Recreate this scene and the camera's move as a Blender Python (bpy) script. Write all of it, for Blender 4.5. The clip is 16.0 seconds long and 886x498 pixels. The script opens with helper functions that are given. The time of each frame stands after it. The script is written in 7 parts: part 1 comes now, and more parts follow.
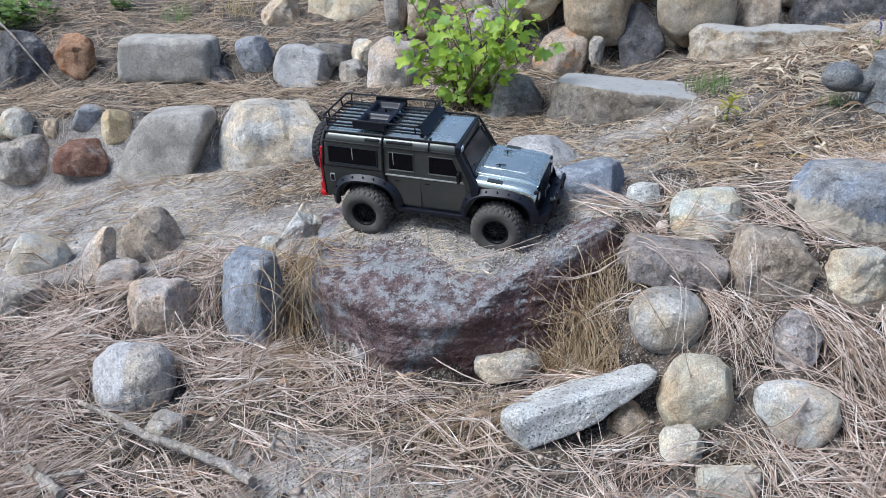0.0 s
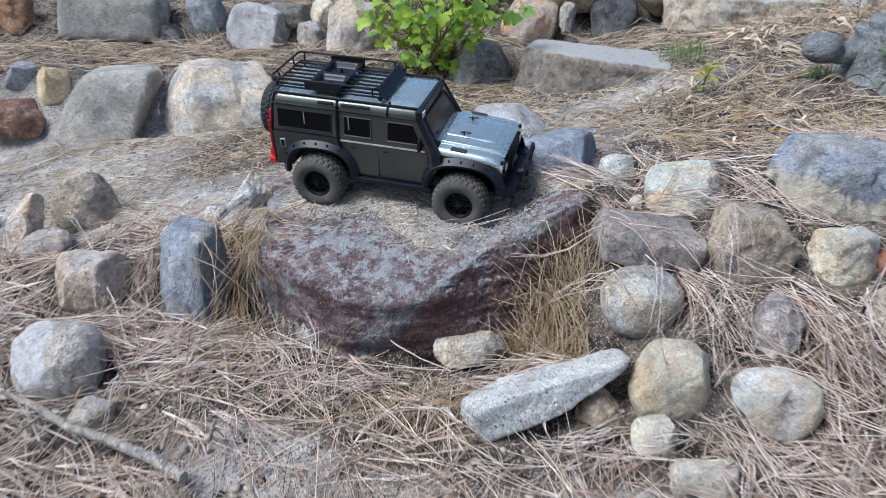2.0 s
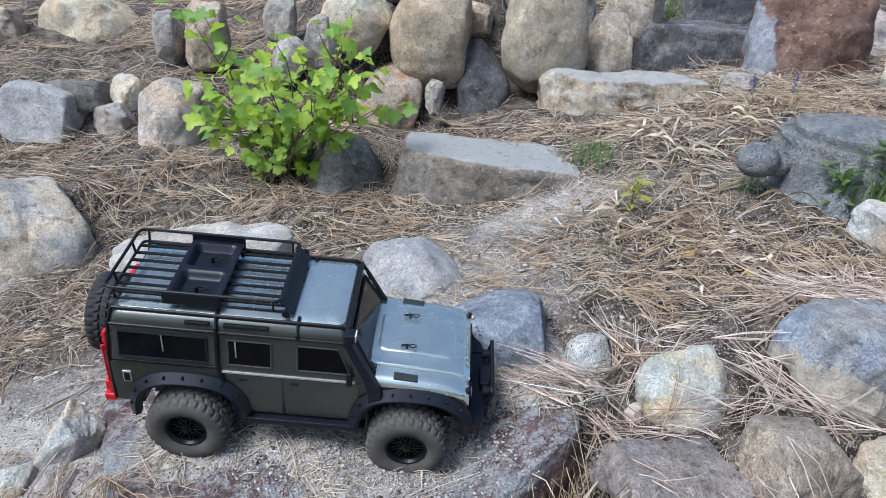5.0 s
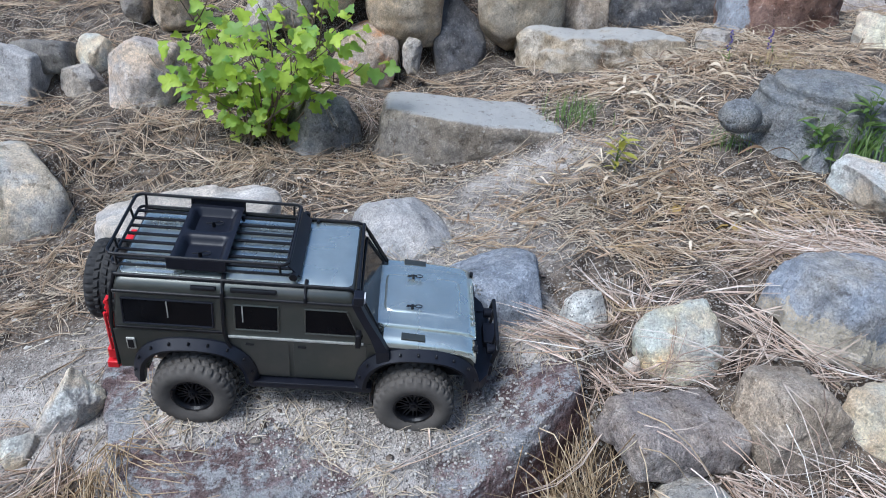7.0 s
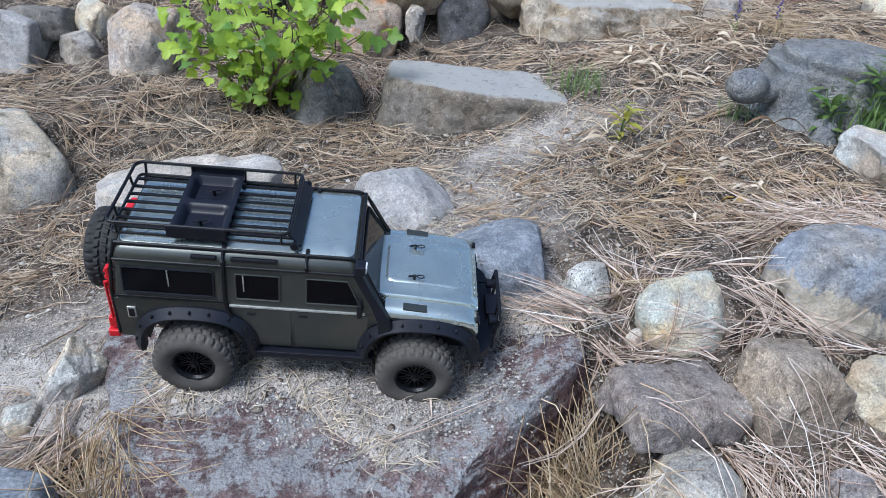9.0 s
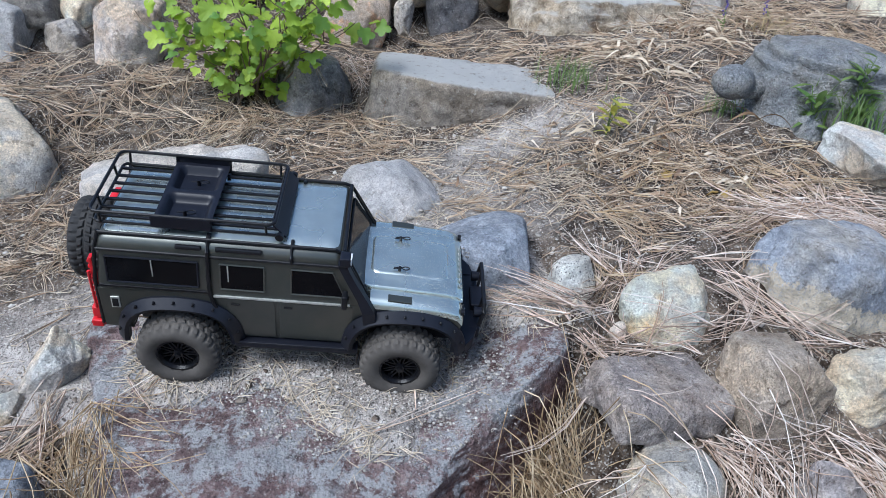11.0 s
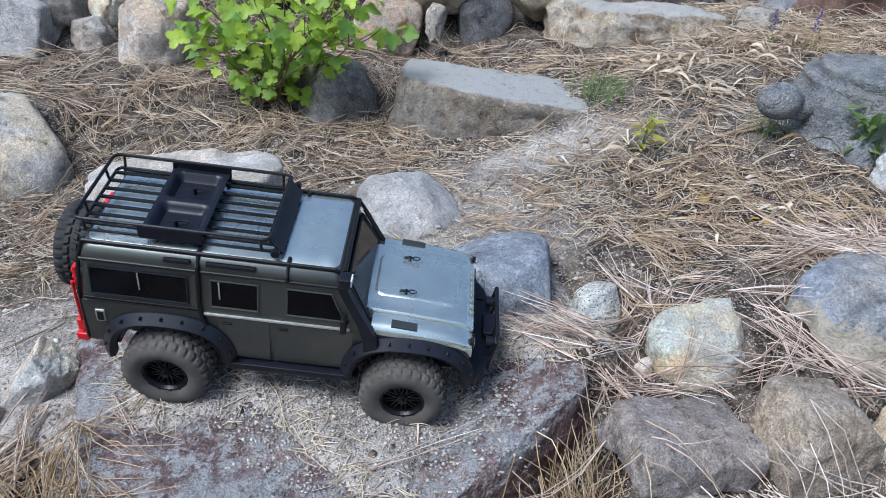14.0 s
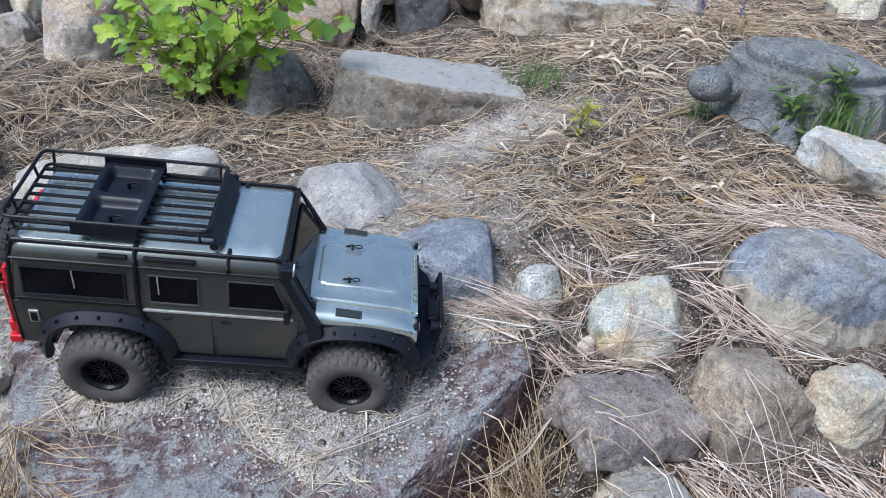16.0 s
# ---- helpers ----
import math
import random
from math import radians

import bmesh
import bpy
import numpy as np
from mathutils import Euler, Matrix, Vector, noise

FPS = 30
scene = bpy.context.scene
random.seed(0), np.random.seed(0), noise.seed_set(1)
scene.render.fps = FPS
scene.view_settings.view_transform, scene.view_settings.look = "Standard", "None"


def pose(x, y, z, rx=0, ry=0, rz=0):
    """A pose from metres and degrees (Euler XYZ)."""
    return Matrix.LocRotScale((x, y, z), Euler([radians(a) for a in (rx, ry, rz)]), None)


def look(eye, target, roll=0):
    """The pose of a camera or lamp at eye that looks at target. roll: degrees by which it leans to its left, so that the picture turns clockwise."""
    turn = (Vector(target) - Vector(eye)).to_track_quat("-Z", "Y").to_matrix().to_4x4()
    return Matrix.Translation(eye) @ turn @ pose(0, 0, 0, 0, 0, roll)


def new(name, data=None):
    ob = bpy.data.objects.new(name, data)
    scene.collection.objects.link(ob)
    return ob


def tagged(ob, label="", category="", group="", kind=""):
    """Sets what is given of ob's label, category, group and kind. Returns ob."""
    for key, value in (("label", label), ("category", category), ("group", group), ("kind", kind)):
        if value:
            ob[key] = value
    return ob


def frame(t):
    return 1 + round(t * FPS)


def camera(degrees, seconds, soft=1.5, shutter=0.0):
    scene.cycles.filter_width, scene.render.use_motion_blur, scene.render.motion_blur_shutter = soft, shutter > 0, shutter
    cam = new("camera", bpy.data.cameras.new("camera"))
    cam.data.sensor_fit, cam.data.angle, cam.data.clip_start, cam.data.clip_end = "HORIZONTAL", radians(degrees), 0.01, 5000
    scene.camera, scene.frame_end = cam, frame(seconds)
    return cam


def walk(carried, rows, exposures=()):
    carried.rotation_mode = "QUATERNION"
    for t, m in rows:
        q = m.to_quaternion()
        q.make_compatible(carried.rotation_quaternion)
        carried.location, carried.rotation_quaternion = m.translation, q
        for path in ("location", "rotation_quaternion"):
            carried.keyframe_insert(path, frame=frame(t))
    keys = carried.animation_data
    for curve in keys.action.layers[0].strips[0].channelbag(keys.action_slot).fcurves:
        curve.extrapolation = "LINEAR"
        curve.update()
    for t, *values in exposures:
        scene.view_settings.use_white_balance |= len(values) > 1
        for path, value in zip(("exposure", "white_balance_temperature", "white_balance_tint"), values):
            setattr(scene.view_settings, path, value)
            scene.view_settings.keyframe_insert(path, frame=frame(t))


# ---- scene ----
import itertools

cam = camera(59.8, 16.0, soft=0.62, shutter=0.55)
METRES, EYE, TILT, LEAN, TURN = 1.157, 1.0875, -22.0, 0.0, 0.0
ROWS = [
    (0.0, 0.0, 0.0, 0.0, 0.0, 0.0, -0.0),
    (0.5, 0.0002, 0.0016, -0.0009, -0.49, -0.2, -0.13),
    (1.0, 0.0063, 0.0125, 0.0007, -1.14, -0.44, -0.33),
    (1.5, 0.0231, 0.0334, -0.0098, -2.03, -0.86, -0.99),
    (2.0, 0.011, 0.1074, 0.0008, -2.6, -1.96, -0.75),
    (2.5, -0.0757, 0.3224, 0.0703, -6.44, -3.08, 0.38),
    (3.0, -0.1272, 0.409, 0.2423, -13.22, -2.77, -1.04),
    (3.5, -0.1437, 0.446, 0.2877, -16.13, -1.05, -1.41),
    (4.0, -0.1141, 0.5112, 0.2834, -15.23, -0.77, 0.83),
    (6.5, -0.175, 0.558, 0.3164, -20.58, -3.63, 4.1),
    (7.0, -0.1814, 0.5656, 0.3065, -20.56, -4.6, 3.81),
    (7.5, -0.1837, 0.5679, 0.3041, -20.42, -5.39, 3.65),
    (8.0, -0.1847, 0.5668, 0.3033, -20.23, -6.03, 3.58),
    (8.5, -0.1809, 0.569, 0.3038, -20.22, -6.45, 3.56),
    (9.0, -0.1783, 0.5728, 0.3039, -20.33, -6.7, 3.56),
    (9.5, -0.1772, 0.5721, 0.3037, -20.62, -6.92, 3.54),
    (12.0, -0.1718, 0.5696, 0.2995, -21.16, -7.29, 2.77),
    (12.5, -0.1557, 0.6282, 0.2975, -18.68, -6.93, 1.09),
    (13.0, -0.1404, 0.6358, 0.2992, -16.92, -6.63, 0.96),
    (13.5, -0.1287, 0.6317, 0.3005, -17.43, -6.56, 1.18),
    (14.0, -0.1237, 0.6327, 0.3072, -18.38, -6.43, 1.08),
    (14.5, -0.1308, 0.6297, 0.3064, -19.52, -6.71, 1.25),
    (15.0, -0.1277, 0.6252, 0.299, -20.64, -6.91, 1.59),
    (15.5, -0.123, 0.6206, 0.2978, -21.7, -7.2, 2.0),
    (16.0, -0.1217, 0.6257, 0.2993, -22.61, -7.07, 2.62),
]
walk(cam, [(t, pose(0, 0, EYE, TILT, LEAN, TURN) @ pose(METRES * x, METRES * y, METRES * z, 90 + pitch, roll, yaw)) for t, x, y, z, yaw, pitch, roll in ROWS], [(0.0, 0.63, 5680, 8), (4.0, 0.63, 5630, 8), (9.0, 0.60, 5550, 8), (16.0, 0.62, 5590, 8)])

# ---- light: open shade under a bright sky ----
world = bpy.data.worlds.new("sky")
scene.world = world
world.use_nodes = True
wn = world.node_tree.nodes
sky = wn.new("ShaderNodeTexSky")
sky.sky_type, sky.sun_disc = "NISHITA", False
sky.sun_elevation, sky.sun_rotation = radians(54), radians(-113)
sky.air_density, sky.dust_density = 1.0, 2.0
wn["Background"].inputs["Strength"].default_value = 0.105
world.node_tree.links.new(sky.outputs[0], wn["Background"].inputs["Color"])
sun = new("sun", bpy.data.lights.new("sun", "SUN"))
sun.data.energy, sun.data.angle, sun.data.color = 3.05, radians(30), (1.0, 0.97, 0.93)
sun.matrix_world = look((-2.8, -1.2, 4.2), (0, 0, 0))


# ---- materials ----
def nodes_of(name):
    m = bpy.data.materials.new(name)
    m.use_nodes = True
    nt = m.node_tree
    return m, nt, nt.nodes["Principled BSDF"]


def node(nt, kind, **sets):
    n = nt.nodes.new(kind)
    for key, value in sets.items():
        n.inputs[key.replace("_", " ")].default_value = value
    return n


def mixed(nt, fac, a, b, mode="MIX"):
    """Mix colour a with b; fac, a and b are sockets or values."""
    n = nt.nodes.new("ShaderNodeMix")
    n.data_type, n.blend_type = "RGBA", mode
    for socket, value in ((n.inputs[0], fac), (n.inputs[6], a), (n.inputs[7], b)):
        if isinstance(value, bpy.types.NodeSocket):
            nt.links.new(value, socket)
        elif isinstance(value, tuple):
            socket.default_value = (*value, 1)
        else:
            socket.default_value = value
    return n.outputs[2]


def ramp(nt, value, lo, hi):
    n = nt.nodes.new("ShaderNodeMapRange")
    n.interpolation_type = "SMOOTHSTEP"
    n.inputs[1].default_value, n.inputs[2].default_value = lo, hi
    nt.links.new(value, n.inputs[0])
    return n.outputs[0]


def coords(nt, shift=True):
    """Object coordinates, shifted by the object's own random number."""
    tc = nt.nodes.new("ShaderNodeTexCoord")
    if not shift:
        return tc.outputs["Object"]
    oi = nt.nodes.new("ShaderNodeObjectInfo")
    mul = nt.nodes.new("ShaderNodeVectorMath")
    mul.operation = "MULTIPLY_ADD"
    mul.inputs[0].default_value = (1, 1, 1)
    comb = nt.nodes.new("ShaderNodeCombineXYZ")
    sc = nt.nodes.new("ShaderNodeMath")
    sc.operation, sc.inputs[1].default_value = "MULTIPLY", 37.0
    nt.links.new(oi.outputs["Random"], sc.inputs[0])
    for k in range(3):
        nt.links.new(sc.outputs[0], comb.inputs[k])
    nt.links.new(tc.outputs["Object"], mul.inputs[0])
    mul.inputs[1].default_value = (1, 1, 1)
    nt.links.new(comb.outputs[0], mul.inputs[2])
    return mul.outputs[0]


def noise_of(nt, vec, scale, detail=6.0, rough=0.6, out="Fac"):
    n = node(nt, "ShaderNodeTexNoise", Scale=scale, Detail=detail, Roughness=rough)
    nt.links.new(vec, n.inputs["Vector"])
    return n.outputs[out]


def voronoi_of(nt, vec, scale, out="Distance"):
    n = node(nt, "ShaderNodeTexVoronoi", Scale=scale)
    nt.links.new(vec, n.inputs["Vector"])
    return n.outputs[out]


def bump_to(nt, bsdf, *pairs):
    """Chain of bumps: (height socket, strength, distance)."""
    last = None
    for height, strength, dist in pairs:
        b = node(nt, "ShaderNodeBump", Strength=strength, Distance=dist)
        nt.links.new(height, b.inputs["Height"])
        if last:
            nt.links.new(last, b.inputs["Normal"])
        last = b.outputs[0]
    nt.links.new(last, bsdf.inputs["Normal"])


def stone_material(name, c1, c2, c3=None, patch=(0.55, 0.7), speck=None, pits=0.3, rough=0.88, dust=0.25, scale=14.0, mottle=0.78, dusty=(0.36, 0.33, 0.29), frost=None, flank=None, zones=0.35):
    """Weathered rock: two mottled tones, patches of a third, grains, pits and dust on what faces up; on the grey step
    that layer paints sky light.
    """
    m, nt, b = nodes_of(name)
    c1, c2, c3 = (tuple(min(0.8, g * q) for g, q in zip((1.525, 1.435, 1.37), c)) if c else None for c in (c1, c2, c3))
    v = coords(nt)
    big, mid, fine = noise_of(nt, v, scale, 5), noise_of(nt, v, scale * 4.5, 7, 0.7), noise_of(nt, v, scale * 26, 4, 0.7)
    col = mixed(nt, ramp(nt, big, 0.36, 0.64), c1, c2)
    if c3:
        vo = nt.nodes.new("ShaderNodeVectorMath")
        vo.operation, vo.inputs[1].default_value = "ADD", (7.3, 2.1, 5.5)
        nt.links.new(v, vo.inputs[0])
        col = mixed(nt, ramp(nt, noise_of(nt, vo.outputs[0], scale * 0.55, 6, 0.65), *patch), col, c3)
    col = mixed(nt, ramp(nt, mid, 0.3, 0.7), mixed(nt, 1.0, col, tuple(1 - mottle * g for g in (0.34, 0.34, 0.33)), "MULTIPLY"), mixed(nt, 1.0, col, tuple(1 + mottle * g for g in (0.24, 0.24, 0.22)), "MULTIPLY"))
    col = mixed(nt, ramp(nt, fine, 0.38, 0.62), mixed(nt, 1.0, col, (0.86, 0.855, 0.85), "MULTIPLY"), mixed(nt, 1.0, col, (1.03, 1.03, 1.03), "MULTIPLY"))
    # broad cool and warm zones
    hue = noise_of(nt, v, scale * 0.85, 4, 0.55, "Color")
    tint = nt.nodes.new("ShaderNodeSeparateColor")
    nt.links.new(hue, tint.inputs[0])
    col = mixed(nt, 1.0, col, mixed(nt, ramp(nt, tint.outputs[1], 0.40, 0.60), tuple(1 + zones * g for g in (-0.08, -0.02, 0.06)), tuple(1 + zones * g for g in (0.10, 0.01, -0.14))), "MULTIPLY")
    col = mixed(nt, 1.0, col, mixed(nt, ramp(nt, tint.outputs[2], 0.36, 0.62), (0.84, 0.84, 0.84), (1.12, 1.12, 1.12)), "MULTIPLY")
    # crisp pale crust and dark stained scars
    far = nt.nodes.new("ShaderNodeVectorMath")
    far.operation, far.inputs[1].default_value = "ADD", (3.7, 11.3, 8.1)
    nt.links.new(v, far.inputs[0])
    crust, scar = noise_of(nt, far.outputs[0], scale * 1.9, 9, 0.68), noise_of(nt, far.outputs[0], scale * 3.1, 9, 0.74)
    col = mixed(nt, ramp(nt, crust, 0.53, 0.58), col, mixed(nt, 1.0, col, tuple(1 + 0.5 * mottle * g for g in (0.40, 0.39, 0.35)), "MULTIPLY"))
    col = mixed(nt, ramp(nt, scar, 0.55, 0.63), col, mixed(nt, 1.0, col, tuple(1 - mottle * g for g in (0.58, 0.62, 0.66)), "MULTIPLY"))
    # thin cracks and pale lichen scabs
    crack = node(nt, "ShaderNodeTexVoronoi", Scale=scale * 0.8)
    crack.feature = "DISTANCE_TO_EDGE"
    warp = nt.nodes.new("ShaderNodeVectorMath")
    warp.operation = "MULTIPLY_ADD"
    warp.inputs[1].default_value = (0.05, 0.05, 0.05)
    nt.links.new(noise_of(nt, v, scale * 2, 5, 0.6, "Color"), warp.inputs[0])
    nt.links.new(v, warp.inputs[2])
    nt.links.new(warp.outputs[0], crack.inputs["Vector"])
    line = nt.nodes.new("ShaderNodeMath")
    line.operation = "MULTIPLY"
    nt.links.new(ramp(nt, crack.outputs["Distance"], 0.035, 0.0), line.inputs[0])
    nt.links.new(ramp(nt, big, 0.52, 0.62), line.inputs[1])
    col = mixed(nt, line.outputs[0], col, mixed(nt, 1.0, col, (0.66, 0.65, 0.64), "MULTIPLY"))
    scab = noise_of(nt, v, scale * 9, 3, 0.5)
    col = mixed(nt, ramp(nt, scab, 0.63, 0.72), col, mixed(nt, 0.35, col, (0.62, 0.61, 0.57)))
    # mineral grains
    shade = nt.nodes.new("ShaderNodeRGBToBW")
    nt.links.new(voronoi_of(nt, v, 330, "Color"), shade.inputs[0])
    col = mixed(nt, ramp(nt, shade.outputs[0], 0.22, 0.78), mixed(nt, 1.0, col, (0.84, 0.835, 0.83), "MULTIPLY"), mixed(nt, 1.0, col, (1.11, 1.11, 1.10), "MULTIPLY"))
    # scattered dark pits of uneven size
    hole = nt.nodes.new("ShaderNodeMath")
    hole.operation, hole.inputs[1].default_value = "MULTIPLY_ADD", 1.1
    nt.links.new(mid, hole.inputs[0])
    nt.links.new(voronoi_of(nt, v, 150), hole.inputs[2])
    col = mixed(nt, ramp(nt, hole.outputs[0], 0.66, 0.52), col, mixed(nt, 1.0, col, (0.42, 0.40, 0.38), "MULTIPLY"))
    if speck:
        uneven = nt.nodes.new("ShaderNodeMath")
        uneven.operation, uneven.inputs[1].default_value = "MULTIPLY_ADD", 0.9
        nt.links.new(noise_of(nt, v, speck[1] * 0.9, 4, 0.7), uneven.inputs[0])
        nt.links.new(voronoi_of(nt, v, speck[1]), uneven.inputs[2])
        col = mixed(nt, ramp(nt, uneven.outputs[0], speck[2] + 0.36, speck[2] + 0.29), col, speck[0])
    if flank:
        # a stain that spreads over one end; on the round grey boulder it paints the lit side
        ends = nt.nodes.new("ShaderNodeSeparateXYZ")
        nt.links.new(coords(nt, False), ends.inputs[0])
        both = nt.nodes.new("ShaderNodeMath")
        both.operation = "MULTIPLY_ADD"
        wild = flank[4] if len(flank) > 4 else 0.9
        both.inputs[1].default_value = wild * (flank[2] - flank[3])
        nt.links.new(noise_of(nt, v, scale * 1.6, 7, 0.7), both.inputs[0])
        if isinstance(flank[1], tuple):
            along = nt.nodes.new("ShaderNodeVectorMath")
            along.operation, along.inputs[1].default_value = "DOT_PRODUCT", flank[1]
            nt.links.new(coords(nt, False), along.inputs[0])
            nt.links.new(along.outputs["Value"], both.inputs[2])
        else:
            nt.links.new(ends.outputs[flank[1]], both.inputs[2])
        shift = 0.5 * wild * (flank[2] - flank[3])
        grains = nt.nodes.new("ShaderNodeMath")
        grains.operation = "MULTIPLY"
        nt.links.new(ramp(nt, both.outputs[0], flank[2] + shift, flank[2] * 0.6 + flank[3] * 0.4 + shift), grains.inputs[0])
        nt.links.new(ramp(nt, fine, 0.75, 0.45), grains.inputs[1])
        col = mixed(nt, grains.outputs[0], col, mixed(nt, ramp(nt, mid, 0.35, 0.65), tuple(0.75 * c for c in flank[0]), tuple(1.2 * c for c in flank[0])))
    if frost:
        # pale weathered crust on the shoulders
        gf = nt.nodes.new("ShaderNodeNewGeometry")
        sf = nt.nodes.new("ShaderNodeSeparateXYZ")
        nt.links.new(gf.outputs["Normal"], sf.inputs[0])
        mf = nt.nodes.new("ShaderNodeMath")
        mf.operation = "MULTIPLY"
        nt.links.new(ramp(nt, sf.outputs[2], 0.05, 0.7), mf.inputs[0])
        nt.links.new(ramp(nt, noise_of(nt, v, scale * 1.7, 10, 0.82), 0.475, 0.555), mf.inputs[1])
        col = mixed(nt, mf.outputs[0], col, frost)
    # pale layer on upward faces: dust, and the grey step's painted sky light
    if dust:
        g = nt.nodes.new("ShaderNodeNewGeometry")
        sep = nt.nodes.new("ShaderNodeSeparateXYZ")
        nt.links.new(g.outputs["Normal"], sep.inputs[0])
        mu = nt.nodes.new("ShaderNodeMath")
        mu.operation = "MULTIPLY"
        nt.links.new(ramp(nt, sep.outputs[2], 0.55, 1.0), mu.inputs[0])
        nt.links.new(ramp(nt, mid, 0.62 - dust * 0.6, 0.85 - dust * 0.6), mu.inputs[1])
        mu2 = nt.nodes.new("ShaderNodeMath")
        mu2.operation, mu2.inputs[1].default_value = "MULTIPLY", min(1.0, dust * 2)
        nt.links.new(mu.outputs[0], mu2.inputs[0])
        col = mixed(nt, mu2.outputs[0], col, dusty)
    nt.links.new(col, b.inputs["Base Color"])
    b.inputs["Roughness"].default_value = rough
    b.inputs["Specular IOR Level"].default_value = 0.3
    bump_to(nt, b, (mid, 0.9, 0.016), (crust, 0.85, 0.014), (noise_of(nt, v, scale * 11, 8, 0.72), 1.0, 0.007), (fine, 0.35, 0.003), (noise_of(nt, v, 210, 2, 0.5), pits, 0.004))
    return m


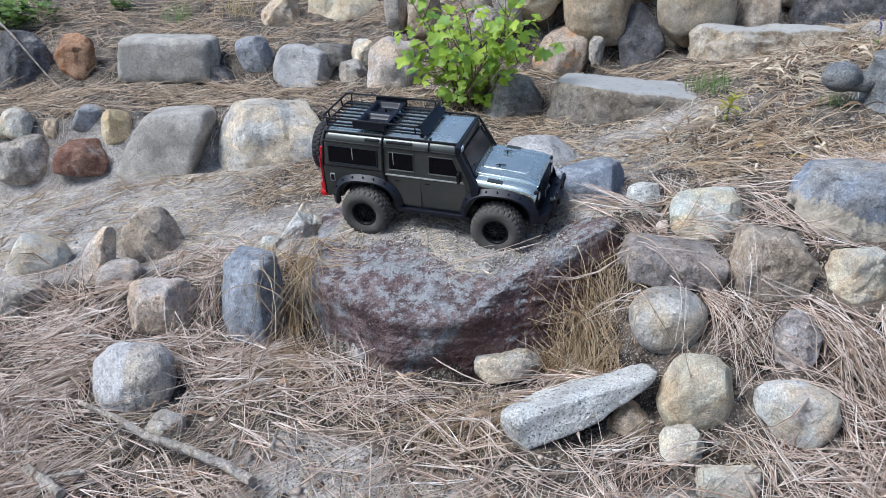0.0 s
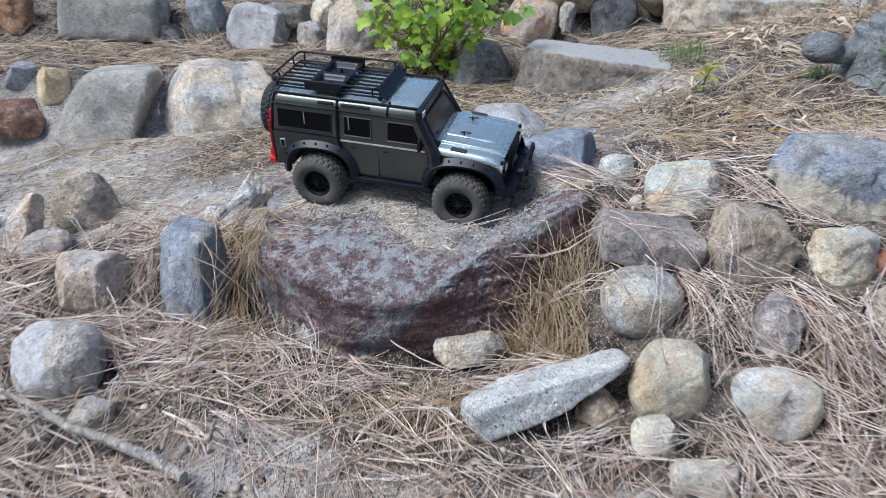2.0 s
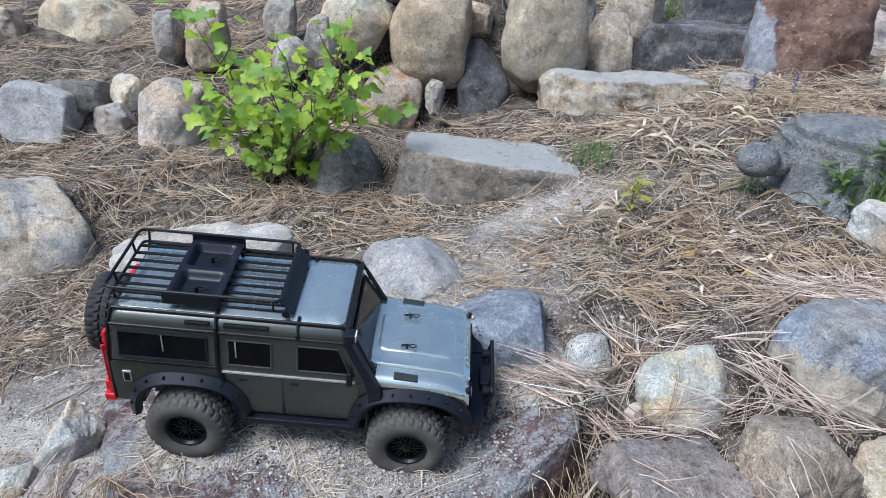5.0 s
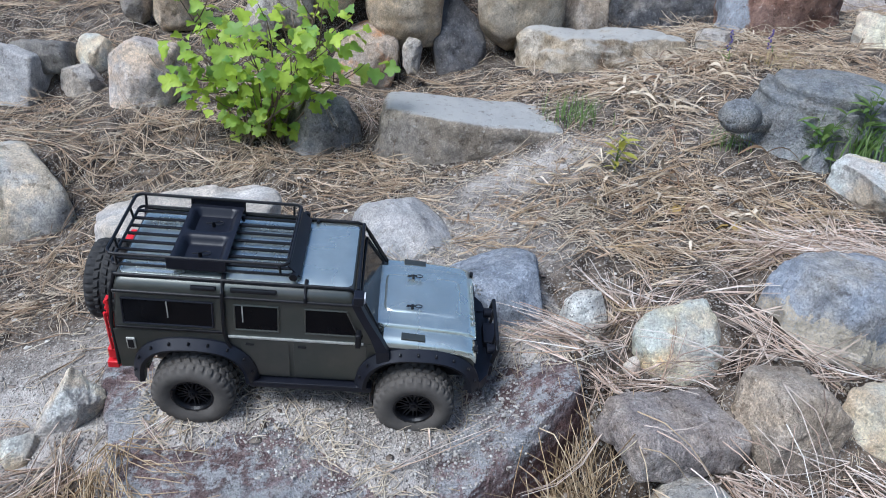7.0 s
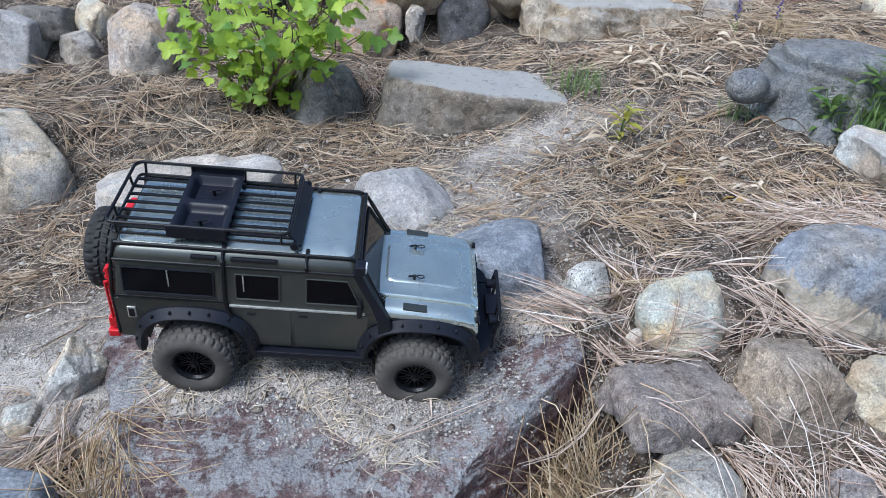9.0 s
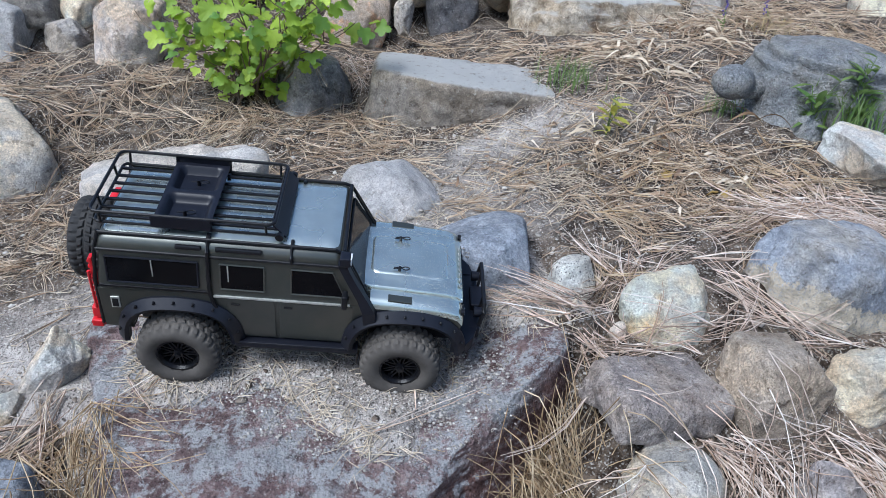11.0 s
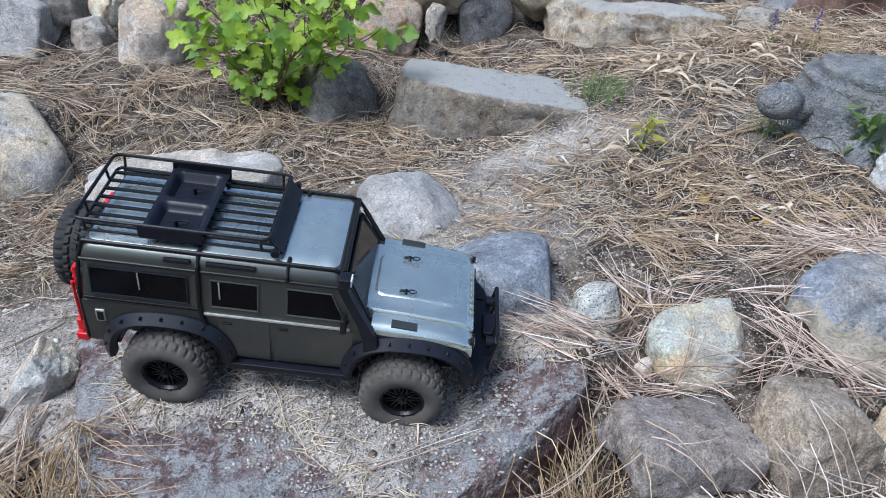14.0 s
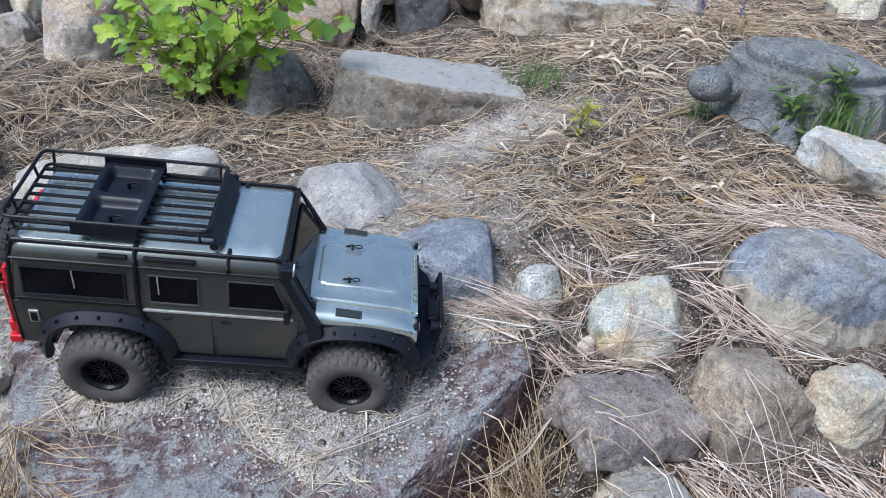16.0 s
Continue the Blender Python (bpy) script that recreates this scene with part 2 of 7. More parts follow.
STONE = {
    "bluemid": stone_material("mid_blue_grey_rock", (0.20, 0.235, 0.285), (0.30, 0.34, 0.40), (0.40, 0.425, 0.455), (0.56, 0.7), dust=0.05, mottle=0.7, zones=0.1),
    "bluelt": stone_material("light_blue_grey_rock", (0.22, 0.25, 0.29), (0.32, 0.34, 0.37), zones=0.1),
    "darkblue": stone_material("slate_rock", (0.075, 0.08, 0.09), (0.15, 0.155, 0.17), (0.24, 0.24, 0.24), dust=0.1),
    "dark": stone_material("dark_rock", (0.13, 0.13, 0.13), (0.21, 0.21, 0.20), dust=0.15),
    "darkgrey": stone_material("dark_grey_rock", (0.15, 0.16, 0.16), (0.26, 0.26, 0.26)),
    "grey": stone_material("grey_rock", (0.27, 0.26, 0.245), (0.39, 0.375, 0.35)),
    "ltgrey": stone_material("light_grey_rock", (0.32, 0.335, 0.35), (0.41, 0.42, 0.43), dust=0.2, mottle=0.55, zones=0.1),
    "ltwhite": stone_material("pale_grey_rock", (0.39, 0.38, 0.35), (0.51, 0.495, 0.455), (0.30, 0.26, 0.21), (0.62, 0.8), zones=0.8),
    "slabgrey": stone_material("grey_slab_rock", (0.32, 0.32, 0.30), (0.41, 0.405, 0.38), (0.25, 0.23, 0.20), (0.62, 0.78), mottle=0.4, zones=0.1),
    # white flank paints the lit left facet of the round grey boulder
    "greylit": stone_material("left_lit_grey_rock", (0.38, 0.36, 0.345), (0.54, 0.52, 0.49), (0.26, 0.255, 0.25), (0.6, 0.75), pits=0.8, flank=((0.68, 0.66, 0.65), 0, 0.004, -0.012, 2.5)),
    "greypurple": stone_material("violet_grey_rock", (0.27, 0.26, 0.27), (0.42, 0.40, 0.40), (0.34, 0.28, 0.24)),
    "purplegrey": stone_material("purplish_rock", (0.235, 0.215, 0.21), (0.345, 0.32, 0.305), (0.42, 0.41, 0.40), (0.58, 0.75), pits=0.6),
    "browngrey": stone_material("brown_grey_rock", (0.29, 0.255, 0.215), (0.43, 0.385, 0.33), pits=0.7),
    "bluecream": stone_material("two_tone_rock", (0.20, 0.225, 0.265), (0.31, 0.335, 0.37), (0.36, 0.34, 0.31), (0.6, 0.72), scale=9, flank=((0.56, 0.49, 0.38), 2, -0.004, -0.022, 11.0), zones=0.8),
    "cream": stone_material("cream_rock", (0.44, 0.40, 0.335), (0.56, 0.535, 0.49), (0.44, 0.28, 0.15), (0.58, 0.76), mottle=0.42, zones=0.8),
    "creamgrey": stone_material("cream_grey_rock", (0.45, 0.435, 0.39), (0.57, 0.55, 0.49), (0.46, 0.36, 0.22), (0.58, 0.75), mottle=0.42, zones=0.8),
    "pale": stone_material("pale_rock", (0.45, 0.41, 0.355), (0.58, 0.54, 0.475), mottle=0.42),
    "whitegrey": stone_material("whitish_rock", (0.46, 0.435, 0.40), (0.56, 0.545, 0.52), (0.40, 0.345, 0.30), (0.58, 0.75), dust=0.1, mottle=0.42, zones=0.8),
    "slab": stone_material("chalk_slab_rock", (0.40, 0.395, 0.38), (0.50, 0.49, 0.47), dust=0.2, mottle=0.42),
    "speck": stone_material("speckled_rock", (0.47, 0.475, 0.45), (0.57, 0.575, 0.55), speck=((0.06, 0.06, 0.06), 210, 0.36), dust=0.0, mottle=0.42, zones=0.1),
    "concrete": stone_material("speckled_concrete", (0.46, 0.475, 0.475), (0.56, 0.57, 0.565), (0.36, 0.355, 0.335), (0.55, 0.72), speck=((0.06, 0.06, 0.055), 140, 0.29), pits=0.9, dust=0.0, mottle=0.42, zones=0.1),
    "tan": stone_material("tan_rock", (0.36, 0.30, 0.23), (0.47, 0.41, 0.33)),
    "tan2": stone_material("smooth_tan_rock", (0.31, 0.275, 0.22), (0.41, 0.375, 0.305), (0.25, 0.225, 0.19), mottle=0.5),
    "tanbig": stone_material("large_tan_rock", (0.35, 0.295, 0.22), (0.44, 0.385, 0.30), (0.26, 0.23, 0.19), mottle=0.55),
    "ytan": stone_material("yellowish_rock", (0.48, 0.41, 0.30), (0.56, 0.51, 0.42), (0.58, 0.55, 0.48), (0.56, 0.75), mottle=0.5),
    "yellow": stone_material("ochre_rock", (0.45, 0.355, 0.215), (0.56, 0.47, 0.33), mottle=0.5),
    "orange": stone_material("orange_rock", (0.27, 0.15, 0.085), (0.34, 0.22, 0.14), (0.25, 0.21, 0.18)),
    "orangegrey": stone_material("orange_grey_rock", (0.32, 0.29, 0.26), (0.40, 0.34, 0.28), (0.46, 0.27, 0.15), (0.52, 0.66)),
    "pink": stone_material("pinkish_rock", (0.50, 0.41, 0.35), (0.58, 0.51, 0.45), dust=0.0, mottle=0.3),
    "pinkgrey": stone_material("pinkish_grey_rock", (0.42, 0.37, 0.33), (0.52, 0.48, 0.44), (0.30, 0.17, 0.12), (0.66, 0.82), zones=0.8),
    "red": stone_material("rust_red_rock", (0.19, 0.105, 0.08), (0.26, 0.165, 0.13), (0.30, 0.27, 0.25)),
    "redbig": stone_material("red_brown_rock", (0.118, 0.072, 0.058), (0.175, 0.118, 0.098), (0.26, 0.27, 0.29), (0.72, 0.85), scale=9, flank=((0.34, 0.37, 0.41), 0, -0.166, -0.186, 2.0)),
    "brick": stone_material("brick_clay", (0.30, 0.11, 0.08), (0.36, 0.17, 0.13)),
    # the strong dust layer here paints the step's sky-bright top into its colour
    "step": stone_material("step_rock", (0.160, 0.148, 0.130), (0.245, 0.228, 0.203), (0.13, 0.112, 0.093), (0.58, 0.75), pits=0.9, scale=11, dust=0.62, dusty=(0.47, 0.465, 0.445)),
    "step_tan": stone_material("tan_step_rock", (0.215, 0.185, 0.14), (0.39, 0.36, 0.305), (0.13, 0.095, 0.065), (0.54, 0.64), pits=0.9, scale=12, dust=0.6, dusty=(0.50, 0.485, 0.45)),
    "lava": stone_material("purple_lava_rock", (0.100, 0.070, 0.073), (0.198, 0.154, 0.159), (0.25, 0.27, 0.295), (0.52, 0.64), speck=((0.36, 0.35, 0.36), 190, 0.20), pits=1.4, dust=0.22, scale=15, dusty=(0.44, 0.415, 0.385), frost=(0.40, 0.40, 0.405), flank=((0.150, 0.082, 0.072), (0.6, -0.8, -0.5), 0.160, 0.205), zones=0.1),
}


def dirt_material():
    """Packed sandy dirt with grit and pale dust; under litter, dark humus with needle-gap shade painted in."""
    m, nt, b = nodes_of("sandy_dirt")
    v = coords(nt, False)
    big, mid, fine = noise_of(nt, v, 3.2, 6, 0.65), noise_of(nt, v, 22, 7, 0.7), noise_of(nt, v, 160, 4, 0.7)
    grit = voronoi_of(nt, v, 380)
    gcol = voronoi_of(nt, v, 380, "Color")
    col = mixed(nt, ramp(nt, big, 0.38, 0.62), (0.36, 0.325, 0.295), (0.57, 0.53, 0.485))
    # soil under litter: humus, darkened further to paint shade between the needles
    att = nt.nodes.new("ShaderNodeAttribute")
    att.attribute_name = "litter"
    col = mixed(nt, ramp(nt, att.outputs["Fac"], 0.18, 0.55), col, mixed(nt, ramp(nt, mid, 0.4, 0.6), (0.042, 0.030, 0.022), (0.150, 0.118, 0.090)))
    col = mixed(nt, ramp(nt, mid, 0.35, 0.65), mixed(nt, 1.0, col, (0.66, 0.64, 0.62), "MULTIPLY"), mixed(nt, 1.0, col, (1.16, 1.16, 1.16), "MULTIPLY"))
    grey = nt.nodes.new("ShaderNodeRGBToBW")
    nt.links.new(gcol, grey.inputs[0])
    col = mixed(nt, ramp(nt, grey.outputs[0], 0.68, 0.86), col, mixed(nt, 0.6, col, (0.52, 0.50, 0.46)))
    col = mixed(nt, ramp(nt, grey.outputs[0], 0.28, 0.16), col, (0.11, 0.095, 0.085))
    col = mixed(nt, ramp(nt, fine, 0.35, 0.6), mixed(nt, 1.0, col, (0.7, 0.7, 0.7), "MULTIPLY"), col)
    nt.links.new(col, b.inputs["Base Color"])
    b.inputs["Roughness"].default_value = 0.95
    b.inputs["Specular IOR Level"].default_value = 0.15
    bump_to(nt, b, (mid, 0.6, 0.012), (fine, 0.7, 0.003), (grit, 0.7, 0.003))
    return m


def plain(name, c1, c2=None, rough=0.6, metal=0.0, scale=40.0, bump=0.2, spec=0.5, coat=0.0):
    """A painted, moulded or plant surface with slight mottling."""
    m, nt, b = nodes_of(name)
    v = coords(nt)
    n = noise_of(nt, v, scale, 5)
    nt.links.new(mixed(nt, ramp(nt, n, 0.35, 0.65), c1, c2 or tuple(0.75 * c for c in c1)), b.inputs["Base Color"])
    b.inputs["Roughness"].default_value, b.inputs["Metallic"].default_value = rough, metal
    b.inputs["Specular IOR Level"].default_value, b.inputs["Coat Weight"].default_value = spec, coat
    b.inputs["Coat Roughness"].default_value = 0.08
    if bump:
        bump_to(nt, b, (noise_of(nt, v, scale * 3, 3), bump, 0.001))
    return m


DIRT = dirt_material()


# ---- helpers for meshes ----
def mesh_from(name, verts, faces, material=None, smooth=True):
    me = bpy.data.meshes.new(name)
    me.from_pydata([tuple(v) for v in verts], [], [tuple(f) for f in faces])
    me.update()
    if material:
        me.materials.append(material)
    if smooth:
        me.polygons.foreach_set("use_smooth", [True] * len(me.polygons))
    return me


def part(name, bm, material, parent=None, label="", smooth=False):
    """Links a bmesh as one mesh object under a thing or a part."""
    me = bpy.data.meshes.new(name)
    bm.to_mesh(me)
    bm.free()
    me.materials.append(material)
    if smooth:
        me.polygons.foreach_set("use_smooth", [True] * len(me.polygons))
        me.set_sharp_from_angle(angle=radians(42))
    ob = new(name, me)
    if parent:
        ob.parent = parent
    return tagged(ob, label)


def ss(a, b, x):
    u = min(1.0, max(0.0, (x - a) / (b - a)))
    return u * u * (3 - 2 * u)


# ---- ground: front slope, bank, path, terraces and the hill behind ----
S = 0.87


def ground_height(wx, wy):
    x, y = wx / S, wy / S
    xc = max(-2.2, min(2.6, x))
    path = 0.55 + 0.14 * (xc - 0.3)
    front = 0.25 + 0.09 * (max(-6.0, y) - 1.3) + 0.05 * xc * (1 if xc > 0 else 0.3)
    toe, crest = 1.80 - 0.53 * ss(0.25, 0.6, x), 1.98 - 0.16 * ss(-0.4, 0.5, x)
    z = front + (path - front) * ss(toe - 0.1, crest + 0.06, y)
    right, left = ss(0.55, 1.2, x), 1 - ss(-0.62, -0.2, x)
    z += right * 0.15 * max(0.0, min(0.75, y - 2.15))
    z += (max(z, 0.60 + 0.03 * xc) - z) * ss(3.02, 3.22, y) * left
    z += (1 - left) * (1 - right) * ss(2.85, 3.7, y) * max(0.0, 0.655 - path)
    stair = ss(1.0, 1.2, x) * (1 - ss(2.5, 2.9, x)) * (1 - ss(4.5, 5.4, y))
    z += ss(3.72, 3.95, y) * (0.12 + 0.06 * right) * (1 - 0.4 * stair) + 0.22 * max(0.0, min(6.0, y - 3.95))
    z += ss(0.05, 0.5, x) * (1 - 0.75 * stair) * 0.30 * ss(3.62, 3.92, y)
    z += 0.04 * math.exp(-((x + 1.38) / 0.35) ** 2 - ((y - 3.70) / 0.16) ** 2)
    z -= 0.07 * math.exp(-((x - 0.15) / 0.40) ** 2 - ((y - 1.84) / 0.19) ** 2)
    return S * z


def behind_rim(x, y):
    """Distance behind the bare rim at the big boulder's end."""
    return 0.507 * (x - 0.258) + 0.862 * (y - 1.663)


def boulder_dip(x, y):
    """Hollow and hump in the big boulder's top."""
    return -0.048 * math.exp(-((x - 0.14) / 0.11) ** 2 - ((y - 1.62) / 0.14) ** 2) - 0.004 * math.exp(-((x + 0.16) / 0.10) ** 2 - ((y - 1.70) / 0.10) ** 2) + 0.012 * math.exp(-((x - 0.36) / 0.09) ** 2) - 0.035 * ss(0.02, 0.16, behind_rim(x, y)) * ss(0.15, 0.28, x)


def boulder_top(x, y):
    return 0.4584 + 0.15 * (x - 0.044) + 0.05 * (y - 1.609) + boulder_dip(x, y)


def heap(x, y):
    u, v = 0.9475 * (x - 0.010) - 0.3186 * (y - 1.7517), 0.3186 * (x - 0.010) + 0.9475 * (y - 1.7517)
    away = math.hypot(max(0.0, abs(u) - 0.20), max(0.0, abs(v) - 0.125))
    under = 0.427 + 0.0457 * (x - 0.126) + 0.214 * (y - 1.604) - 0.55 * away
    left, right = 0.864 * (x - 0.010) + 0.504 * (y - 1.51), -0.828 * (x - 0.130) + 0.560 * (y - 1.51)
    inside = max(min(left, right, 0.4 * (2.0 - y), y - 1.47), min(behind_rim(x, y), 0.46 - x, x - 0.12, 0.4 * (2.1 - y)))
    px, py = x - 0.044, y - 1.609
    if min(0.335 * px - 0.942 * py - 0.157, 0.627 * px - 0.779 * py - 0.172) > -0.012 or -0.66 * px - 0.75 * py > 0.25 or py < -0.225:
        return -1.0
    return max(under, boulder_top(x, y) - 0.03 + 0.037 * ss(-0.03, 0.035, inside) if inside > -0.03 else -1.0)


def soil_height(x, y):
    """Ground with its humps and hollows."""
    v = Vector((x, y, 0.0))
    fade = ss(9.0, 6.0, abs(x)) if abs(x) > 6 else 1.0
    z = ground_height(x, y)
    # dust heaped under the truck and in the hollow of the big boulder
    if 1.2 < y < 2.5 and abs(x) < 0.8:
        z = max(z, heap(x, y))
    return z + fade * (0.016 * noise.noise(v * 4.5) + 0.008 * noise.noise(v * 13.0) + 0.004 * noise.noise(v * 41.0))


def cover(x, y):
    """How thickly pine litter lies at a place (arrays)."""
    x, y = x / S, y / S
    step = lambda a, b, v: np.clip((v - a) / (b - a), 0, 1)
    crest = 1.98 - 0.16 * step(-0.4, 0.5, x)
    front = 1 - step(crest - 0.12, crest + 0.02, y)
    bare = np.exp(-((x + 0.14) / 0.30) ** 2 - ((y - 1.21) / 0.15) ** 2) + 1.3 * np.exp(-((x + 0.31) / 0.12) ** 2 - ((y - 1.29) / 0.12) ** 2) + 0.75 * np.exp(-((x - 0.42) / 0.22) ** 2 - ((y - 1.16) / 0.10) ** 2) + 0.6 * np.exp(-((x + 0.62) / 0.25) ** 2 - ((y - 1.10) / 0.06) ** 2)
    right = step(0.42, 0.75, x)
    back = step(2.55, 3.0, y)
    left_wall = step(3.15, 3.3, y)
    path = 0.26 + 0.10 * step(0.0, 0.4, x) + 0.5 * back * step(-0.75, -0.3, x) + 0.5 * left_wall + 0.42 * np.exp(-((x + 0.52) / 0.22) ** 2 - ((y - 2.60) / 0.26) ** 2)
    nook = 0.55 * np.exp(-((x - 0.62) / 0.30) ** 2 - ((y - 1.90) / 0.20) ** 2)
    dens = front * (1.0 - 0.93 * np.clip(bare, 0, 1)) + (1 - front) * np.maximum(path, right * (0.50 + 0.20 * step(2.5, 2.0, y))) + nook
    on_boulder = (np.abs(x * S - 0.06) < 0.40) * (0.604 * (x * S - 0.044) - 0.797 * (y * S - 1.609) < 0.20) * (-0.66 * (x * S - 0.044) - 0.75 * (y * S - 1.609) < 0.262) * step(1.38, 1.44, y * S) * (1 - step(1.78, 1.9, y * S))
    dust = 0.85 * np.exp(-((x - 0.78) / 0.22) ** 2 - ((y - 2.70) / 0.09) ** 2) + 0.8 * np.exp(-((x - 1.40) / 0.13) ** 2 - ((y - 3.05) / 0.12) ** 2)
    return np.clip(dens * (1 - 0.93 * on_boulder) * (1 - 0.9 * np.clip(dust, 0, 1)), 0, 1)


def spaced(lo, hi, step, far):
    near = list(np.arange(lo, hi + 1e-6, step))
    out, d = [], step
    while not out or out[-1] < far:
        d *= 1.28
        out.append((out[-1] if out else 0.0) + d)
    return [lo - o for o in reversed(out)] + near + [hi + o for o in out]


def build_ground():
    xs, ys = spaced(-2.4, 2.6, 0.016, 400.0), spaced(0.7, 4.4, 0.016, 400.0)
    verts = [(x, y, soil_height(x, y)) for y in ys for x in xs]
    w = len(xs)
    faces = [(j * w + i, j * w + i + 1, (j + 1) * w + i + 1, (j + 1) * w + i) for j in range(len(ys) - 1) for i in range(w - 1)]
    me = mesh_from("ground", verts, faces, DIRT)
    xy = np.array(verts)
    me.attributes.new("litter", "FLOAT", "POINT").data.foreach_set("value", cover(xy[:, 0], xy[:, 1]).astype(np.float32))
    return tagged(new("ground", me), "dusty sandy garden slope with grit and pine litter", "ground", kind="structure")


ground = build_ground()

# ---- stones ----
SPHERES = {}


def sphere_dirs(sub):
    if sub not in SPHERES:
        bm = bmesh.new()
        bmesh.ops.create_icosphere(bm, subdivisions=sub, radius=1.0)
        d = np.array([v.co[:] for v in bm.verts])
        SPHERES[sub] = (d / np.linalg.norm(d, axis=1)[:, None], [tuple(v.index for v in f.verts) for f in bm.faces])
        bm.free()
    return SPHERES[sub]


def lattice(i, j, k, seed):
    """Repeatable numbers between -1 and 1 at whole lattice points (arrays)."""
    h = (i * 374761393 + j * 668265263 + k * 2147483647 + seed * 974711) & 0xFFFFFFFF
    h = ((h ^ (h >> 13)) * 1274126177) & 0xFFFFFFFF
    return ((h ^ (h >> 16)) & 0xFFFF) / 32767.5 - 1.0


def soft_noise(p, seed):
    """Smooth lattice noise at many points."""
    base = np.floor(p)
    f = p - base
    f = f * f * f * (f * (f * 6 - 15) + 10)
    i, j, k = base.astype(np.int64).T
    out = 0.0
    for di, dj, dk in itertools.product((0, 1), repeat=3):
        w = (f[:, 0] if di else 1 - f[:, 0]) * (f[:, 1] if dj else 1 - f[:, 1]) * (f[:, 2] if dk else 1 - f[:, 2])
        out = out + w * lattice(i + di, j + dj, k + dk, seed)
    return out


def broken(u, count, rng):
    """Continuous facets: the difference of two many-sided hulls over random sites."""
    out = 0.0
    for sign in (1, -1):
        sites = u[rng.choice(len(u), count)] * rng.uniform(0.9, 1.05, (count, 1)) + rng.normal(0, 0.12, (count, 3))
        out = out + sign * (2 * u @ sites.T - (sites ** 2).sum(axis=1)).max(axis=1)
    return out


def rock_mesh(half, p, chips, seed, material, rough=1.0, sub=4, planes=(), strata=0.0, facets=0, carve=()):
    """A rounded block cut by planes, broken in facets and worn: half sizes, p the crispness of its edges, chips the number of broken faces."""
    rng = np.random.RandomState(seed)
    d, faces = sphere_dirs(sub)
    half = np.array(half)
    cuts = [(np.eye(3)[k] * sgn, half[k] * rng.uniform(0.97, 1.03)) for k in range(3) for sgn in (1, -1)]
    for _ in range(chips):
        n = rng.normal(size=3)
        n[2] = abs(n[2]) * 0.8
        n[1] = -abs(n[1]) if rng.uniform() < 0.75 else n[1]
        n /= np.linalg.norm(n)
        cuts.append((n, float(np.linalg.norm(n * half)) * rng.uniform(0.60, 0.88)))
    cuts += [(np.array(n) / np.linalg.norm(n), dist) for n, dist in planes]
    acc = np.zeros(len(d))
    for n, dist in cuts[:6]:
        acc += (np.maximum(d @ n, 0) / dist) ** p
    hard = max(30.0, p)
    acc = acc ** (hard / p)
    for n, dist in cuts[6:]:
        acc += (np.maximum(d @ n, 0) / dist) ** hard
    r = acc ** (-1 / hard)
    pts = d * r[:, None]
    # small broken facets
    for _ in range(facets):
        n = rng.normal(size=3)
        n /= np.linalg.norm(n)
        reach = pts @ n
        over = np.maximum(0, reach - reach.max() * rng.uniform(0.80, 0.95))
        pts = pts - over[:, None] * n * 0.94
    # notches between two faces that meet in a hollow corner
    for na, ca, nb, cb, way in carve:
        over = np.minimum(pts @ np.array(na) - ca, pts @ np.array(nb) - cb)
        over = 0.5 * (over + np.sqrt(over * over + 4e-5))
        pts = pts - over[:, None] * np.array(way)
    size = float(half.mean())
    off = rng.uniform(-50, 50, 3)
    u = pts / size
    warp = u + 0.16 * np.stack([soft_noise(u * 2.2 + off + 9 * a, seed) for a in range(3)], axis=1)
    k = 0.045 * soft_noise(u * 1.1 + off, seed) + 0.030 * soft_noise(u * 2.7 + off, seed + 1)
    k += 0.09 * broken(warp, 26, rng) + 0.22 * broken(warp, 120, rng)
    if sub > 4:
        k += 0.34 * broken(u, 480, rng)
    axis = rng.normal(size=3)
    axis /= np.linalg.norm(axis)
    grain = warp + 1.3 * (warp @ axis)[:, None] * axis
    rise = 1.0
    for octave in range(4):
        wave = soft_noise(grain * (2.6 * 2.1 ** octave) + off, seed + 7 + octave)
        k += rise * (0.026 * wave - 0.030 * np.maximum(0, 0.22 - np.abs(wave)))
        rise *= 0.55
    if sub > 7:
        # coarse pits and crumbs of lava
        fine = soft_noise(u * 34.0 + off, seed + 20)
        k += 0.011 * soft_noise(u * 17.0 + off, seed + 21) - 0.020 * np.maximum(0, fine - 0.15) + 0.007 * soft_noise(u * 60.0 + off, seed + 22)
    if strata:
        w = pts * np.array([7.0, 7.0, 34.0]) + off
        k += strata * (0.075 * soft_noise(w, seed + 3) + 0.045 * soft_noise(w * 2.3, seed + 4) + 0.13 * (np.abs(soft_noise(pts * 9 + off, seed + 5)) - 0.2))
    pit = soft_noise(u * 3.4 - off, seed + 6)
    k -= 0.08 * np.maximum(0.0, pit - 0.2)
    pts = pts + d * (k * rough * size)[:, None]
    return mesh_from("rock", pts, faces, material)


ROCKS = []


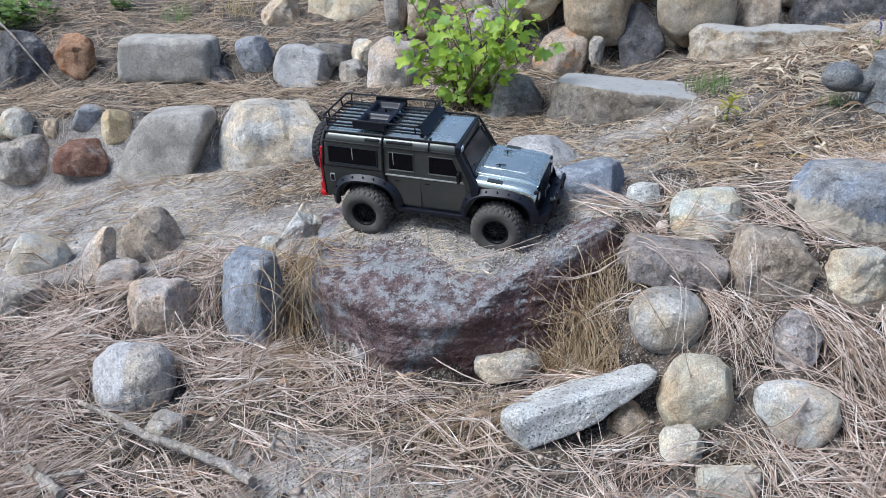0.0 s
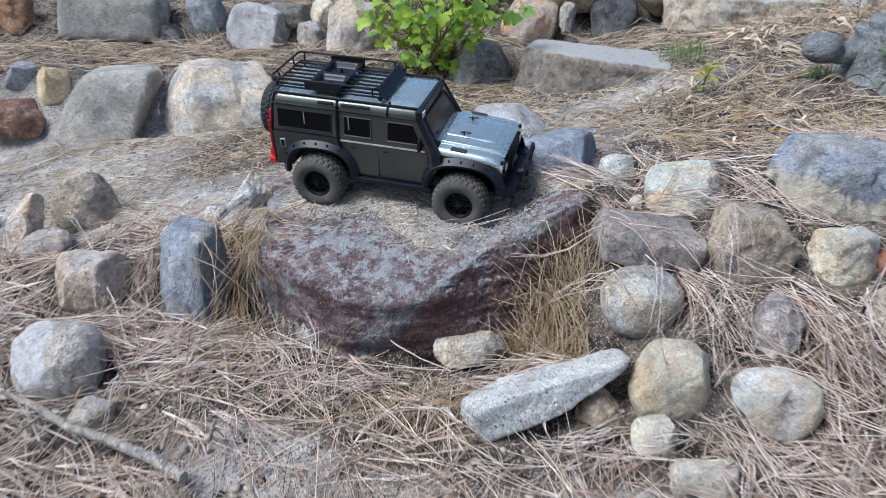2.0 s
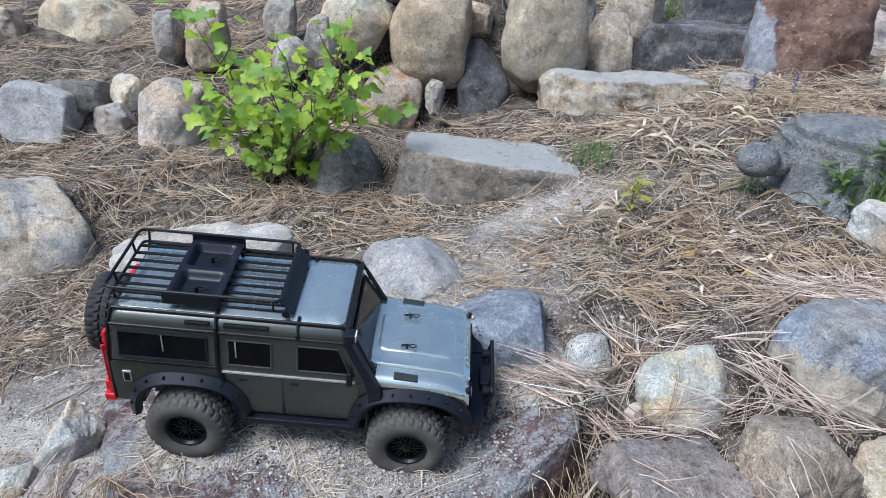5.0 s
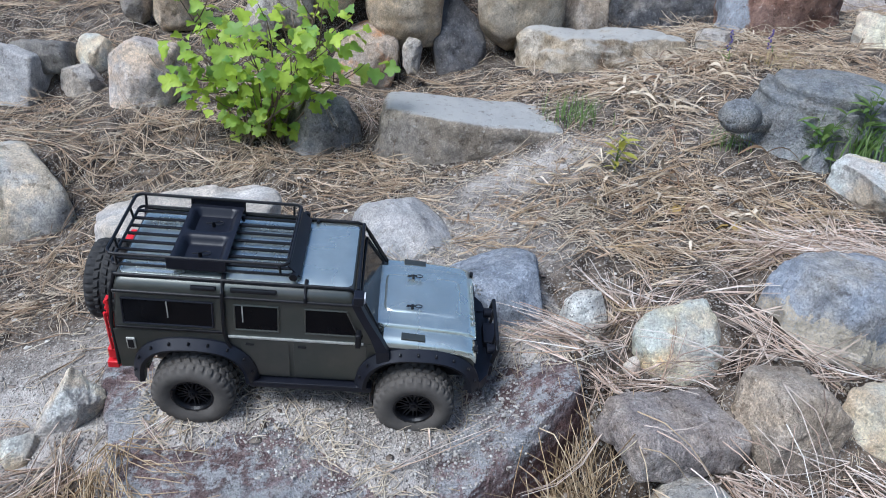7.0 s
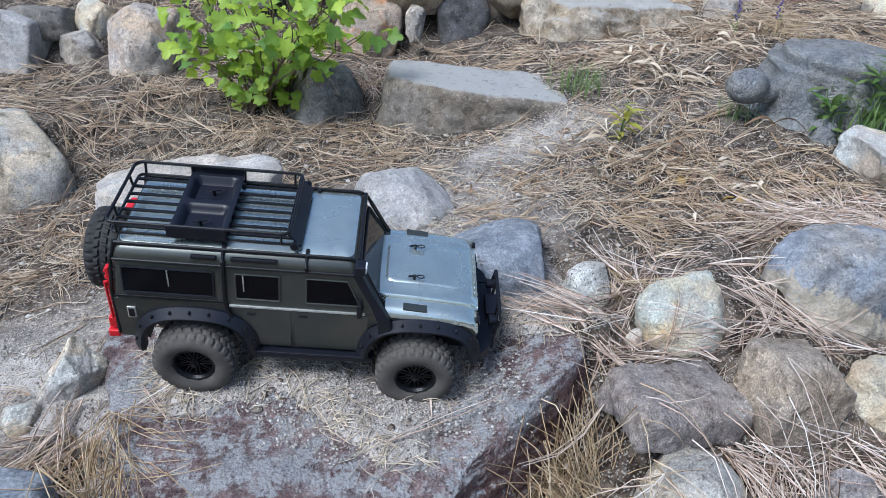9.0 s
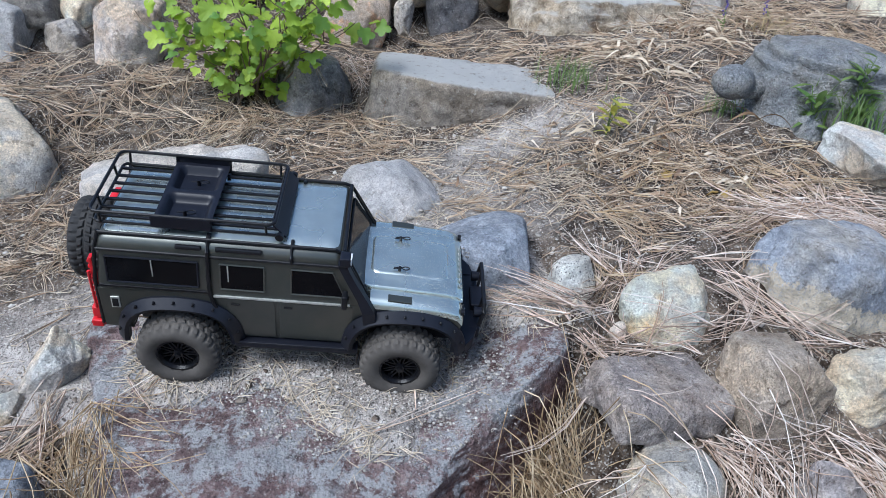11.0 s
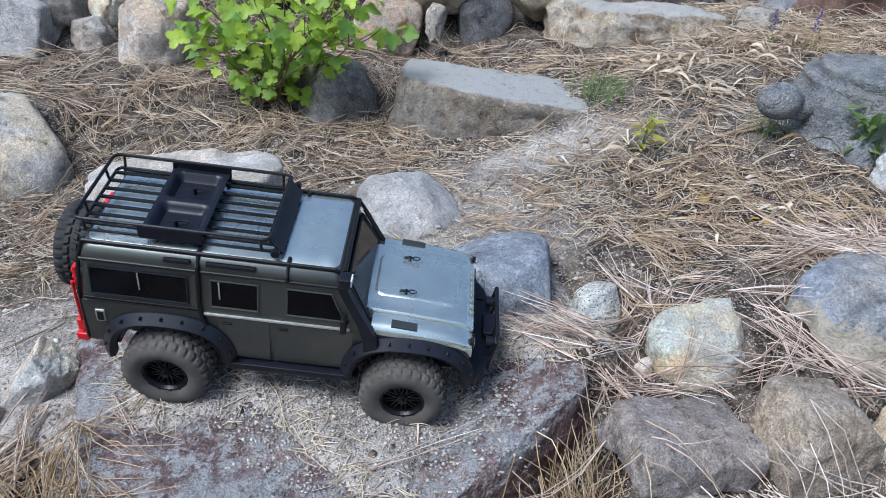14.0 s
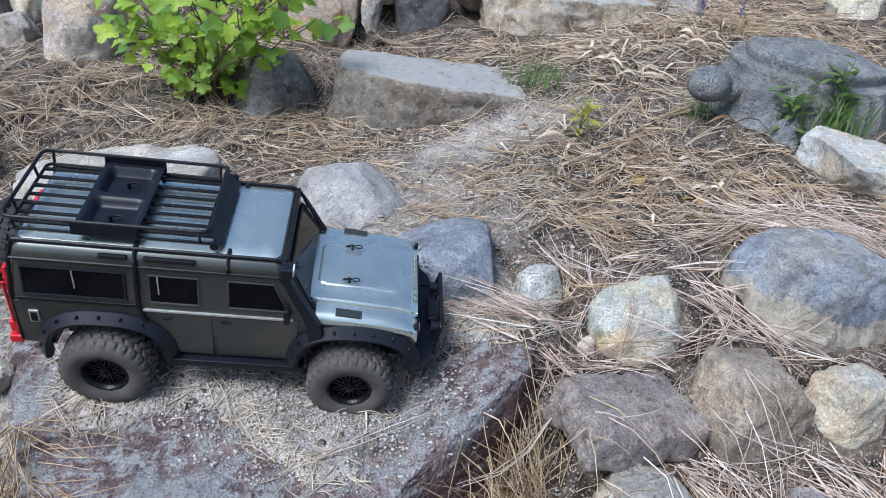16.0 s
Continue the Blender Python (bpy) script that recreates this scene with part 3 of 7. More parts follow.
def stone(name, at, half, kind, label, roll=0, p=3.2, chips=4, seed=1, rough=1.0, sub=0, yaw=0, tip=0, planes=(), category="", strata=0.0, deep=1.45, carve=()):
    sub = max(sub, 6 if at[1] < 2.3 and half[0] > 0.035 else 5)
    ob = new(name, rock_mesh(half, p, chips, seed, STONE[kind], rough, sub, planes, strata, (int(12 * rough) if rough > 0.75 else 3) if p < 3.9 else 5 if p < 6.5 else 3 if p < 10 else 0, carve))
    ob.data.name = name
    if deep != 1.0:
        for v in ob.data.vertices:
            v.co.z *= deep if v.co.z < 0 else 1.0
    ob.matrix_world = pose(*at, tip, -roll, yaw)
    ROCKS.append(ob)
    return tagged(ob, label, category or name)



stone("boulder", (-0.629, 1.355, 0.262), (0.079, 0.067, 0.064), "greylit", "round grey boulder with its lit left side painted white, in needles below the bank", roll=0, p=2.9, chips=1, seed=1, planes=[((0.79, -0.32, -0.53), 0.087), ((-0.53, 0.00, 0.85), 0.071)], rough=0.6)
stone("stone", (-0.530, 1.236, 0.225), (0.039, 0.033, 0.024), "ltwhite", "small chalky white stone half buried in needles", roll=0, p=3.2, chips=7, seed=2)
stone("boulder", (-0.440, 1.566, 0.343), (0.069, 0.048, 0.099), "bluemid", "upright dark blue-grey block set in the bank", roll=0, p=9, chips=2, seed=3, rough=0.5, yaw=-22)
stone("boulder", (-0.749, 1.852, 0.377), (0.071, 0.061, 0.068), "browngrey", "rough grey tapered stone on the edge of the path", roll=0, p=3, chips=3, seed=4, planes=[((-0.76, 0.00, 0.65), 0.065), ((0.74, -0.21, 0.64), 0.074)], rough=0.55)
stone("boulder", (-0.836, 1.736, 0.369), (0.038, 0.032, 0.080), "pinkgrey", "leaning pale cream stone on the edge of the path", roll=-18, p=4, chips=4, seed=5, rough=0.6)
stone("boulder", (-1.045, 1.838, 0.323), (0.078, 0.062, 0.052), "cream", "cream and rust stone on the edge of the path", roll=-20, p=2.8, chips=2, seed=6, rough=0.5)
stone("stone", (-0.790, 1.700, 0.333), (0.063, 0.054, 0.032), "pinkgrey", "pale dusty stone sunk in the bank", roll=0, p=3.2, chips=7, seed=7)
stone("boulder", (-0.652, 1.585, 0.312), (0.088, 0.058, 0.056), "pinkgrey", "flat pinkish tan stone sunk in the bank", roll=0, p=2.9, chips=4, seed=8, rough=0.7)
stone("boulder", (-1.008, 1.672, 0.294), (0.075, 0.063, 0.041), "grey", "flat grey stone sunk in the bank", roll=0, p=4, chips=7, seed=9)
stone("stone", (-0.354, 1.824, 0.407), (0.036, 0.029, 0.055), "whitegrey", "angular chalk-white stone at the edge of the path", roll=-36, p=6, chips=2, seed=10, planes=[((0.68, -0.57, 0.46), 0.048), ((-0.62, -0.74, 0.25), 0.042)])
stone("stone", (-0.429, 1.773, 0.385), (0.031, 0.027, 0.020), "cream", "small cream stone at the edge of the path", roll=0, p=3.2, chips=7, seed=11)
stone("boulder", (0.132, 1.383, 0.272), (0.069, 0.041, 0.020), "ltwhite", "pale flat-topped stone below the big boulder", roll=4, p=4, chips=5, seed=12)
stone("stone", (0.345, 1.213, 0.253), (0.041, 0.035, 0.039), "tan", "tan stone half buried beside the concrete slab", roll=0, p=3.2, chips=7, seed=13)
stone("boulder", (0.464, 1.208, 0.324), (0.070, 0.060, 0.063), "ytan", "round yellowish tan boulder with pale streaks in needles", roll=0, p=2.4, chips=1, seed=14, rough=0.5)
stone("stone", (0.460, 1.322, 0.330), (0.032, 0.027, 0.020), "tan", "small tan stone behind the yellowish boulder", roll=0, p=3, chips=7, seed=15)
stone("stone", (0.425, 1.128, 0.257), (0.041, 0.035, 0.036), "pale", "small pale beige stone at the foot of the bank", roll=0, p=3, chips=7, seed=16, rough=0.7)
stone("boulder", (0.627, 1.161, 0.310), (0.071, 0.061, 0.045), "whitegrey", "rounded grey-violet boulder in pine needles", roll=0, p=2.8, chips=6, seed=17, rough=0.6)
stone("boulder", (0.441, 1.352, 0.401), (0.073, 0.064, 0.053), "ltwhite", "round whitish boulder on the needle-covered bank", roll=0, p=2.3, chips=0, seed=18, rough=0.35)
stone("boulder", (0.483, 1.046, 0.238), (0.071, 0.040, 0.019), "pale", "pale flat stone half buried at the foot of the bank", roll=0, p=4, chips=7, seed=19)
stone("boulder", (0.663, 1.273, 0.383), (0.050, 0.043, 0.069), "greypurple", "tapering violet-grey stone leaning in the bank", roll=-12, p=3, chips=6, seed=20, planes=[((-0.81, 0.00, 0.58), 0.050), ((0.76, 0.00, 0.65), 0.055)])
stone("stone", (0.826, 1.390, 0.472), (0.060, 0.048, 0.055), "cream", "cream rust-stained boulder on the bank", roll=-12, p=5, chips=2, seed=21, planes=[((0.67, -0.33, -0.67), 0.057), ((0.53, -0.42, 0.74), 0.059)], deep=1.1)
stone("boulder", (0.468, 1.456, 0.472), (0.098, 0.062, 0.036), "purplegrey", "broad purplish grey flat boulder set in the bank", roll=-8, p=11, chips=0, seed=22, planes=[((0.00, -0.60, 0.80), 0.050), ((-0.80, -0.10, 0.60), 0.098)], deep=1.0, rough=0.85)
stone("boulder", (0.660, 1.427, 0.465), (0.068, 0.060, 0.076), "browngrey", "rough brown-grey wedge of rock set in the bank", roll=-10, p=11, chips=0, seed=23, planes=[((0.56, -0.15, 0.81), 0.079), ((-0.10, -0.70, 0.70), 0.083), ((0.84, -0.53, -0.11), 0.096)], deep=1.7, rough=0.85)
stone("boulder", (0.880, 1.550, 0.575), (0.118, 0.101, 0.069), "bluecream", "large blue-grey boulder with a cream patch beside the path", roll=-4, p=5, chips=1, seed=24, sub=5, planes=[((-0.15, -0.36, 0.92), 0.083), ((-0.10, -0.99, 0.10), 0.086), ((-0.84, -0.53, 0.11), 0.090), ((0.68, -0.57, -0.46), 0.127)], deep=1.6, rough=0.9)
stone("boulder", (0.586, 1.594, 0.504), (0.084, 0.067, 0.076), "creamgrey", "angular cream-grey boulder beside the path", roll=0, p=3.4, chips=3, seed=25, planes=[((-0.74, -0.42, -0.53), 0.079), ((0.56, -0.40, 0.73), 0.088), ((-0.20, -0.61, 0.76), 0.083), ((0.72, -0.62, -0.31), 0.089)], deep=1.6, rough=0.9)
stone("stone", (0.479, 1.731, 0.515), (0.046, 0.041, 0.037), "speck", "small white stone with black speckles", roll=0, p=3, chips=4, seed=26, rough=0.6)
stone("boulder", (0.360, 1.840, 0.516), (0.110, 0.098, 0.066), "bluemid", "smooth dark blue-grey boulder beside the path", roll=0, p=2.8, chips=2, seed=27, rough=0.4)
stone("boulder", (0.302, 2.156, 0.476), (0.121, 0.106, 0.078), "ltgrey", "flat light grey rock sunk in the path", roll=0, p=4, chips=5, seed=28, rough=0.6, planes=[((-0.47, -0.47, 0.75), 0.102), ((0.49, -0.39, 0.78), 0.103)])
stone("stone", (0.124, 1.942, 0.469), (0.052, 0.044, 0.027), "pale", "small pale rock on the path", roll=0, p=4, chips=7, seed=29)
stone("stone", (0.430, 1.630, 0.512), (0.021, 0.018, 0.018), "pink", "small pinkish chip of rock", roll=40, p=5, chips=7, seed=30)
stone("stone", (0.484, 1.588, 0.500), (0.014, 0.012, 0.013), "pink", "little tan chip of rock", roll=0, p=4, chips=7, seed=31)
stone("boulder", (-0.139, 2.234, 0.498), (0.182, 0.120, 0.059), "slab", "broad chalky white slab sunk in the path", roll=6, p=8, chips=0, seed=32, sub=5, planes=[((-0.84, -0.53, 0.11), 0.147), ((0.80, -0.60, 0.00), 0.152), ((0.35, 0.93, 0.12), 0.128)])
stone("stone", (0.929, 1.369, 0.462), (0.047, 0.034, 0.016), "brick", "broken red brick lying on the bank", roll=-10, p=8, chips=4, seed=33)
stone("stone", (0.889, 1.299, 0.411), (0.060, 0.051, 0.053), "browngrey", "dull brown boulder set in the bank", roll=0, p=3.5, chips=7, seed=34)
stone("stone", (0.852, 1.132, 0.298), (0.048, 0.041, 0.031), "tan", "tan boulder at the foot of the bank", roll=0, p=3, chips=7, seed=35)
stone("stone", (0.804, 1.014, 0.265), (0.052, 0.045, 0.036), "grey", "grey boulder in needles at the foot of the bank", roll=0, p=3, chips=7, seed=36)
stone("stone", (-0.357, 1.028, 0.208), (0.038, 0.032, 0.018), "grey", "small grey stone pressed in the dirt", roll=0, p=3, chips=7, seed=37)
stone("boulder", (-0.996, 2.694, 0.418), (0.181, 0.109, 0.101), "slabgrey", "big trapezoid grey boulder in the low wall", roll=4, p=10, chips=2, seed=38, sub=5, planes=[((-0.74, 0.00, 0.68), 0.089), ((0.82, 0.00, -0.57), 0.128), ((0.11, -0.84, 0.53), 0.123)], rough=0.35)
stone("boulder", (-0.598, 2.671, 0.434), (0.202, 0.121, 0.128), "ltwhite", "big squarish pale grey boulder in the low wall", roll=3, p=3.6, chips=4, seed=39, sub=5, planes=[((-0.64, -0.21, 0.74), 0.175), ((0.65, -0.54, -0.54), 0.199)], rough=0.7)
stone("boulder", (-1.300, 2.692, 0.366), (0.118, 0.074, 0.052), "red", "rust-red boulder in the low wall", roll=0, p=3.4, chips=7, seed=40, rough=0.8)
stone("stone", (-1.181, 2.749, 0.468), (0.054, 0.041, 0.060), "yellow", "yellow rounded stone in the low wall", roll=0, p=3, chips=7, seed=41, rough=0.7)
stone("stone", (-1.299, 2.784, 0.487), (0.055, 0.048, 0.041), "bluelt", "blue-grey rounded stone on the low wall", roll=0, p=3, chips=7, seed=42, rough=0.5)
stone("stone", (-1.427, 2.767, 0.444), (0.032, 0.027, 0.039), "tan", "small tan stone in the low wall", roll=0, p=3.2, chips=7, seed=43)
stone("boulder", (-1.570, 2.784, 0.463), (0.079, 0.068, 0.058), "cream", "cream stone on the low wall", roll=0, p=3, chips=7, seed=44)
stone("boulder", (-1.527, 2.699, 0.364), (0.099, 0.069, 0.075), "grey", "dark grey boulder in the low wall", roll=0, p=3.4, chips=7, seed=45)
stone("stone", (-1.110, 2.828, 0.467), (0.049, 0.037, 0.035), "dark", "small dark stone behind the low wall", roll=0, p=3.2, chips=7, seed=46)
stone("boulder", (-1.823, 3.376, 0.610), (0.129, 0.090, 0.105), "darkblue", "dark weathered boulder in the upper row", roll=0, p=4, chips=7, seed=47)
stone("boulder", (-1.583, 3.386, 0.626), (0.084, 0.083, 0.090), "orange", "orange-brown boulder in the upper row", roll=0, p=3, chips=7, seed=48)
stone("boulder", (-1.198, 3.374, 0.626), (0.231, 0.120, 0.074), "slabgrey", "long grey block in the upper row", roll=0, p=8, chips=1, seed=49, rough=0.45, deep=1.5)
stone("boulder", (-0.800, 3.391, 0.629), (0.090, 0.068, 0.074), "bluelt", "rounded blue-grey boulder in the upper row", roll=0, p=3, chips=7, seed=50, rough=0.6)
stone("boulder", (-0.565, 3.323, 0.570), (0.152, 0.119, 0.093), "ltgrey", "smooth grey boulder in the upper row", roll=-14, p=3, chips=2, seed=51, rough=0.4, planes=[((0.76, 0.00, 0.65), 0.120)])
stone("boulder", (-0.484, 3.358, 0.641), (0.101, 0.070, 0.042), "dark", "dark flat stone lying on the upper row", roll=0, p=5, chips=7, seed=52)
stone("boulder", (-0.331, 3.358, 0.632), (0.083, 0.062, 0.061), "cream", "cream rounded stone on the upper row", roll=0, p=3, chips=7, seed=53)
stone("boulder", (-0.370, 3.263, 0.554), (0.083, 0.056, 0.067), "grey", "small grey stone in the upper row", roll=0, p=3.5, chips=7, seed=54)
stone("boulder", (-0.190, 3.106, 0.614), (0.111, 0.075, 0.109), "pinkgrey", "pale pinkish boulder in the upper row", roll=-8, p=4, chips=7, seed=55)
stone("stone", (-0.953, 3.294, 0.549), (0.058, 0.049, 0.060), "darkblue", "small dark loose rock on the terrace", roll=20, p=4, chips=7, seed=56)
stone("boulder", (0.237, 2.788, 0.545), (0.128, 0.097, 0.089), "darkgrey", "dark blue-grey angular rock under the bush", roll=-12, p=4, chips=7, seed=57, planes=[((0.74, -0.21, 0.64), 0.101), ((-0.62, -0.31, 0.72), 0.112)], rough=1.0)
stone("boulder", (0.517, 3.215, 0.671), (0.134, 0.089, 0.101), "orangegrey", "orange-tinted boulder at the foot of the stone wall", roll=-20, p=3.4, chips=7, seed=58, planes=[((0.78, 0.00, 0.62), 0.097)], rough=0.6)
stone("boulder", (0.775, 3.208, 0.721), (0.101, 0.091, 0.121), "darkblue", "dark slate boulder at the foot of the stone wall", roll=14, p=4, chips=5, seed=59, planes=[((-0.76, 0.00, 0.65), 0.093), ((0.83, 0.00, 0.55), 0.104)], rough=0.6)
stone("boulder", (0.643, 3.236, 0.841), (0.164, 0.110, 0.171), "tanbig", "large rounded tan boulder in the stone wall", roll=0, p=2.3, chips=1, seed=60, rough=0.45, deep=1.0)
stone("boulder", (0.385, 3.306, 0.904), (0.110, 0.098, 0.099), "ytan", "yellowish boulder in the stone wall", roll=-25, p=2.5, chips=3, seed=61, rough=0.6)
stone("boulder", (0.991, 3.132, 0.887), (0.162, 0.097, 0.213), "tan2", "tall smooth tan boulder in the stone wall", roll=0, p=2.4, chips=2, seed=62, rough=0.4, planes=[((-0.83, 0.00, 0.55), 0.166), ((0.85, 0.00, 0.53), 0.175)], deep=1.0)
stone("stone", (0.811, 3.306, 0.919), (0.057, 0.048, 0.055), "tan", "small tan stone wedged in the stone wall", roll=0, p=3.2, chips=7, seed=63)
stone("boulder", (0.276, 3.323, 0.826), (0.071, 0.061, 0.081), "tan", "tan boulder behind the bush", roll=0, p=3.2, chips=7, seed=64)
stone("stone", (0.259, 3.263, 0.849), (0.066, 0.039, 0.086), "grey", "grey boulder behind the bush", roll=0, p=3.2, chips=7, seed=65)
stone("boulder", (0.159, 3.437, 0.886), (0.065, 0.055, 0.069), "grey", "grey boulder above the bush", roll=0, p=3.2, chips=7, seed=66)
stone("stone", (0.165, 3.306, 0.773), (0.055, 0.047, 0.065), "grey", "grey boulder behind the bush", roll=0, p=3.2, chips=7, seed=67)
stone("stone", (0.604, 3.088, 0.693), (0.033, 0.028, 0.054), "grey", "small grey stone at the foot of the stone wall", roll=0, p=3.2, chips=7, seed=68)
stone("boulder", (1.165, 3.263, 0.981), (0.064, 0.054, 0.089), "grey", "grey boulder in the stone wall", roll=0, p=3.2, chips=7, seed=69)
stone("boulder", (1.257, 3.149, 0.858), (0.099, 0.084, 0.104), "browngrey", "brown-grey stone beside the steps", roll=0, p=4, chips=7, seed=70)
stone("boulder", (1.439, 3.349, 0.966), (0.126, 0.107, 0.095), "browngrey", "grey-brown boulder beside the steps", roll=0, p=4, chips=7, seed=71)
stone("boulder", (-0.201, 3.523, 0.810), (0.057, 0.048, 0.075), "grey", "grey boulder in the upper row", roll=0, p=3.2, chips=7, seed=72)
stone("boulder", (-0.079, 3.480, 0.818), (0.079, 0.067, 0.108), "tan", "tan boulder behind the bush", roll=0, p=3.2, chips=7, seed=73)
stone("boulder", (-0.480, 4.023, 0.781), (0.201, 0.154, 0.073), "ytan", "large yellowish boulder on the upper slope", roll=0, p=3.6, chips=7, seed=74)
stone("boulder", (-0.810, 3.979, 0.748), (0.109, 0.093, 0.067), "tan", "tan boulder on the upper slope", roll=0, p=3.6, chips=7, seed=75)
stone("boulder", (0.561, 3.437, 0.974), (0.067, 0.057, 0.031), "dark", "dark stone on top of the stone wall", roll=0, p=3.2, chips=7, seed=76)
stone("stone", (1.550, 2.827, 0.777), (0.061, 0.052, 0.040), "grey", "small grey stone beside the step", roll=0, p=3.2, chips=7, seed=77)
stone("boulder", (1.922, 2.975, 0.895), (0.216, 0.159, 0.222), "redbig", "large red-brown boulder beside the steps", roll=0, p=4.5, chips=2, seed=78, sub=5, planes=[((-0.93, -0.10, 0.36), 0.193), ((-0.62, -0.12, 0.78), 0.205), ((-0.25, -0.85, 0.45), 0.165), ((0.60, 0.00, 0.80), 0.240)], rough=1.0)
stone("boulder", (2.359, 3.149, 0.874), (0.180, 0.153, 0.194), "greypurple", "grey boulder behind the red one", roll=0, p=4, chips=7, seed=79)
stone("boulder", (1.980, 3.741, 1.086), (0.113, 0.096, 0.055), "red", "red-brown boulder above the steps", roll=0, p=3.2, chips=7, seed=80)
stone("boulder", (2.335, 3.654, 1.120), (0.126, 0.107, 0.067), "bluelt", "blue-grey boulder above the steps", roll=0, p=3.2, chips=7, seed=81)
stone("boulder", (1.315, 1.860, 0.639), (0.125, 0.097, 0.046), "whitegrey", "pale flat boulder with orange stain beside the grass", roll=-12, p=6, chips=2, seed=82)
stone("boulder", (2.004, 2.572, 0.845), (0.089, 0.076, 0.063), "pale", "pale slab among dry grass", roll=0, p=5, chips=7, seed=83)

# the big boulder that the truck stands on
BOULDER_CUTS = [((-0.15, -0.05, 1.0), 0.112), ((-0.66, -0.75, -0.12), 0.272), ((-1.0, 0.0, 0.0), 0.35), ((0.06, -0.99, -0.16), 0.224), ((0.473, -0.881, 0.1), 0.222), ((0.97, 0.0, 0.15), 0.36), ((-0.125, -0.43, 0.88), 0.144)]
HOLLOW_CORNER = [((0.335, -0.942, 0.22), 0.200, (0.627, -0.779, 0.2), 0.208, (0.5, -0.866, 0.0))]
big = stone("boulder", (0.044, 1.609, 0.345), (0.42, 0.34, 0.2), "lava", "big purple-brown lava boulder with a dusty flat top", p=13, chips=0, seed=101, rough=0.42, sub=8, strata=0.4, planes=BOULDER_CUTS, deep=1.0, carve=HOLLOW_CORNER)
for v in big.data.vertices:
    v.co.z += boulder_dip(v.co.x + 0.044, v.co.y + 1.609) * ss(0.0, 0.09, v.co.z)
# concrete slab and garden steps
stone("concrete_slab", (0.250, 1.213, 0.290), (0.152, 0.038, 0.034), "concrete", "speckled white broken concrete slab lying in needles", roll=16, yaw=14, tip=-12, p=16, chips=0, seed=102, rough=0.75, sub=6, planes=[((0.12, 0.0, 0.99), 0.027), ((0.7, -0.7, 0.0), 0.122), ((0.0, -0.8, 0.6), 0.048), ((0.22, 0.0, -0.97), 0.033), ((-0.9, -0.3, 0.1), 0.140)], category="slab", deep=1.0)
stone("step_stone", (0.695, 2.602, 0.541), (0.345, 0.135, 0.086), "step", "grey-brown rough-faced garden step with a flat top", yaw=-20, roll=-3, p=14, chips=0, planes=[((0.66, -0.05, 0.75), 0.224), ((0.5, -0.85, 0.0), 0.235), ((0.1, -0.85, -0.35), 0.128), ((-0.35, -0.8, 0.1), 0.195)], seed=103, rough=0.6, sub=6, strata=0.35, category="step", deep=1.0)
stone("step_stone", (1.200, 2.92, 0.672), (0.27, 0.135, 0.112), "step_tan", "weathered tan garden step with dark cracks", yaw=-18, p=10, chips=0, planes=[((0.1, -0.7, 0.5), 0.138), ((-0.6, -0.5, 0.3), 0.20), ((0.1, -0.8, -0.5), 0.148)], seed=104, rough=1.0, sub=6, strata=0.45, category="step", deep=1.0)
stone("step_stone", (1.715, 3.255, 0.828), (0.29, 0.12, 0.088), "darkblue", "dark grey garden step", yaw=-14, p=16, chips=0, seed=105, rough=0.8, planes=[((-0.25, -0.95, 0.1), 0.150), ((0.3, -0.94, 0.1), 0.160), ((0.0, -0.75, 0.65), 0.135)], strata=0.4, sub=5, category="step", deep=1.0)
stone("step_stone", (1.95, 3.42, 0.968), (0.24, 0.12, 0.080), "darkblue", "dark slate garden step", yaw=-12, p=16, chips=0, seed=106, rough=0.8, strata=0.5, sub=5, category="step", deep=1.0)

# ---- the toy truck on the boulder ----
# one gunmetal paint in two copies: this pale one paints in reflected sky
SKYLIT_PAINT = plain("skylit_gunmetal_paint", (0.60, 0.665, 0.625), (0.54, 0.60, 0.565), rough=0.30, metal=0.85, scale=25, bump=0.0, coat=0.6)
SKYLIT_PAINT.node_tree.nodes["Principled BSDF"].inputs["Coat IOR"].default_value = 1.6
SKYLIT_PAINT.node_tree.nodes["Principled BSDF"].inputs["Coat Roughness"].default_value = 0.14
# wiped dust: uneven gloss over the paint
wipe_nodes = SKYLIT_PAINT.node_tree
wipe = wipe_nodes.nodes.new("ShaderNodeMapRange")
wipe.inputs[1].default_value, wipe.inputs[2].default_value, wipe.inputs[3].default_value, wipe.inputs[4].default_value = 0.30, 0.75, 0.22, 0.36
wipe_nodes.links.new(noise_of(wipe_nodes, coords(wipe_nodes, False), 14, 3, 0.5), wipe.inputs[0])
wipe_nodes.links.new(wipe.outputs[0], wipe_nodes.nodes["Principled BSDF"].inputs["Roughness"])
# darker copy of the same paint: dust, plus the sides' shade painted in
DUSTY_SHADED_PAINT = plain("dusty_shaded_gunmetal_paint", (0.080, 0.088, 0.080), (0.105, 0.106, 0.095), rough=0.38, metal=0.75, scale=12, bump=0.03, coat=0.15)
TRIM = plain("black_trim", (0.005, 0.0055, 0.007), (0.008, 0.008, 0.010), rough=0.36, scale=60, bump=0.1, spec=0.3)
SATIN = plain("satin_black_plastic", (0.0055, 0.0065, 0.0115), (0.0075, 0.0085, 0.014), rough=0.40, scale=60, bump=0.1, spec=0.32)
GLASS = plain("smoked_window", (0.003, 0.003, 0.004), (0.004, 0.004, 0.005), rough=0.10, scale=10, bump=0.0, spec=0.12)
SCREEN = plain("windscreen_film", (0.03, 0.028, 0.026), (0.045, 0.042, 0.038), rough=0.08, scale=8, bump=0.0)
